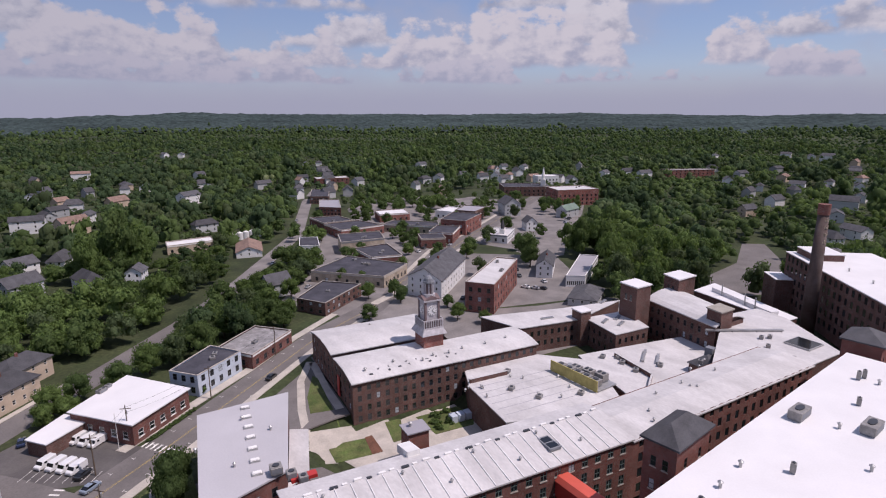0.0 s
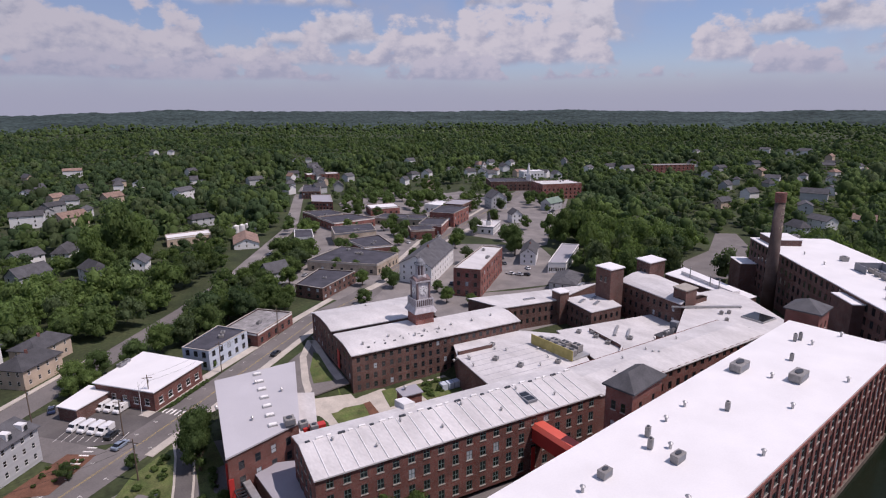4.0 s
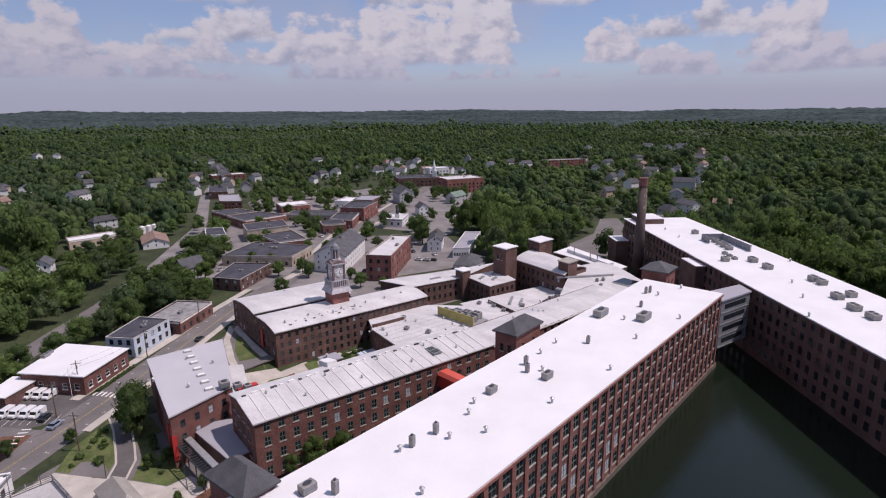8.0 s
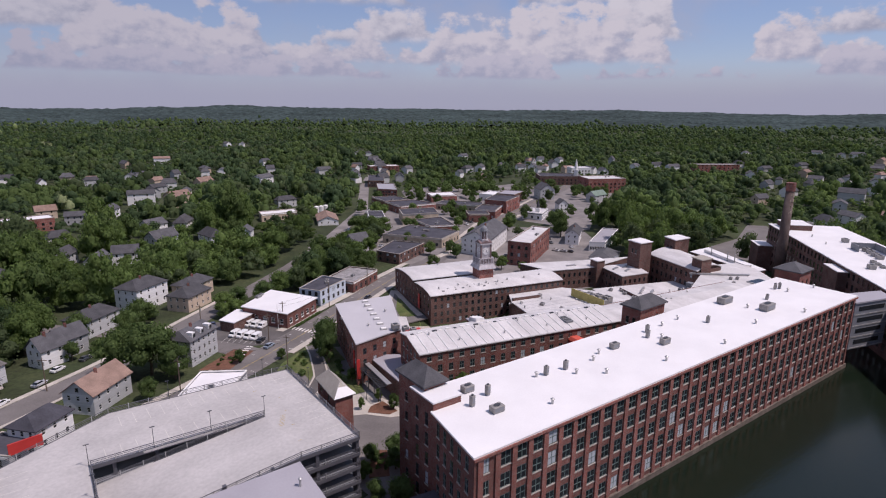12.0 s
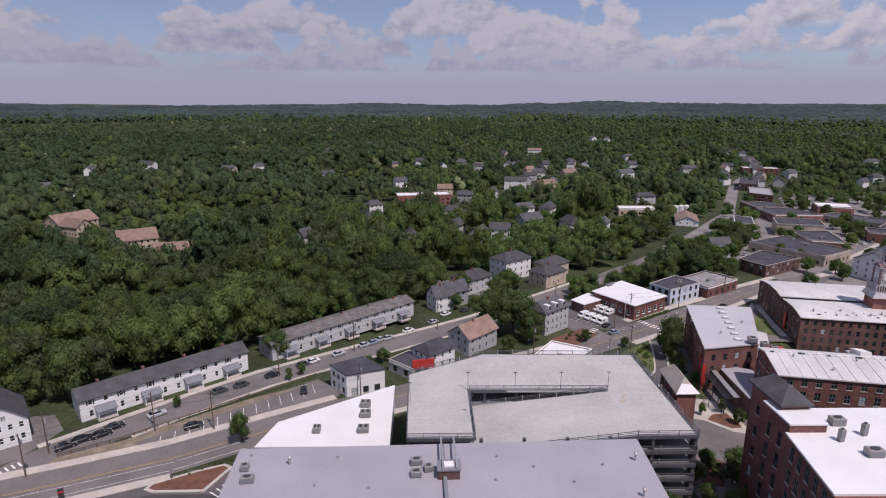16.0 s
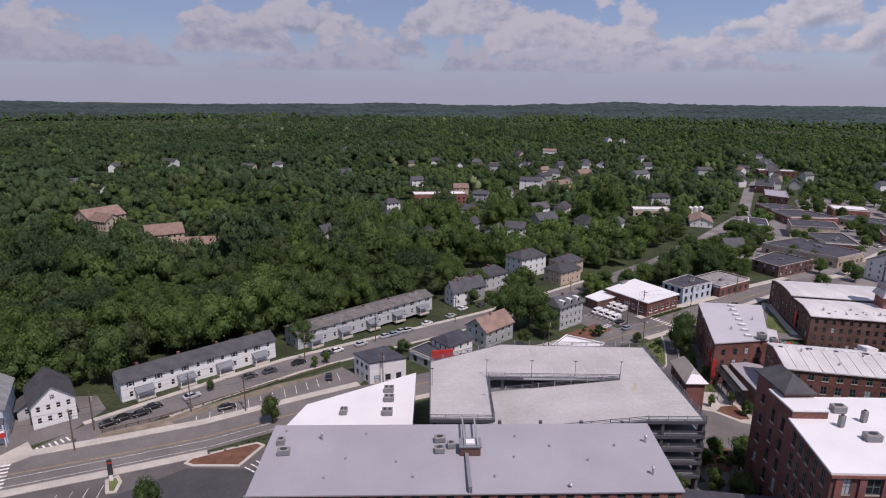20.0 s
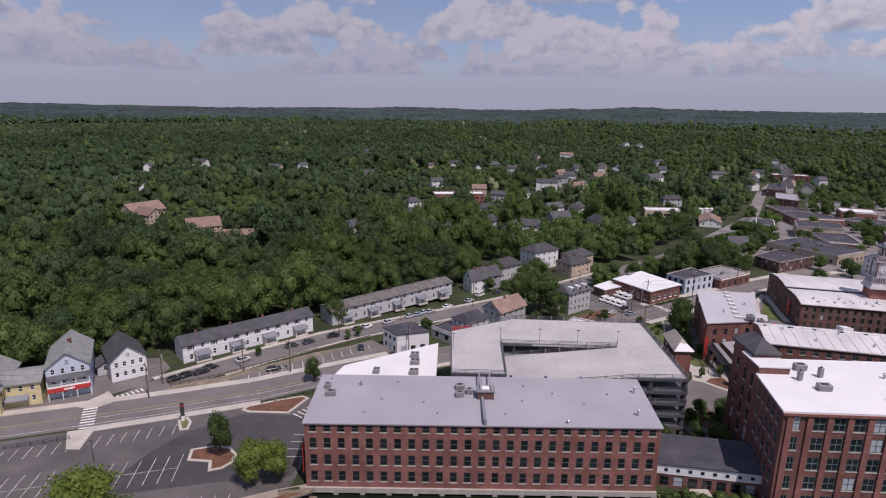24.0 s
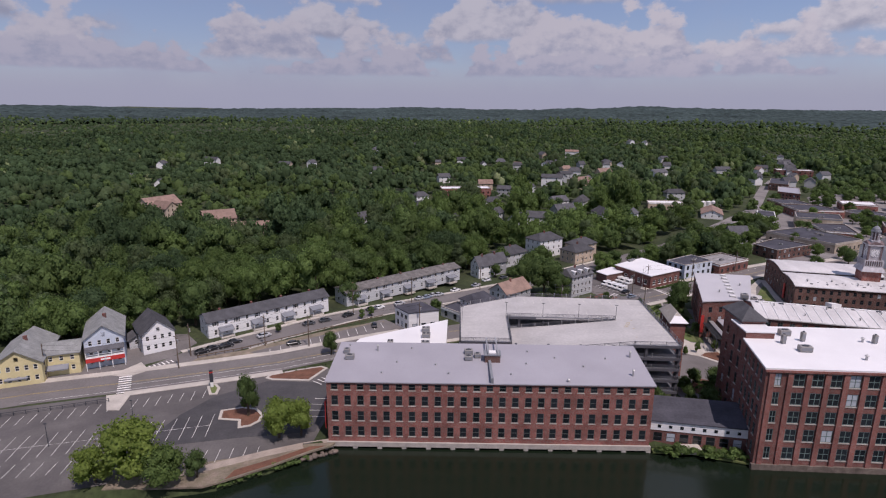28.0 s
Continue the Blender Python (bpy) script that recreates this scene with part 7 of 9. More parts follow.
for x, y, a_ in ((254.5, 79.5, 14), (258.5, 83.5, 14), (252.5, 84.5, 14), (270, 97, 10), (240, 99.5, -20)):
    t = thing("skylight", x, y, 8.0, a_, "long grey glazed skylight on a worn white roof", "skylight", "skylights of the brick wings")
    part("kerb", boxes((-2.4, 2.4, -0.6, 0.6, -0.05, 0.4)), GALV, t)
    for k in range(4):
        part("pane", boxes((-2.2 + 1.13 * k, -1.2 + 1.13 * k, -0.5, 0.5, 0.4, 0.46)), GREYPANEL, t)
for x, y, ln, a_ in ((270, 46, 24, -42), (243, 64, 9, 25), (244, 60, 7, 25)):
    t = thing("roof_duct", x, y, 11.05 if ln > 20 else 4.5, a_, "long grey sheet-metal duct lying on a roof", "duct")
    part("casing", boxes((-ln / 2, ln / 2, -0.4, 0.4, 0.15, 0.75)), GALV, t)
    for k in range(4):
        part("support", boxes((-ln / 2 + 0.5 + k * (ln - 1.2) / 3, -ln / 2 + 0.7 + k * (ln - 1.2) / 3, -0.5, 0.5, -0.05, 0.15)), DARKMETAL, t)
mo = thing("roof_monitor", 304, 60, 9.5, 62.4, "long low white roof monitor", "roof monitor")
part("box", boxes((-15, 15, -1.6, 1.6, 0, 1.5)), WHITEROOF, mo)
for x in (-8, -3, 9):
    bm = bmesh.new()
    tube(bm, (x, 1.9, 0), (x, 1.9, 4.5), 0.22, 0.2, 8)
    part("stack", bm, GALV, mo)
hp = house("hip-roofed brick pump house with small cupola", 249.2, 46.0, -8, 11.5, 7.2, 1, 2.6, DARKBRICK, SHINGLE, hip=3.2, cols=(0, 0), chimney=False, name="pump_house", storey=8.2)
part("cupola", boxes((4.6, 6.8, 2.4, 4.6, 10.6, 13.0)), GREYPANEL, hp)
sg = thing("skylight", 272.4, 30.1, 11.0, -10, "black glazed skylight with pale bars", "skylight")
part("frame", boxes((-3.9, 3.9, -3.7, 3.7, -0.1, 0.5)), GALV, sg)
for k in range(7):
    part("pane", boxes((-3.6 + 1.05 * k, -2.7 + 1.05 * k, -3.4, 3.4, 0.5, 0.58)), GLASS, sg)
# machines behind the timber screen
ts = thing("equipment_screen", 212.5, 68, 4.7, 84, "yellow boarded timber screen before rooftop coolers", "screen")
part("board_wall", boxes((-8.6, 8.6, -0.12, 0.12, 0.2, 3.4)), TIMBER, ts)
for k in range(8):
    part("post", boxes((-8.2 + 2.34 * k, -8.05 + 2.34 * k, -0.9, -0.12, 0, 3.0)), GALV, ts)
part("platform", boxes((-8.6, 8.6, -8.0, -0.4, 0.15, 0.5)), GALV, ts)
for k in range(5):
    roof_unit(214.3 + 0.25 * k, 61.8 + 3.1 * k, 5.2, 2.6, 2.4, 2.0, 84, 1)
for k in range(3):
    roof_unit(218.0, 62.5 + 4.2 * k, 5.2, 3.0, 2.6, 2.4 - 0.4 * k, 84, 2)
for x, y in ((232.9, 72), (236, 68.5), (233.7, 65.7), (231.9, 60.1), (240.4, 57.2), (203, 84), (196, 76), (208, 62), (198, 68)):
    roof_unit(x, y, 4.7 if x < 225 else 4.5, 1.8, 1.5, 1.0, 20)
for x, y in ((267.6, 40), (270, 38.5), (262, 36), (236.8, 44), (250, 33), (243, 38), (258, 28)):
    roof_unit(x, y, 11.0, 1.4, 1.2, 1.1, 15)
for x, y in AP(5, 4), AP(14, 5.5), AP(22, 3), AP(26, 4.5), AP(31, 4), AP(36, 5), AP(44, 5), AP(52, 6), AP(8, 30), AP(18, 36), AP(27, 31):
    roof_vent(x, y, 9.0, 0.8, 0.25)
for k in range(14):
    p = AP(6 + 2.0 * k + (k % 3) * 0.8, 2.0 + (k * 1.7) % 3.0)
    alone("roof_patch", boxes((-0.5, 0.5, -0.3, 0.3, 0, 0.14)), DARKMETAL, pose(*p, 8.75 + 0.12 * ((k * 1.7) % 3.0), 15, 0, -14 + 25 * (k % 4)), "dark loose patch on a worn white roof", "roof patch", "roof patches")
roof_unit(*AP(32, 24), 9.6, 3.0, 2.2, 1.2, -14, 2)

# ---- parking deck ----
deck = thing("parking_deck", 0, 0, 0, 0, "steel and concrete parking deck with pale open top level", "parking deck")
D_OUT = [(30, 21.9), (42.7, 21.5), (85.3, 20.4), (85.9, 56.2), (48.7, 58.4), (30.3, 48.2)]
DECK = 16.8
keep_clear(D_OUT, 5)
for q in ([(30, 21.9), (42.7, 21.5), (43.4, 39.9), (43.4, 55.4), (30.3, 48.2)], [(43.4, 39.9), (73.7, 38.6), (73.7, 56.9), (48.7, 58.4), (43.4, 55.4)],
          [(73.7, 20.7), (85.3, 20.4), (85.9, 56.2), (73.7, 56.9)]):
    bm = bmesh.new()
    prism(bm, q, DECK - 0.45, DECK)
    part("top_slab", bm, DECKTOP, deck)
# lower floors: their dark grey takes in the shade of the void between levels
for zz in (4.4, 7.5, 10.6, 13.5):
    bm = bmesh.new()
    prism(bm, D_OUT, zz - 0.4, zz)
    part("floor_slab", bm, GREYPANEL, deck)
bm = bmesh.new()
prism(bm, [(43.0, 21.5), (73.7, 20.7), (73.7, 38.5), (43.6, 39.0)], lambda x, y: 13.5 + (x - 43) * 0.1075 - 0.3, lambda x, y: 13.5 + (x - 43) * 0.1075)
part("ramp", bm, DECKTOP, deck)


RAILSTEEL = material("dark_galvanised_rail", (0.11, 0.11, 0.125), 0.5, metal=0.2, stain=0.15, stain_scale=0.6)


def railing(parent, a, b, z, posts=2.4, height=1.1, z2=None):
    a, b = Vector((*a, z)), Vector((*b, z if z2 is None else z2))
    d = b - a
    n = max(1, round(d.length / posts))
    run = math.hypot(d.x, d.y)
    bm = boxes((0, run, -0.05, 0.05, height - 0.1, height), (0, run, -0.03, 0.03, 0.35, 0.42), (0, run, -0.03, 0.03, 0.7, 0.77), (0, run, -0.13, 0.13, -0.62, 0.06))
    for v in bm.verts:
        v.co.z += d.z * v.co.x / run
    bm.transform(Matrix.Translation(a) @ Matrix.Rotation(math.atan2(d.y, d.x), 4, "Z"))
    rail = part("railing", bm, RAILSTEEL, parent)
    for i in range(n + 1):
        p = a + d * i / n
        attach("post", RAILPOST, rail, Matrix.Translation(p))
    return rail


RAILPOST = solid(boxes((-0.07, 0.07, -0.07, 0.07, 0, 1.25)), "post")
RAILPOST.materials.append(GALV)
for p, q in ((D_OUT[0], D_OUT[1]), ((73.7, 20.7), D_OUT[2]), (D_OUT[2], D_OUT[3]), (D_OUT[3], D_OUT[4]), (D_OUT[4], D_OUT[5]), (D_OUT[5], D_OUT[0]), ((42.9, 21.7), (43.5, 40.0)), ((43.5, 40.0), (73.7, 38.8))):
    railing(deck, p, q, DECK, 3.6)
for p, q in (((43.3, 21.5), (73.7, 20.7)), ((43.8, 38.8), (73.7, 38.3))):
    railing(deck, p, q, 13.5, 3.6, z2=DECK)
for zz in (4.4, 7.5, 10.6, 13.5):
    for p, q in ((D_OUT[1], D_OUT[2]), (D_OUT[2], D_OUT[3]), (D_OUT[0], D_OUT[1]), (D_OUT[5], D_OUT[0])):
        railing(deck, p, q, zz, 7.0)
col = solid(boxes((-0.3, 0.3, -0.3, 0.3, 0.5, 16.4)), "column")
col.materials.append(RAILSTEEL)
for x, y in [(30.8, 23 + 8 * k) for k in range(4)] + [(44 + 8.2 * k, 21.9 - 0.2 * k) for k in range(6)] + [(85.0, 22 + 8.4 * k) for k in range(5)] + [(52 + 8 * k, 57.2 - 0.4 * k) for k in range(4)]:
    attach("column", col, deck, Matrix.Translation((x, y, 0)))
for x in (47, 54, 61, 68):
    attach("column", col, deck, Matrix.Translation((x, 40.6, 0)))
for k in range(6):
    part("brace", boxes((84.9, 85.0, 22.4 + 5.6 * k, 22.5 + 5.6 * k, 0.6, 16.4)), RAILSTEEL, deck)
FADEDPAINT = material("faded_stall_paint", (0.56, 0.545, 0.50), 0.85, stain=0.12, stain_scale=0.6)
st_ = part("stall_lines", boxes(*[(50 + 2.6 * k, 50.09 + 2.6 * k, 51.2, 55.8, DECK, DECK + 0.006) for k in range(13)], *[(46 + 2.6 * k, 46.09 + 2.6 * k, 40.6, 44.8, DECK, DECK + 0.006) for k in range(11)], *[(30.8, 34.8, 24 + 2.6 * k, 24.09 + 2.6 * k, DECK, DECK + 0.006) for k in range(9)], *[(80.6, 85.0, 24 + 2.6 * k, 24.09 + 2.6 * k, DECK, DECK + 0.006) for k in range(12)]), FADEDPAINT, deck, "worn white stall lines")
yl_ = part("stall_lines", boxes(*[(75.5 + 1.1 * (k % 4), 76.2 + 1.1 * (k % 4), 26 + 6.0 * k, 26.12 + 6.0 * k, DECK, DECK + 0.007) for k in range(5)], *[(74.5 + 0.25 * k, 75.6 + 0.25 * k, 33 + 0.5 * k, 33.12 + 0.5 * k, DECK, DECK + 0.007) for k in range(8)]), YELLOW, deck, "faded yellow hatching")
yl_["kind"] = "stuff"
st_["kind"] = "stuff"
for x, y in ((43.2, 40.2), (53.5, 39.7), (63.5, 39.3), (73.9, 38.9), (42.9, 30), (30.6, 36), (60, 57.4), (80, 56.2)):
    t = thing("deck_lamp", x, y, DECK, 0, "slim dark lamp post on the parking deck", "lamp post", "lamp posts of the deck")
    bm = bmesh.new()
    tube(bm, (0, 0, 0), (0, 0, 4.2), 0.06, 0.045, 6)
    part("pole", bm, DARKMETAL, t)
    part("head", boxes((-0.42, 0.42, -0.1, 0.1, 4.15, 4.25)), DARKMETAL, t)
SL = [(92.4, 35.9), (93.2, 46.5), (89.4, 47.0), (88.25, 36.0)]
lodge = building("stair_house", "red brick stair house with tan roof and white hip", "stair house", SL, 1.0, 17.3, BRICK2, {2: ([(1.6, 2.8), (6.5, 7.7)], [(14.8, 16.9)])}, "dark", sills=False)
ridge_roof(lodge, SL, 17.3, 19.5, TANROOF, 0.45, 2.3)
bm = bmesh.new()
v = [bm.verts.new(p) for p in ((87.7, 35.45, 17.13), (93.0, 35.35, 17.13), (90.45, 37.9, 19.75), (90.4, 36.1, 17.2))]
for f in ((0, 1, 2), (0, 2, 3), (1, 3, 2), (0, 3, 1)):
    bm.faces.new([v[i] for i in f])
lp_ = part("white_hip", bm, WHITEROOF, lodge)
lp_.matrix_basis = Matrix.Translation(-lodge.matrix_world.translation)
for x, y, w in ((20, 49.9, 2.4), (20.3, 45.4, 2.4), (20.3, 39.1, 2.4), (10.2, 39.5, 1.6)):
    roof_unit(x, y, 8.0, w, 2.0, 1.3, 0, 2)
shop("low white-roofed store at the crossing", [(66, 84), (78, 80), (87, 90), (76, 97)], 3.2, WHITEWALL, WHITEROOF, (3, 2, 0, 2), 1, "dark", units=1, seed=31)
block("canopy_shed", "open van shed with white roof beside the depot", "shed", [(97, 132.6), (107, 138.8), (102.6, 145.7), (93.8, 138)], -1.4, 2.6, DARKBRICK, WHITEROOF, 0.3)
roof_unit(112, 148.5, 4.7, 2.6, 1.6, 0.9, 35, 2)
roof_unit(114, 150.5, 4.7, 1.6, 1.2, 0.8, 35, 1)

# ---- streets: walks, kerbs, markings ----
def offset_line(line, d):
    out = []
    for i, p in enumerate(line):
        a, b = Vector(line[max(i - 1, 0)]), Vector(line[min(i + 1, len(line) - 1)])
        n = (b - a).normalized()
        out.append((p[0] - n.y * d, p[1] + n.x * d))
    return out


def cut_line(line, lo, hi):
    return [p for p in line if lo <= p[0] <= hi]


def bars(name, rows, mat, lift, label, category="road marking"):
    """Painted marks: rows of x, y, turn, length, width, joined as one layer of paint on the road."""
    verts, faces = [], []
    for x, y, a, ln, w in rows:
        c, s = math.cos(radians(a)), math.sin(radians(a))
        k = len(verts)
        for u, v in ((-ln / 2, -w / 2), (ln / 2, -w / 2), (ln / 2, w / 2), (-ln / 2, w / 2)):
            px, py = x + c * u - s * v, y + s * u + c * v
            verts.append((px, py, gz(px, py) + lift))
        faces.append((k, k + 1, k + 2, k + 3))
    return alone(name, raw(name, verts, faces, mat), None, label=label, category=category, kind="stuff")


strip("pavement", offset_line(cut_line(MAIN, -85, 20), 7.2), 2.6, CONCRETE, 0.18, label="pale concrete pavement along the main road", thick=0.3)
strip("pavement", offset_line(cut_line(MAIN, -62, -22), -6.9), 2.4, CONCRETE, 0.18, label="pale concrete pavement beside the parking lot", thick=0.3)
strip("pavement", offset_line(cut_line(MAIN, 14, 84), -7.2), 2.2, CONCRETE, 0.18, label="pale concrete pavement by the deck", thick=0.3)
strip("pavement", offset_line(cut_line(MAIN, 50, 86), 7.2), 2.2, CONCRETE, 0.18, label="pale concrete pavement by the houses", thick=0.3)
strip("pavement", [(110.5, 124.5), (132, 137), (152, 148), (176, 163.5), (200, 176)], 3.0, CONCRETE, 0.18, label="pale concrete pavement before the shops", thick=0.3)
strip("pavement", [(106, 104), (123, 114), (147, 130), (176, 149), (205, 163)], 2.4, CONCRETE, 0.18, label="pale concrete pavement along the mill", thick=0.3)
strip("pavement", offset_line(UPPER[1:8], 5.6), 1.8, CONCRETE, 0.18, label="pale concrete pavement before the row houses", thick=0.3)
strip("pavement", offset_line(UPPER[2:6], -5.2), 1.0, CONCRETE, 0.16, label="narrow concrete kerb of the side street", thick=0.3)
strip("pavement", [(219, 176), (250, 188.5), (268, 208)], 4.0, CONCRETE, 0.16, label="brick-toned pavement at the town corner", thick=0.3)
strip("pavement", [(258, 205), (300, 236), (345, 256), (420, 296)], 2.6, CONCRETE, 0.16, label="pale pavement of the main street", thick=0.3)
strip("pavement", [(262, 198), (303, 220), (350, 243)], 2.6, CONCRETE, 0.16, label="pale pavement of the main street", thick=0.3)
# the verge between the two streets, with guard rail
patch("verge", [(-48, 38), (-30, 46), (-12, 58), (6, 70), (4, 76), (-12, 66.5), (-36, 47.5), (-47, 42)], DIRT, 0.08, label="dry worn verge between two streets")
patch("verge", [(-62, 38.5), (-66, 30), (-61, 29), (-57, 33.5)], CONCRETE, 0.12, label="pale concrete traffic island")
patch("pavement", [(-27, 43.5), (-8, 53), (5, 63), (8.5, 69), (3.5, 75.5), (-11, 63.5), (-33, 46.5)], ASPHALT, 0.12, label="asphalt parking strip with angled stalls")
# lot islands
for q, lab in (([(-23.2, 29.6), (-21.1, 28.6), (-10.8, 28.4), (-7.4, 36.4), (-9.5, 37.6), (-15.1, 35.3), (-22.4, 31.6)], "kerbed planting island with bark mulch"), ([(-28.6, 12.2), (-27.6, 7.9), (-22.7, 7.5), (-21.6, 4.2), (-18.9, 5.2), (-17.3, 7.6), (-17.6, 10.6), (-20.0, 13.2), (-23.7, 13.9)], "round tree island with bark mulch"), ([(-37.0, 24.2), (-34.6, 19.8), (-32.6, 20.2), (-33.2, 23.7), (-35.1, 25.9)], "small grass island with a sign")):
    patch("island_kerb", q, CONCRETE, 0.20, label="concrete kerb of a parking island")
    patch("planting_bed", grown(q, -0.7), MULCH if "mulch" in lab else GRASS, 0.235, label=lab)
patch("planting_bed", [(-40, -18.2), (-21, -16.8), (-17.6, -15.0), (-10.0, -10.0), (-2.5, -4.3), (1.5, -1.9), (2.0, -0.8), (-4, -1.6), (-19, -7.4), (-40, -13.8)], DIRT, 0.10, label="bare gravelly pond bank with worn path")
patch("planting_bed", [(-17.4, -14.4), (-9.8, -9.4), (-2.4, -3.7), (0.2, -2.2), (-3.2, -2.6), (-9.0, -6.8), (-16.6, -11.4)], MULCH, 0.17, label="bark mulch bed on the pond bank")
strip("path", [(-34, -15.2), (-24, -11.6), (-12.3, -5.6), (-5, -2.4), (0.6, -0.6)], 2.2, PATHDUST, 0.2, label="pale trodden path on the pond bank")
# garden court and entrance lawns
patch("pavement", [(150.5, 97), (162.5, 101), (176, 97.5), (190.6, 94), (189, 84), (186, 74), (172, 76), (153, 80)], CONCRETE, 0.0, label="pale concrete court between mill wings", height=lambda x, y: -4.50)
patch("pavement", [(146.5, 104), (161.2, 102), (160.8, 98.5), (153, 96), (150, 90), (147, 92)], CONCRETE, 0.12, label="pale concrete walk down to the mill court", height=land, step=2.5)
for q in ([(151.6, 98.4), (161.0, 94.9), (158.2, 87.6), (149.6, 90.3)], [(169.4, 98.0), (174.0, 97.0), (168.3, 87.8), (165.4, 88.4)]):
    patch("lawn", q, GRASS, 0.0, label="mown green lawn in the mill court", height=lambda x, y: -4.44)
patch("planting_bed", [(161.0, 95.2), (163.1, 95.0), (161.0, 86.9), (158.2, 87.6)], MULCH, 0.0, label="narrow mulch bed in the mill court", height=lambda x, y: -4.40)
patch("planting_bed", [(177.5, 94.6), (190, 91.6), (190.4, 85), (187, 81.2), (176, 84.2)], GRASS, 0.0, label="planted court garden with shrubs", height=lambda x, y: -4.42)
patch("lawn", [(94.9, 90.9), (96.9, 93.2), (100.7, 98), (107.4, 102), (112.2, 104.5), (109.4, 95.6), (105.6, 85), (100.7, 79.4)], GRASS, 0.09, label="green bank with shrubs by the road")
patch("lawn", [(104.2, 73.9), (107.9, 65.8), (111.9, 65.4), (114, 71.1), (116.4, 79), (121, 106.5), (115.6, 104), (114.2, 98), (109.8, 81)], GRASS, 0.09, label="green bank with shrubs below the brick hall")
strip("path", [(114.3, 105.5), (112.4, 98.2), (108.6, 87.5), (106.4, 82), (101.8, 76.2), (96, 71.4), (93, 67)], 3.6, NEWASPHALT, 0.12, label="dark curving footpath with pale kerbs")
for d in (-2.0, 2.0):
    strip("kerb", offset_line([(114.3, 105.5), (112.4, 98.2), (108.6, 87.5), (106.4, 82), (101.8, 76.2), (96, 71.4), (93, 67)], d), 0.5, CONCRETE, 0.2, label="pale kerb of the footpath")
patch("pavement", [(84, 88), (94.6, 90.4), (100.6, 79.2), (104.0, 73.7), (107.8, 65.4), (112.9, 65), (114.6, 56), (114.8, 47), (110, 48.8), (105.6, 54), (97, 58), (94, 66), (88, 74)], CONCRETE, 0.10, label="pale concrete plaza before the entrance")
patch("planting_bed", [(106.5, 54.5), (110.5, 50.2), (113.3, 50.5), (113, 57.5), (108.8, 56.8)], MULCH, 0.22, label="small mulched island in the plaza")
patch("planting_bed", [(92, 29), (98, 38), (101, 36), (96, 27)], MULCH, 0.16, label="mulched shrub bed by the mill")
patch("planting_bed", [(72.6, 0.8), (92, -2.2), (92.6, -4.6), (86, -2.6), (80, -0.6), (72.6, -0.6)], GRASS, 0.1, height=lambda x, y: 0.5, label="overgrown bank at the link building")
patch("planting_bed", [(78, 108), (92, 118), (97, 113), (86, 103)], MULCH, 0.1, label="mulched front garden with small shrubs")

patch("pavement", [(-41, -4.5), (-20, 0.5), (-3.5, 3.5), (-1.6, 21), (-6, 27.6), (-22, 28), (-33, 19), (-37.5, 10)], FRESHASPHALT, 0.06, label="fresh dark asphalt on part of the parking lot")
patch("pavement", [(-60.5, 18.5), (-56.3, 11.4), (-53.3, 11.5), (-54.8, 20.3)], CONCRETE, 0.2, label="pale concrete ramp from the crossing into the lot")
# road paint
rows_w, rows_y = [], []


def along(line, start, step, d, length, width, turn=0.0, until=1e9):
    out, run = [], -start
    for p, q in zip(line, line[1:]):
        a, b = Vector(p), Vector(q)
        ln = (b - a).length
        u = (b - a) / ln
        k = 0
        while True:
            s = k * step - (run % step) if run >= 0 else -run + k * step
            if s > ln:
                break
            if s >= 0:
                c = a + u * s + Vector((-u.y, u.x)) * d
                out.append((c.x, c.y, math.degrees(math.atan2(u.y, u.x)) + turn, length, width))
            k += 1
        run += ln
    return out


rows_y += along(MAIN, 0, 3.0, 0.16, 3.05, 0.12) + along(MAIN, 0, 3.0, -0.16, 3.05, 0.12)
rows_w += [r for r in along(MAIN[1:12], 0, 6.4, 3.7, 0.9, 0.11) + along(MAIN[1:12], 0, 6.4, 4.2, 1.1, 0.11, 90) if r[0] > 72]
rows_w += along(MAIN[7:12], 0, 6.4, -3.7, 0.9, 0.11) + along(MAIN[7:12], 0, 6.4, -4.2, 1.1, 0.11, 90)
rows_w += along(MAIN[1:6], 0, 3.0, -4.6, 3.05, 0.12)
rows_w += along(MAIN[2:6], 0, 3.0, -1.6, 3.05, 0.12)
for k in range(8):
    c = Vector((-61.4, 29.2)).lerp(Vector((-57.2, 20.4)), k / 7)
    rows_w.append((c.x, c.y, 20, 3.2, 0.6))
for k in range(9):
    c = Vector((116, 124)).lerp(Vector((121.2, 114)), k / 8)
    rows_w.append((c.x, c.y, 32, 2.6, 0.55))
for k in range(6):
    c = Vector((91.5, 111)).lerp(Vector((97, 117)), k / 5)
    rows_w.append((c.x, c.y, -45, 2.4, 0.5))
for k in range(7):
    c = Vector((-58.5, 34.5)).lerp(Vector((-53.5, 39.5)), k / 6)
    rows_w.append((c.x, c.y, -40, 2.2, 0.4))
# stalls of the pond lot
for k in range(20):
    c = Vector((-84, 2.2)).lerp(Vector((-36, 20.3)), k / 19)
    rows_w.append((c.x, c.y, 100, 4.6, 0.10))
for r, (p, q, n, ln) in enumerate((((-74, -7.2), (-28.5, 5.5), 18, 9.6), ((-70, -14.5), (-14, -5.2), 22, 4.6))):
    for k in range(n):
        c = Vector(p).lerp(Vector(q), k / (n - 1))
        rows_w.append((c.x, c.y, 100 if r == 0 else 96, ln, 0.09))
rows_w.append((-51, -0.9, 15.6, 47, 0.08))
for k in range(4):
    rows_w.append((-4.5, 10 + 2.9 * k, 0, 5.0, 0.14))
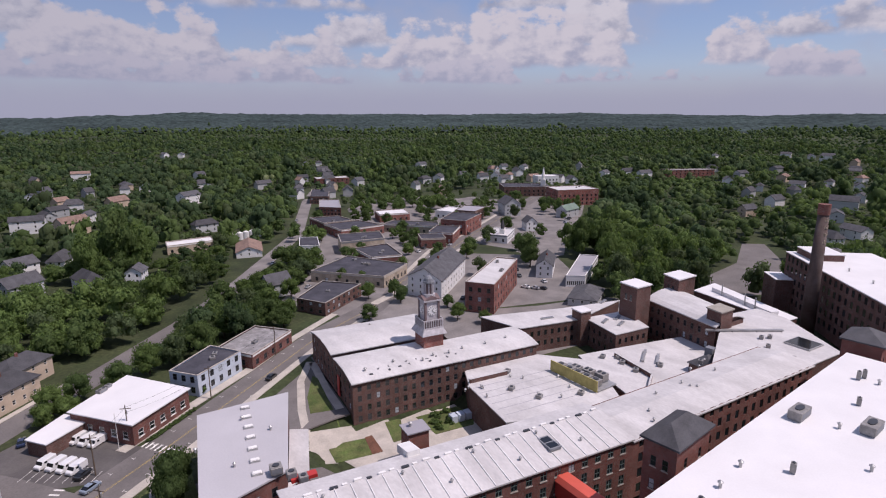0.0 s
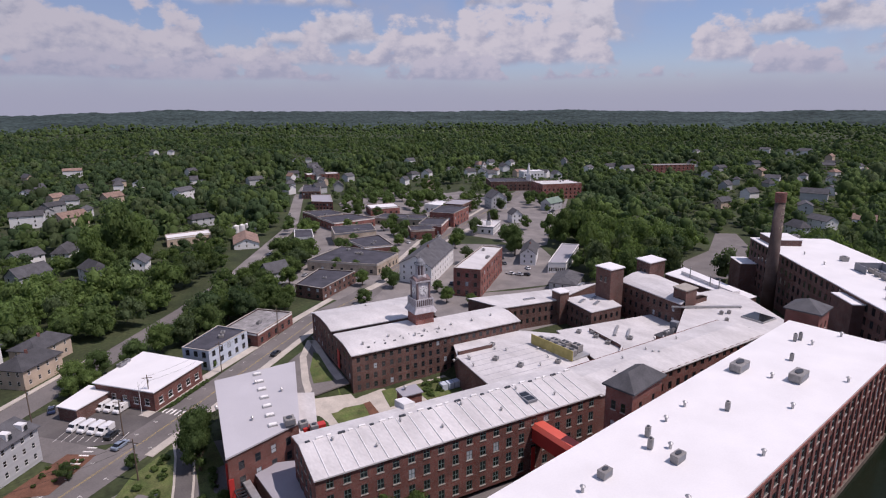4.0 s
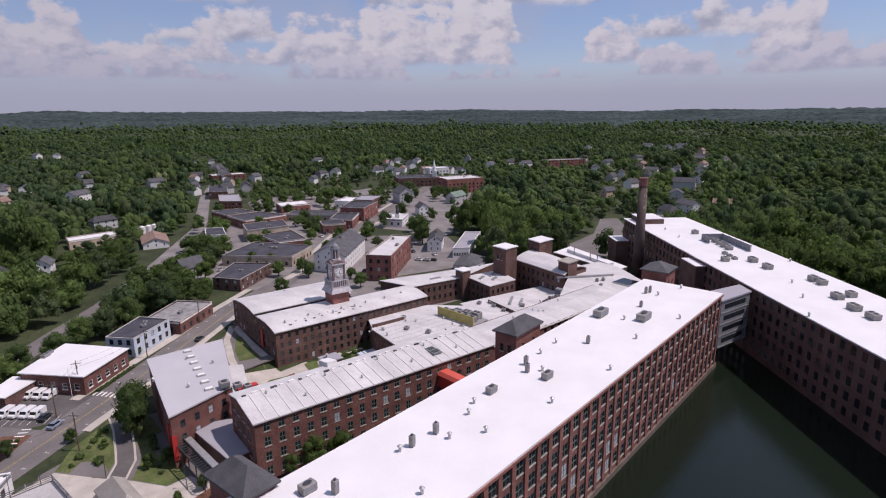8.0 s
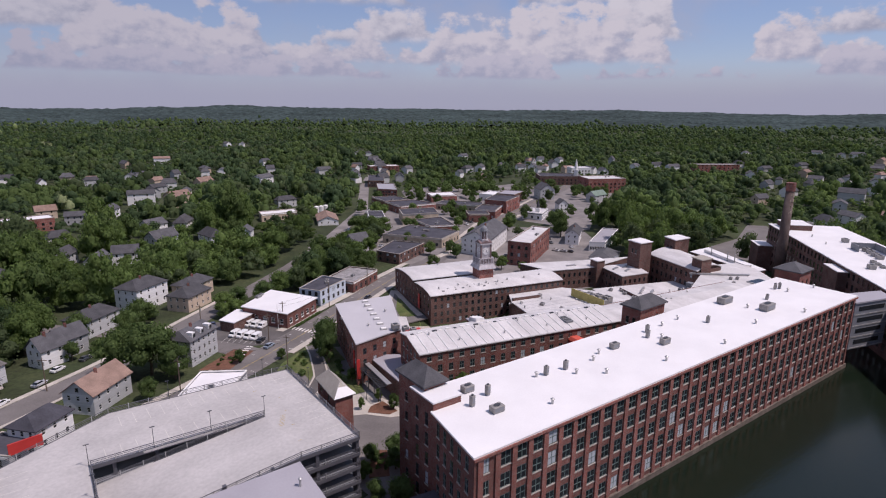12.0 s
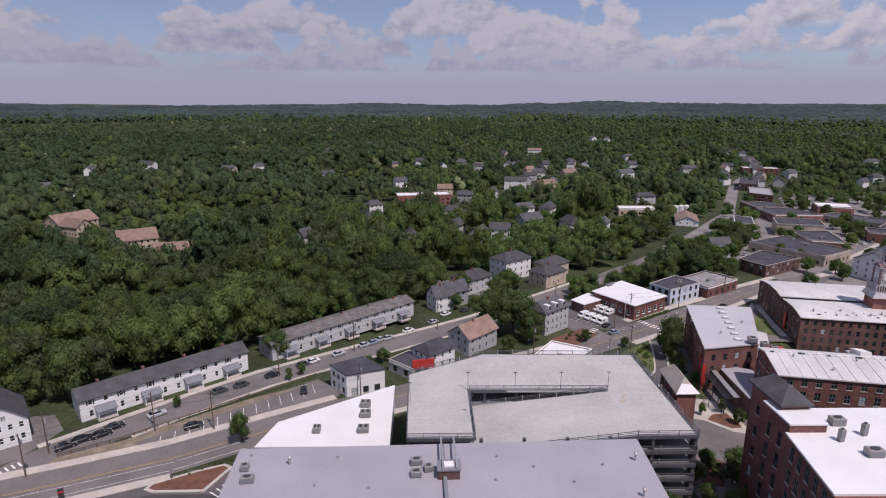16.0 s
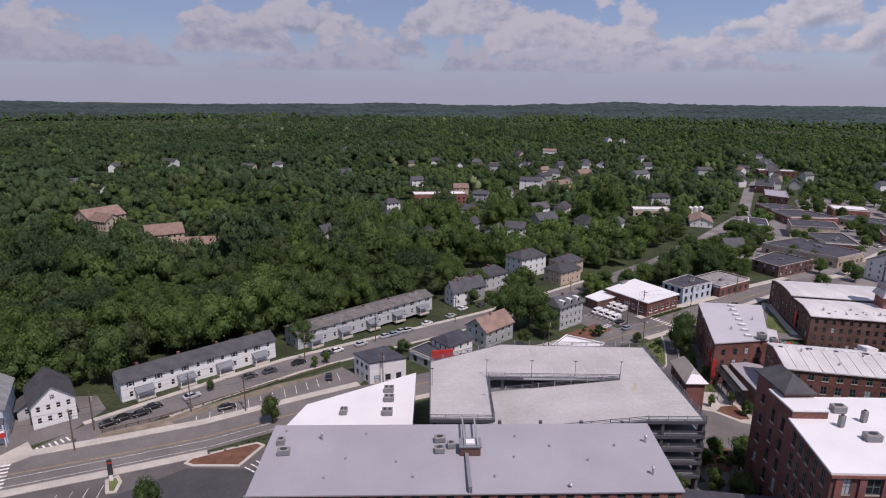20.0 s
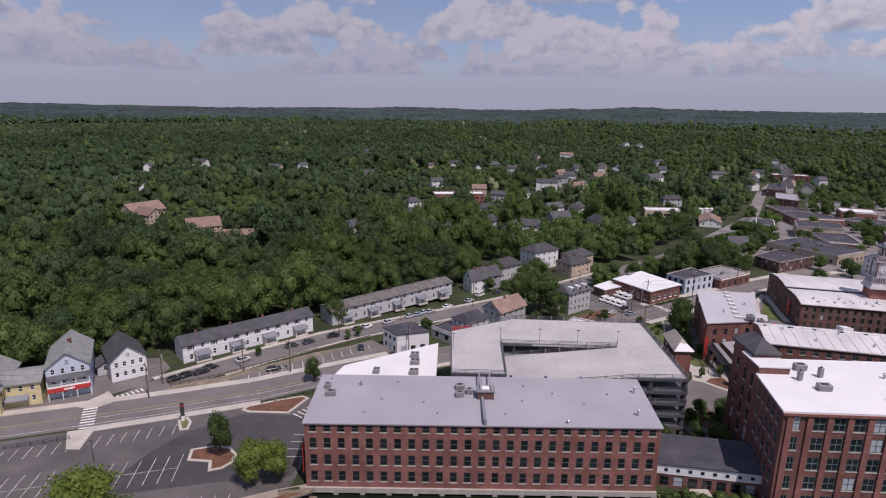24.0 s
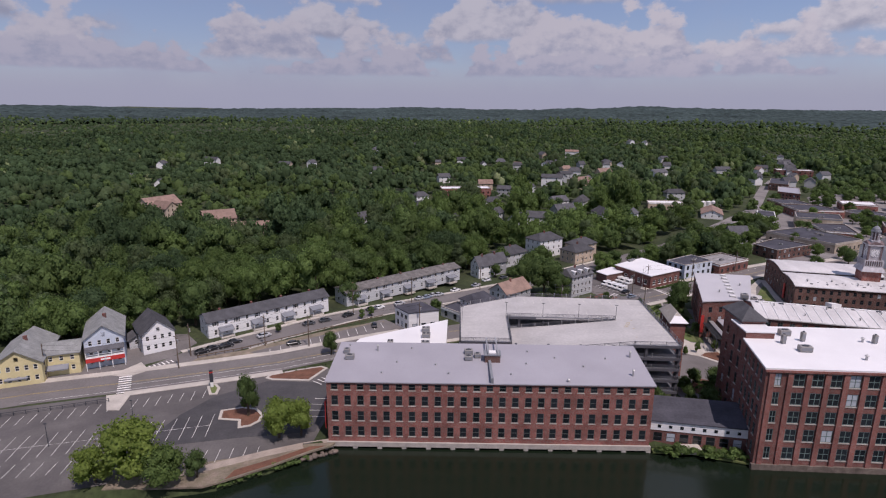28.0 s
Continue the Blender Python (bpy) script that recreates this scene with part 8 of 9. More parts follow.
for k in range(5):
    rows_w.append((-8.3 + 0.9 * k, 27.3 + 1.1 * k, -35, 3.2, 0.3))
for k in range(13):
    c = Vector((-27.0, 46.6)).lerp(Vector((4.0, 71.5)), k / 12)
    rows_w.append((c.x, c.y, 108, 5.0, 0.14))
for k in range(9):
    c = Vector((92, 128)).lerp(Vector((104, 117)), k / 8)
    rows_w.append((c.x, c.y, 45, 4.5, 0.12))
bars("road_marking", rows_w, PAINT, 0.13, "worn white road and stall markings")
bars("road_marking", rows_y, YELLOW, 0.085, "worn double yellow centre line")


# ---- vehicles ----
def paint(name, c):
    m = material(name, c, 0.28, spec=0.6, stain=0.04)
    m.node_tree.nodes["Principled BSDF"].inputs["Coat Weight"].default_value = 0.5
    return m


CARGLASS = material("car_glass", (0.012, 0.014, 0.017), 0.05, spec=0.8)


def loft(bm, sections):
    """Closed skin through rings of equal length."""
    rings = [[bm.verts.new(p) for p in s] for s in sections]
    n = len(rings[0])
    for a, b in zip(rings, rings[1:]):
        for i in range(n):
            bm.faces.new((a[i], a[(i + 1) % n], b[(i + 1) % n], b[i]))
    bm.faces.new(rings[0][::-1])
    bm.faces.new(rings[-1])


def vehicle_meshes(van=False):
    w = 0.9 if not van else 0.98
    if van:
        prof = [(-2.25, 0.35, 1.9, 0.92), (-2.2, 0.35, 2.05, 0.96), (0.9, 0.35, 2.05, 0.96), (1.2, 0.35, 1.85, 0.95), (1.55, 0.35, 1.15, 0.93), (2.2, 0.35, 1.0, 0.88), (2.3, 0.4, 0.8, 0.84)]
    else:
        prof = [(-2.2, 0.4, 0.85, 0.78), (-2.1, 0.3, 0.98, 0.88), (-1.2, 0.28, 1.0, 0.9), (0.9, 0.28, 0.98, 0.9), (1.9, 0.3, 0.82, 0.86), (2.2, 0.4, 0.66, 0.74)]
    bm = bmesh.new()
    loft(bm, [[(x, -hw, lo), (x, -hw, hi - 0.12), (x, -hw + 0.1, hi), (x, hw - 0.1, hi), (x, hw, hi - 0.12), (x, hw, lo)] for x, lo, hi, hw in prof])
    body = solid(bm, "body")
    bm = bmesh.new()
    if van:
        loft(bm, [[(x, -0.86, z0), (x, -0.86, z1), (x, 0.86, z1), (x, 0.86, z0)] for x, z0, z1 in ((0.98, 1.15, 1.82), (1.25, 1.15, 1.86), (1.58, 1.12, 1.2))])
        glass = solid(bm, "windscreen")
        bm = boxes((0.2, 0.85, -0.985, 0.985, 1.25, 1.75))
        side = solid(bm, "side_window")
    else:
        loft(bm, [[(x, -a, 0.93), (x, -b, z), (x, b, z), (x, a, 0.93)] for x, a, b, z in ((-1.75, 0.78, 0.74, 0.97), (-1.15, 0.82, 0.64, 1.38), (0.35, 0.82, 0.66, 1.42), (1.15, 0.80, 0.76, 0.97))])
        glass = solid(bm, "windscreen")
        side = solid(boxes((-1.05, 0.3, -0.6, 0.6, 1.375, 1.44)), "roof_panel")
    bm = bmesh.new()
    tube(bm, (0, -0.11, 0), (0, 0.11, 0), 0.33, 0.33, 12)
    tyre = solid(bm, "tyre")
    bm = bmesh.new()
    tube(bm, (0, -0.125, 0), (0, 0.125, 0), 0.2, 0.2, 10)
    rim = solid(bm, "rim")
    lamp = solid(boxes((-0.06, 0.04, -0.2, 0.2, -0.08, 0.08)), "lamp")
    return body, glass, side, tyre, rim, lamp


CAR_PARTS, VAN_PARTS = vehicle_meshes(), vehicle_meshes(True)
for ms in (CAR_PARTS, VAN_PARTS):
    ms[1].materials.append(CARGLASS)
    ms[3].materials.append(BLACK)
    ms[4].materials.append(GALV)
    ms[5].materials.append(TRIM)
VAN_PARTS[2].materials.append(CARGLASS)
BODY_MESH = {}


def vehicle(x, y, rz, mat, van=False, label=""):
    body, glass, side, tyre, rim, lamp = VAN_PARTS if van else CAR_PARTS
    key = (mat.name, van)
    if key not in BODY_MESH:
        b = body.copy()
        b.materials.append(mat)
        s = side
        if not van:
            s = side.copy()
            s.materials.append(mat)
        BODY_MESH[key] = (b, s)
    b, s = BODY_MESH[key]
    t = thing("delivery_van" if van else "car", x, y, gz(x, y) + 0.09, rz, label, "van" if van else "car", "delivery vans" if van else "parked cars")
    bo = attach("body", b, t)
    attach("windscreen" if van else "cabin_glass", glass, t)
    attach("side_window" if van else "roof_panel", s, t)
    for wx in (-1.35, 1.4):
        for wy in (-0.8, 0.8):
            w = attach("wheel", tyre, t, Matrix.Translation((wx, wy, 0.33)))
            if x < 130:
                attach("rim", rim, w)
    if x > 130:
        return t
    for wy in (-0.55, 0.55):
        attach("headlight", lamp, bo, Matrix.Translation((2.17, wy, 0.66 if not van else 0.7)))
    return t


PAINTS = [("black", (0.012, 0.012, 0.014)), ("silver", (0.42, 0.43, 0.45)), ("white", (0.75, 0.75, 0.75)), ("dark grey", (0.05, 0.055, 0.06)), ("dark blue", (0.02, 0.035, 0.09)), ("grey blue", (0.22, 0.27, 0.34)), ("red", (0.28, 0.02, 0.02))]
PAINT_MAT = [paint("car_paint_" + n.replace(" ", "_"), c) for n, c in PAINTS]
ang = math.degrees(math.atan2(RW.y, RW.x))
def park(rows):
    for x, y, c, a in rows:
        vehicle(x, y, ang + a, PAINT_MAT[c], label=PAINTS[c][0] + " saloon car parked on the asphalt")


park([(-47.2, 45.4, 0, 0), (-45.0, 47.9, 0, 0), (-41.6, 50.0, 0, 0), (-40.2, 53.2, 0, 0), (-32.6, 58.5, 1, 0), (-20.9, 70.2, 3, 0), (-16.1, 73.7, 3, 0), (-9.1, 79.7, 0, 0), (-1.7, 87.1, 3, 0), (0.8, 89.3, 2, 0), (7.9, 94.9, 1, 0), (15.4, 102.4, 1, 0), (18.1, 104.5, 5, 0), (20.6, 107.5, 1, 0), (22.8, 108.6, 1, 0), (29.6, 115.7, 2, 0), (38.6, 124.1, 1, 0), (-21.5, 52.7, 0, -14), (1.5, 70.4, 0, 60), (43.7, 132.7, 2, 0), (51.5, 137.4, 3, 0), (102.2, 112.8, 5, -8), (101.9, 119.4, 0, 0)])
park([(155.2, 137.8, 0, -6), (93.0, 144.3, 4, 40), (220.5, 247.2, 0, 0), (209.6, 216.1, 1, 0), (212.1, 226.5, 0, 20), (285.3, 148.6, 2, 60), (287.2, 144.5, 1, 60), (289.4, 141.8, 0, 60), (299.1, 148.8, 2, 20), (327.8, 168.1, 3, 0), (286.8, 378, 1, 20), (275.2, 358, 3, 20), (216.6, 268, 2, 10), (409, 221.0, 2, 0), (297.3, 163.5, 3, 30), (252.8, 156.1, 3, -5), (225, 226, 0, 50), (246, 196.5, 3, 0), (290, 222, 2, -12), (318, 238, 1, -12), (350, 254.5, 0, -12), (232, 206, 0, 0), (226, 216, 1, 0)])
park([(221, 236, 3, 0), (292, 237, 2, 40), (300, 242, 3, 40), (322, 262, 1, 40), (372, 279, 2, -8), (392, 290, 3, -8), (300, 232, 5, -12), (430, 236, 1, 30), (436, 240, 2, 30), (442, 243, 3, 30), (448, 246, 0, 30), (352, 158, 1, 0), (356, 164, 2, 0), (305, 172, 0, 20), (268, 330, 2, 20), (258, 317, 1, 20), (238, 290, 0, 20), (232, 262, 2, 60), (236, 259, 1, 60), (283, 290, 3, 60), (340, 360, 2, 70), (352, 375, 0, 70)])
for i, (x, y) in enumerate(((96.1, 129.6), (97.9, 127.2), (99.6, 124.8), (101.2, 122.5), (103.7, 136.6), (105.4, 134.2), (107.1, 131.8))):
    vehicle(x, y, 213, PAINT_MAT[2], True, "white boxy delivery van parked in the yard")


# ---- poles and wires ----
def utility_pole(x, y, rz, h=10.5):
    t = thing("utility_pole", x, y, gz(x, y) - 0.2, rz, "weathered wooden utility pole with crossarm", "utility pole", "utility poles")
    bm = bmesh.new()
    tube(bm, (0, 0, 0), (0, 0, h), 0.17, 0.11, 8)
    part("pole", bm, WOOD, t)
    arm = part("crossarm", boxes((-0.07, 0.07, -1.3, 1.3, h - 1.0, h - 0.85)), WOOD, t)
    bm = bmesh.new()
    tube(bm, (0.32, 0, h - 2.6), (0.32, 0, h - 1.6), 0.24, 0.24, 10)
    part("transformer", bm, GALV, t)
    return t


POLES = [(-49.6, 43.2), (-49.4, 35.0), (-16.4, 51.6), (17.2, 66.6), (12.4, 98.3), (-7.5, 81.0), (101.6, 95.6), (88.0, 141.0), (113.3, 127.3), (136.6, 136.8), (164, 153.4), (104.1, 117.9), (-82, 27.5), (-30, 51.5), (40, 118.5), (70, 96)]
for i, (x, y) in enumerate(POLES):
    utility_pole(x, y, 35 + 12 * (i % 3))


def cable(a, b, ha=9.8, hb=9.8, sag=0.8):
    p, q = Vector((*a, gz(*a) + ha)), Vector((*b, gz(*b) + hb))
    cu = bpy.data.curves.new("cable", "CURVE")
    cu.dimensions, cu.bevel_depth, cu.bevel_resolution = "3D", 0.025, 0
    sp = cu.splines.new("POLY")
    sp.points.add(10)
    for i in range(11):
        t = i / 10
        r = p.lerp(q, t)
        sp.points[i].co = (r.x, r.y, r.z - sag * 4 * t * (1 - t), 1)
    cu.materials.append(BLACK)
    tagged(new("cable", cu), "thin black overhead power cable between poles", "cable", "overhead cables")


for a, b in ((12, 1), (1, 13), (13, 2), (2, 3), (0, 5), (5, 4), (4, 14), (15, 6), (11, 8), (8, 9), (9, 10)):
    cable(POLES[a], POLES[b])
    cable(POLES[a], POLES[b], 8.4, 8.4, 1.1)
# guard rail along the verge
gr = thing("guard_rail", 0, 0, 0, 0, "weathered timber guard rail between the streets", "guard rail")
for p, q in (((-47, 42.0), (-36, 48.2)), ((-36, 48.2), (-12, 67.2)), ((-12, 67.2), (3.5, 79.2))):
    z = gz(*p) + 0.1
    d = Vector(q) - Vector(p)
    bm = boxes((0, d.length, -0.06, 0.06, 0.5, 0.75))
    bm.transform(Matrix.Translation((*p, z)) @ Matrix.Rotation(math.atan2(d.y, d.x), 4, "Z"))
    part("rail", bm, WOOD, gr)
    for k in range(int(d.length / 2.5) + 1):
        c = Vector(p) + d.normalized() * 2.5 * k
        part("post", boxes((c.x - 0.1, c.x + 0.1, c.y - 0.1, c.y + 0.1, z - 0.2, z + 0.85)), WOOD, gr)
fe = thing("lot_fence", 0, 0, 0, 0, "dark low fence between road and parking lot", "fence")
for p, q in (((-84, 5.8), (-58, 15.4)),):
    d = Vector(q) - Vector(p)
    z = gz(*p) + 0.1
    bm = boxes((0, d.length, -0.04, 0.04, 0.9, 1.0), (0, d.length, -0.04, 0.04, 0.45, 0.52))
    bm.transform(Matrix.Translation((*p, z)) @ Matrix.Rotation(math.atan2(d.y, d.x), 4, "Z"))
    part("rail", bm, DARKMETAL, fe)
    for k in range(12):
        c = Vector(p) + d * k / 11
        part("post", boxes((c.x - 0.06, c.x + 0.06, c.y - 0.06, c.y + 0.06, z - 0.2, z + 1.05)), DARKMETAL, fe)
sg = thing("pylon_sign", -35.5, 24.0, gz(-35.5, 24), 20, "slim pylon sign with dark top and white foot", "sign")
part("foot", boxes((-0.35, 0.35, -0.2, 0.2, 0, 1.6)), TRIM, sg)
part("panel", boxes((-0.45, 0.45, -0.22, 0.22, 1.6, 5.0)), DARKMETAL, sg)
part("red_band", boxes((-0.47, 0.47, -0.24, 0.24, 4.2, 4.6)), REDMETAL, sg)
for x, y in ((-47, 6.5), (-60, -4), (95, 66), (101, 79), (110, 61), (90, 82)):
    t = thing("lamp_post", x, y, gz(x, y), 0, "slim dark street lamp post", "lamp post", "lamp posts of the yard")
    bm = bmesh.new()
    tube(bm, (0, 0, 0), (0, 0, 5.5), 0.09, 0.06, 6)
    part("pole", bm, DARKMETAL, t)
    part("head", boxes((-0.3, 0.3, -0.12, 0.12, 5.45, 5.65)), DARKMETAL, t)
fl = thing("flagpole", 110.5, 125.2, gz(110, 125), 0, "tall white flagpole at the depot", "flagpole")
bm = bmesh.new()
tube(bm, (0, 0, 0), (0, 0, 10), 0.08, 0.05, 6)
part("pole", bm, TRIM, fl)
ho = thing("utility_cabinets", 186.0, 85.5, -4.5, -14, "pale blue cooling machines in the court garden", "machine")
for x in (-2.2, 0, 2.2):
    part("cabinet", boxes((x - 0.9, x + 0.9, -1.2, 1.2, 0, 2.0)), BLUEWALL, ho)

# ---- single trees and shrubs ----
def row_of_trees(rows, group):
    for i, (x, y, r, h, m) in enumerate(rows):
        tree(x, y, r, h, (LEAF, LEAF2, LEAF5)[m], False, i + int(x), group=group)


row_of_trees([(118, 160, 5, 10, 0), (128, 166, 5.5, 11, 1), (138, 171, 5, 10, 0), (147, 176, 5.5, 11, 0), (157, 181, 5, 10, 1), (166, 178, 5, 10, 0), (174, 188, 5.5, 11, 0), (108, 160, 4.5, 9, 0), (178, 176, 4.5, 9, 0), (185, 186, 4, 8, 1), (101, 156, 4.5, 9, 1), (66, 150, 5, 11, 0), (72, 158, 5.5, 12, 0), (52, 156, 5, 11, 0)], "trees behind the depot")
row_of_trees([(-21.0, 9.8, 3.0, 11.5, 0), (-11.0, 0.9, 4.6, 10.5, 2), (-6.2, 1.8, 4.0, 9.6, 2), (-36.0, -13.6, 7.2, 13.0, 2), (-42.5, -16.0, 5.0, 8.5, 2), (-29.0, -16.0, 5.2, 8.5, 1), (-23.2, -13.8, 2.8, 6.4, 0), (-8.3, 46.0, 2.7, 8.0, 0), (-11, 94.0, 4.6, 9.5, 0), (48, 139, 3.0, 7, 0), (-29, 62.5, 1.2, 3.6, 0), (-4, 77.5, 1.4, 4, 1), (-1, 81, 1.4, 4, 1), (18, 84, 2.4, 5, 0), (22, 90, 2.4, 5, 0), (27.5, 30, 1.6, 4, 0)], 'lot and row house trees')
row_of_trees([(66, 113, 9.4, 18.0, 0), (58.5, 117.5, 7.8, 15.6, 0), (71, 106, 5.5, 12.0, 0), (114.5, 95, 5.0, 14, 0), (113, 90, 3.8, 11, 0), (117.5, 101, 2.4, 6, 0), (102, 101.5, 1.6, 4, 0), (132, 46.4, 3.6, 8.5, 1), (138, 44.0, 3.0, 7.5, 1), (127, 48.4, 2.4, 6.5, 1), (101, 31, 3.6, 7, 0), (98.5, 28.5, 2.6, 6, 0), (76.2, 20.0, 2.2, 7.5, 1), (78.5, 16.4, 2.6, 7.5, 0), (91.4, 15.6, 3.2, 8.5, 0), (88.5, 20.6, 2.4, 6, 0), (95.5, 34, 2.2, 5, 0), (91.0, 29.5, 2.2, 4.6, 1), (98, 150, 3.5, 7, 1), (104, 151, 4, 7, 1), (90, 106, 2.0, 5, 0), (62, 96, 3, 7, 0)], 'trees round the mill')
row_of_trees([(136, 142, 1.6, 3, 0), (106, 57, 1.1, 4, 1), (112, 58, 1.2, 4.5, 1), (112, 73, 1.8, 5, 0), (108.5, 75.5, 1.6, 4, 0), (101.5, 54.8, 1.0, 3.4, 1), (113, 52, 1.8, 5, 0)], 'trees round the mill')
row_of_trees([(221, 183, 3.8, 8.5, 1), (229, 170, 4.0, 9, 0), (197, 232, 5, 9, 1), (252, 251, 4, 8, 0), (239, 262, 4, 8, 0), (190, 226, 5, 10, 1), (182, 222, 5, 9, 1), (233, 138, 3.5, 8, 1), (238, 128, 3, 6, 1), (206, 160, 4.2, 7.5, 0), (233, 180, 3.4, 8, 0), (240, 152, 3, 6, 0), (232, 205, 3.2, 7, 1), (226, 212, 3.4, 8, 0), (186, 212, 5, 10, 0), (196, 206, 5, 10, 1), (176, 196, 5.5, 11, 0)], 'trees of the road into town')
row_of_trees([(168, 186, 5, 10, 0)], 'trees of the road into town')
row_of_trees([(323, 180, 8.0, 17, 0), (331, 187, 6, 13, 0), (316, 172, 5.5, 13, 0), (312, 214, 5.0, 11, 0), (303, 207, 4.6, 10, 1), (378, 246, 5.5, 11, 0), (265, 302, 6, 9, 1), (292, 396, 5, 10, 0), (393, 351, 7, 13, 0), (404, 344, 6, 12, 0), (396, 414, 9, 17, 0), (408, 400, 8, 15, 0), (303, 277, 3.6, 8, 0), (293, 243, 4.2, 9, 0), (284, 236, 4.2, 8, 1), (417, 349, 5, 10, 0), (393, 371, 6, 12, 0), (348, 392, 5, 10, 0), (262, 212, 3.6, 8, 1)], 'trees of the town centre')
row_of_trees([(270, 205, 3.2, 7, 0), (286, 214, 3.6, 8, 0), (298, 226, 3.4, 8, 0), (262, 252, 4, 9, 0), (300, 262, 4, 8, 1), (318, 286, 4.6, 10, 0), (328, 318, 5, 10, 0), (318, 345, 5, 10, 0), (362, 350, 6, 12, 0), (372, 362, 6, 12, 0), (384, 395, 7, 13, 0), (366, 412, 6, 12, 0), (300, 368, 5, 9, 0), (350, 300, 4, 8, 0), (405, 330, 5, 10, 0), (424, 318, 5, 10, 1), (440, 330, 5.5, 11, 0), (455, 300, 5, 10, 0), (470, 290, 5.5, 11, 0)], 'trees of the town centre')
row_of_trees([(480, 330, 6, 12, 0)], 'trees of the town centre')


def shrub(x, y, r, mat, seed):
    key = (seed % 6, "shrub", mat.name)
    if key not in CROWN_MESH:
        CROWN_MESH[key] = tri_mesh("shrub", *crown_template(200 + seed % 6, 5, 1, 110, 0.2), [mat])
    z = land(x, y) if in_pond(x, y) < -1.8 else 0.4
    alone("shrub", CROWN_MESH[key], None, Matrix.Translation((x, y, z - 0.15 * r)) @ Matrix.Rotation(seed, 4, "Z") @ Matrix.Diagonal((r, r, r * 0.8, 1)), "low leafy green shrub in a planted bed", "shrub", "shrubs")


rt = random.Random(9)
YARD_TREES = []  # x, y, radius, height, leaf
for q, n_ in (([(322, 300), (372, 306), (430, 350), (500, 395), (440, 420), (380, 425), (350, 400), (330, 350)], 34), ([(210, 205), (262, 300), (290, 380), (318, 420), (330, 440), (300, 400), (225, 270), (196, 225)], 16), ([(430, 240), (470, 252), (545, 305), (520, 330), (450, 290)], 14)):
    a = np.array(q, float)
    done = 0
    while done < n_:
        x, y = rt.uniform(a[:, 0].min(), a[:, 0].max()), rt.uniform(a[:, 1].min(), a[:, 1].max())
        P = np.array([[x, y]])
        if inside_any(P, [(a, 0.0, a.min(0), a.max(0))])[0]:
            done += 1
            if not inside_any(P, [c for c in CLEAR if c[1] == 4.5])[0]:
                r_ = rt.uniform(3.0, 5.6)
                YARD_TREES.append((x, y, r_, r_ * 2.1, (0, 1, 0)[done % 3]))
TOWN = np.array([(215, 200), (300, 150), (345, 178), (480, 250), (560, 312), (505, 400), (335, 425), (262, 305)], float)
STREETS = [MAIN, [(222, 184), (248, 205), (262, 225), (312, 298), (372, 416)], [(176, 234), (190, 246), (262, 330), (343, 467)]]


def off_street(p, reach):
    for line in STREETS:
        for a, b in zip(line, line[1:]):
            a, b = Vector(a), Vector(b)
            t = min(max((p - a).dot(b - a) / (b - a).length_squared, 0), 1)
            if (a.lerp(b, t) - p).length < reach:
                return False
    return True


for k in range(150):
    x, y = rt.uniform(215, 560), rt.uniform(150, 425)
    P = np.array([[x, y]])
    if inside_any(P, [(TOWN, 0.0, TOWN.min(0), TOWN.max(0))])[0] and off_street(Vector((x, y)), 7.5) and not inside_any(P, [(c[0], 2.6, c[0].min(0) - 2.6, c[0].max(0) + 2.6) for c in CLEAR if c[1] == 4.5])[0]:
        r_ = rt.uniform(2.6, 5.2)
        YARD_TREES.append((x, y, r_, r_ * 2.15, (0, 1, 0, 3)[k % 4]))
GREEN = [np.array(q, float) for q in ([(40, 146), (84, 158), (118, 160), (170, 176), (192, 205), (186, 232), (150, 214), (112, 182), (70, 152)], [(34, 150), (76, 168), (108, 186), (150, 224), (176, 250), (140, 262), (90, 225), (36, 190)], [(190, 206), (214, 220), (236, 262), (262, 306), (250, 318), (205, 250)], [(196, 300), (236, 300), (262, 345), (240, 372), (190, 340)])]
STREETS += [UPPER, [(98, 108), (88, 125), (78, 140), (60, 160), (30, 190)]]
for k in range(230):
    q = GREEN[(0, 0, 1, 1, 2, 3)[k % 6]]
    x, y = rt.uniform(q[:, 0].min(), q[:, 0].max()), rt.uniform(q[:, 1].min(), q[:, 1].max())
    P = np.array([[x, y]])
    if inside_any(P, [(q, 0.0, q.min(0), q.max(0))])[0] and off_street(Vector((x, y)), 8.0) and not inside_any(P, [(c[0], 3.4, c[0].min(0) - 3.4, c[0].max(0) + 3.4) for c in CLEAR if c[1] == 4.5])[0]:
        r_ = rt.uniform(3.0, 5.6)
        YARD_TREES.append((x, y, r_, r_ * rt.uniform(1.7, 2.2), (0, 1, 0, 3, 1)[k % 5]))
# white church behind the main street
ch = house("white clapboard church with grey gable roof", 545, 352, 35, 20, 11, 2, 5.0, WHITEWALL, SHINGLE, cols=(4, 2), style="far", chimney=False, open_to=30)
sp = thing("steeple", 538, 346, 6.0, 35, "slim white wooden church steeple", "steeple")
part("base", boxes((-2.2, 2.2, -2.2, 2.2, -8, 8.0)), TRIM, sp)
bm = bmesh.new()
tube(bm, (0, 0, 8.0), (0, 0, 11.0), 1.7, 1.6, 8)
tube(bm, (0, 0, 11.0), (0, 0, 20.0), 1.8, 0.06, 8)
part("spire", bm, TRIM, sp)
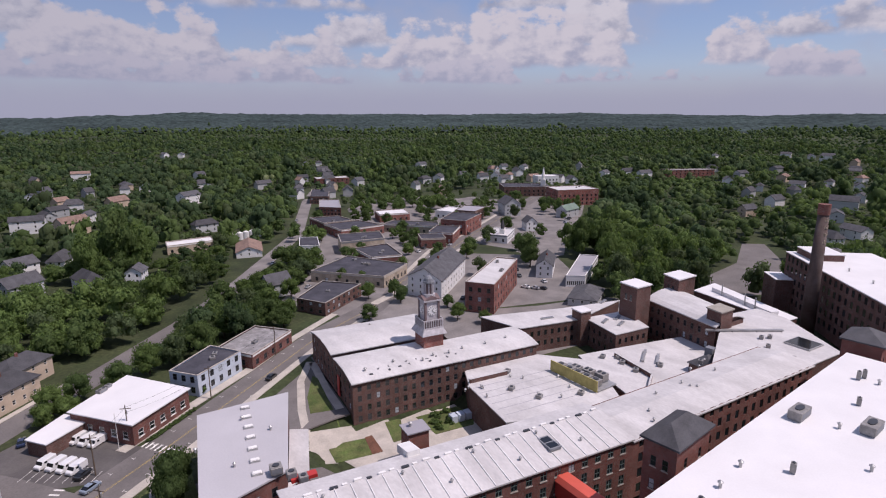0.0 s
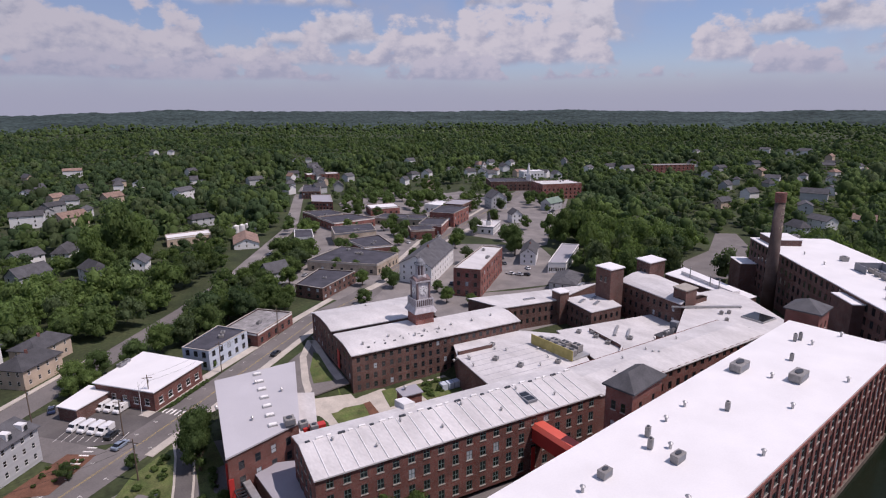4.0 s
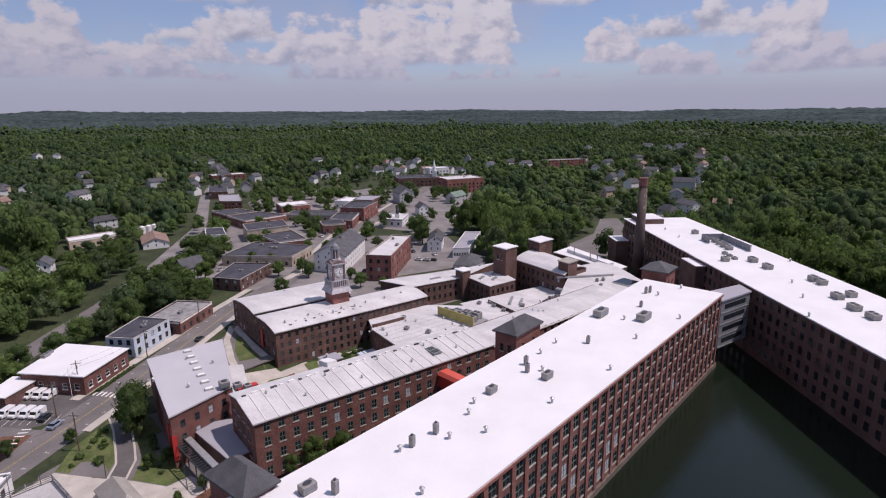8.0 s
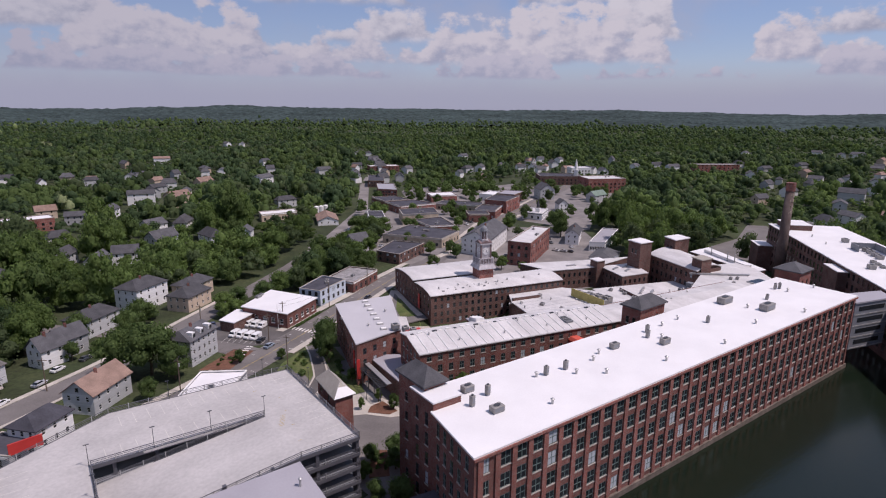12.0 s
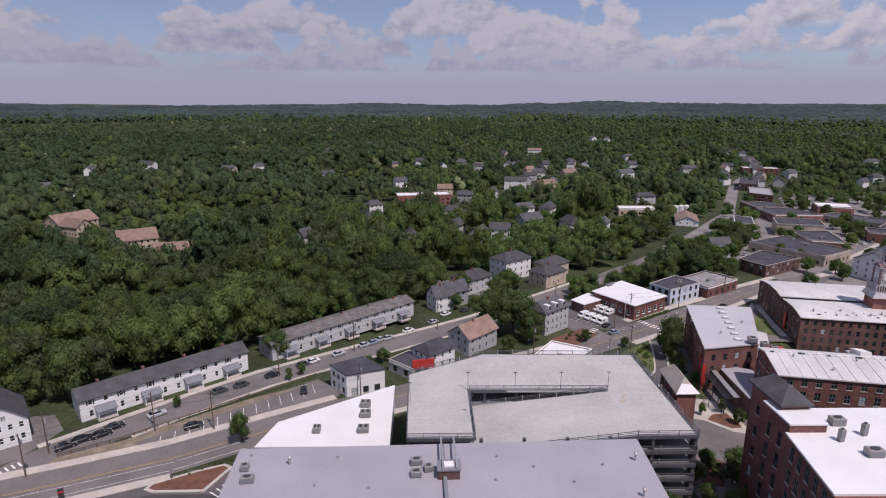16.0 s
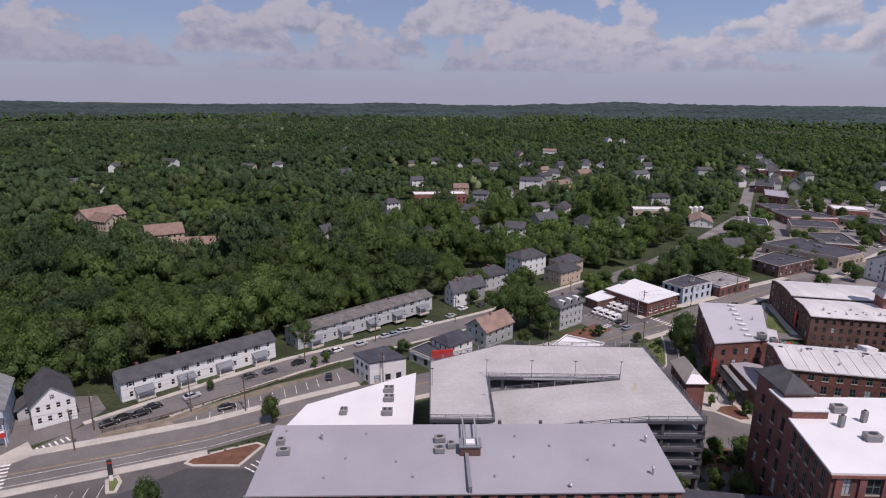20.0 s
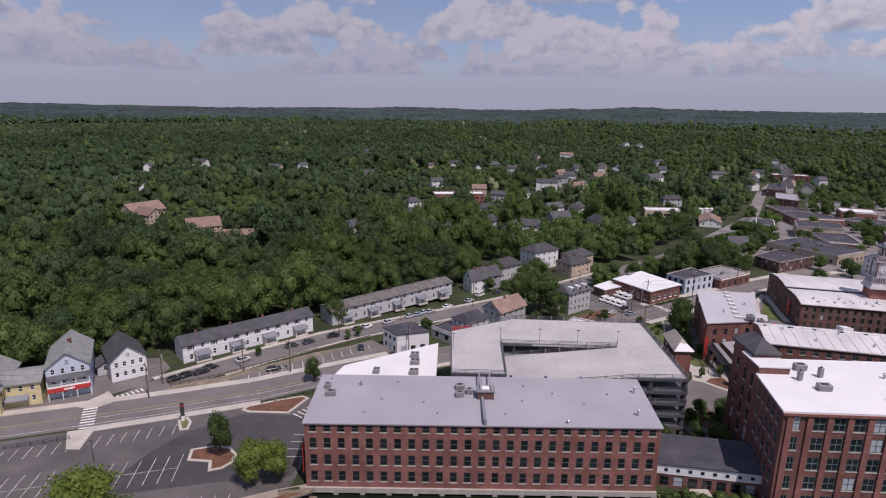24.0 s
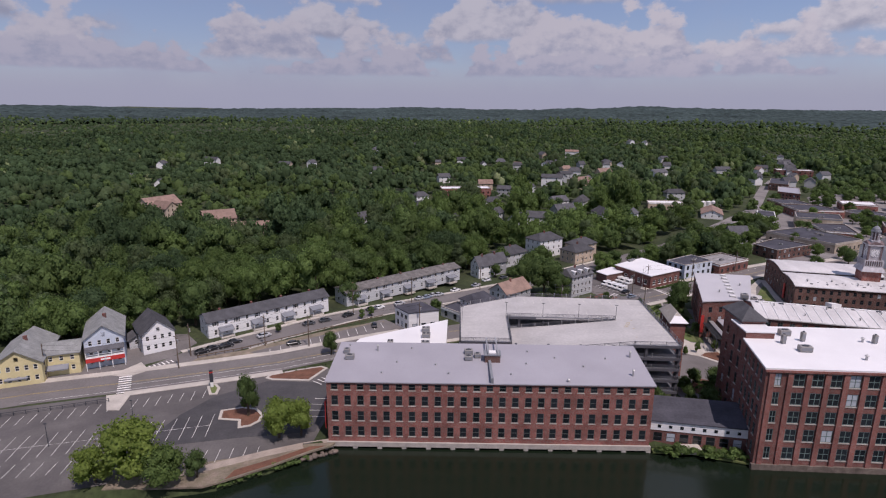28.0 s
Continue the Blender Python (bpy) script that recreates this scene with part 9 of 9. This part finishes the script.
# boulders at the water's edge
for k in range(16):
    a_ = k / 15
    v, f = ICO[2]
    v = v * (0.85 + 0.3 * np.random.default_rng(k).random((len(v), 1))) * np.array([1.0, 0.8, 0.6])
    alone("boulder", tri_mesh("boulder", v, f, [BASESTONE]), None, Matrix.Translation((-4.5 + 7.0 * a_ + rt.uniform(-0.4, 0.4), -5.4 + 3.3 * a_ + rt.uniform(-0.5, 0.5), 0.3 + rt.uniform(0, 0.4))) @ Matrix.Rotation(k * 1.3, 4, "Z") @ Matrix.Scale(rt.uniform(0.45, 0.95), 4), "grey rough boulder at the water's edge", "boulder", "boulders of the bank")
rs = random.Random(4)
for k in range(12):
    shrub(74 + 1.45 * k, -0.4 - 0.19 * k + rs.uniform(-0.5, 0.5), rs.uniform(1.2, 2.3), LEAF2 if k % 3 else LEAF, k)
for k in range(12):
    shrub(-19.5 + 1.45 * k, -15.6 + 0.93 * k + rs.uniform(-0.5, 0.5), rs.uniform(0.8, 1.5), LEAF2 if k % 2 else LEAF, k)
for k in range(26):
    shrub(rs.uniform(178, 189), rs.uniform(84.5, 92), rs.uniform(0.7, 1.4), LEAF if k % 3 else LEAF2, k)
for k in range(18):
    shrub(*Vector((97.5, 89.5)).lerp(Vector((109.5, 101)), rs.random())[:] if k % 2 else Vector((101, 84)).lerp(Vector((107, 95)), rs.random())[:], rs.uniform(0.6, 1.3), LEAF if k % 3 else LEAF2, k)
for k in range(14):
    shrub(*Vector((109, 70)).lerp(Vector((115, 88)), rs.random())[:], rs.uniform(0.6, 1.2), LEAF, k)
for k in range(10):
    shrub(rs.uniform(93.5, 99.5), rs.uniform(29.5, 36), rs.uniform(0.5, 1.0), LEAF if k % 2 else LEAF2, k)
for k in range(12):
    shrub(-19 + 1.05 * k, 33.2 + 0.62 * k + rs.uniform(-0.8, 0.8), 0.35, LEAF, k)
for k in range(14):
    shrub(117 + 1.05 * k, 124.6 + 0.66 * k, 0.9, LEAF, k)
for k in range(10):
    shrub(rs.uniform(82, 94), rs.uniform(107, 115), rs.uniform(0.5, 1.0), LEAF if k % 2 else LEAF2, k)

# ---- woods over all open land ----
for _line, _w in ((MAIN, 26), (UPPER, 17), ([(176, 234), (190, 246), (262, 330), (343, 467), (380, 520)], 20), ([(98, 108), (88, 125), (78, 140), (60, 160), (30, 190)], 14), ([(380, 260), (420, 282), (540, 340)], 46), ([(312, 298), (372, 416)], 30)):
    keep_line(_line, _w)
keep_clear([(-140, -40), (-90, -45), (400, -400), (330, 20), (350, 66), (300, 100), (282, 105), (300, 125), (345, 150), (345, 172), (410, 205), (475, 240), (565, 300), (570, 385), (500, 420), (430, 425), (372, 440), (340, 440), (312, 388), (270, 300), (230, 245), (190, 205), (178, 180), (172, 160), (120, 168), (95, 150), (60, 122), (20, 95), (-12, 80), (-52, 48), (-62, 40), (-100, 22)], 0)
keep_clear([(335, 76), (392, 71), (432, 87), (466, 110), (456, 122), (405, 105), (345, 103)], 2)
for q in ([(176, 226), (196, 236), (262, 322), (345, 458), (372, 446), (300, 316), (225, 240), (190, 205)],):
    b = np.array(q, float)
    LOW.append((b, 1.0, b.min(0) - 1, b.max(0) + 1))
grow_woods()
far_canopy()
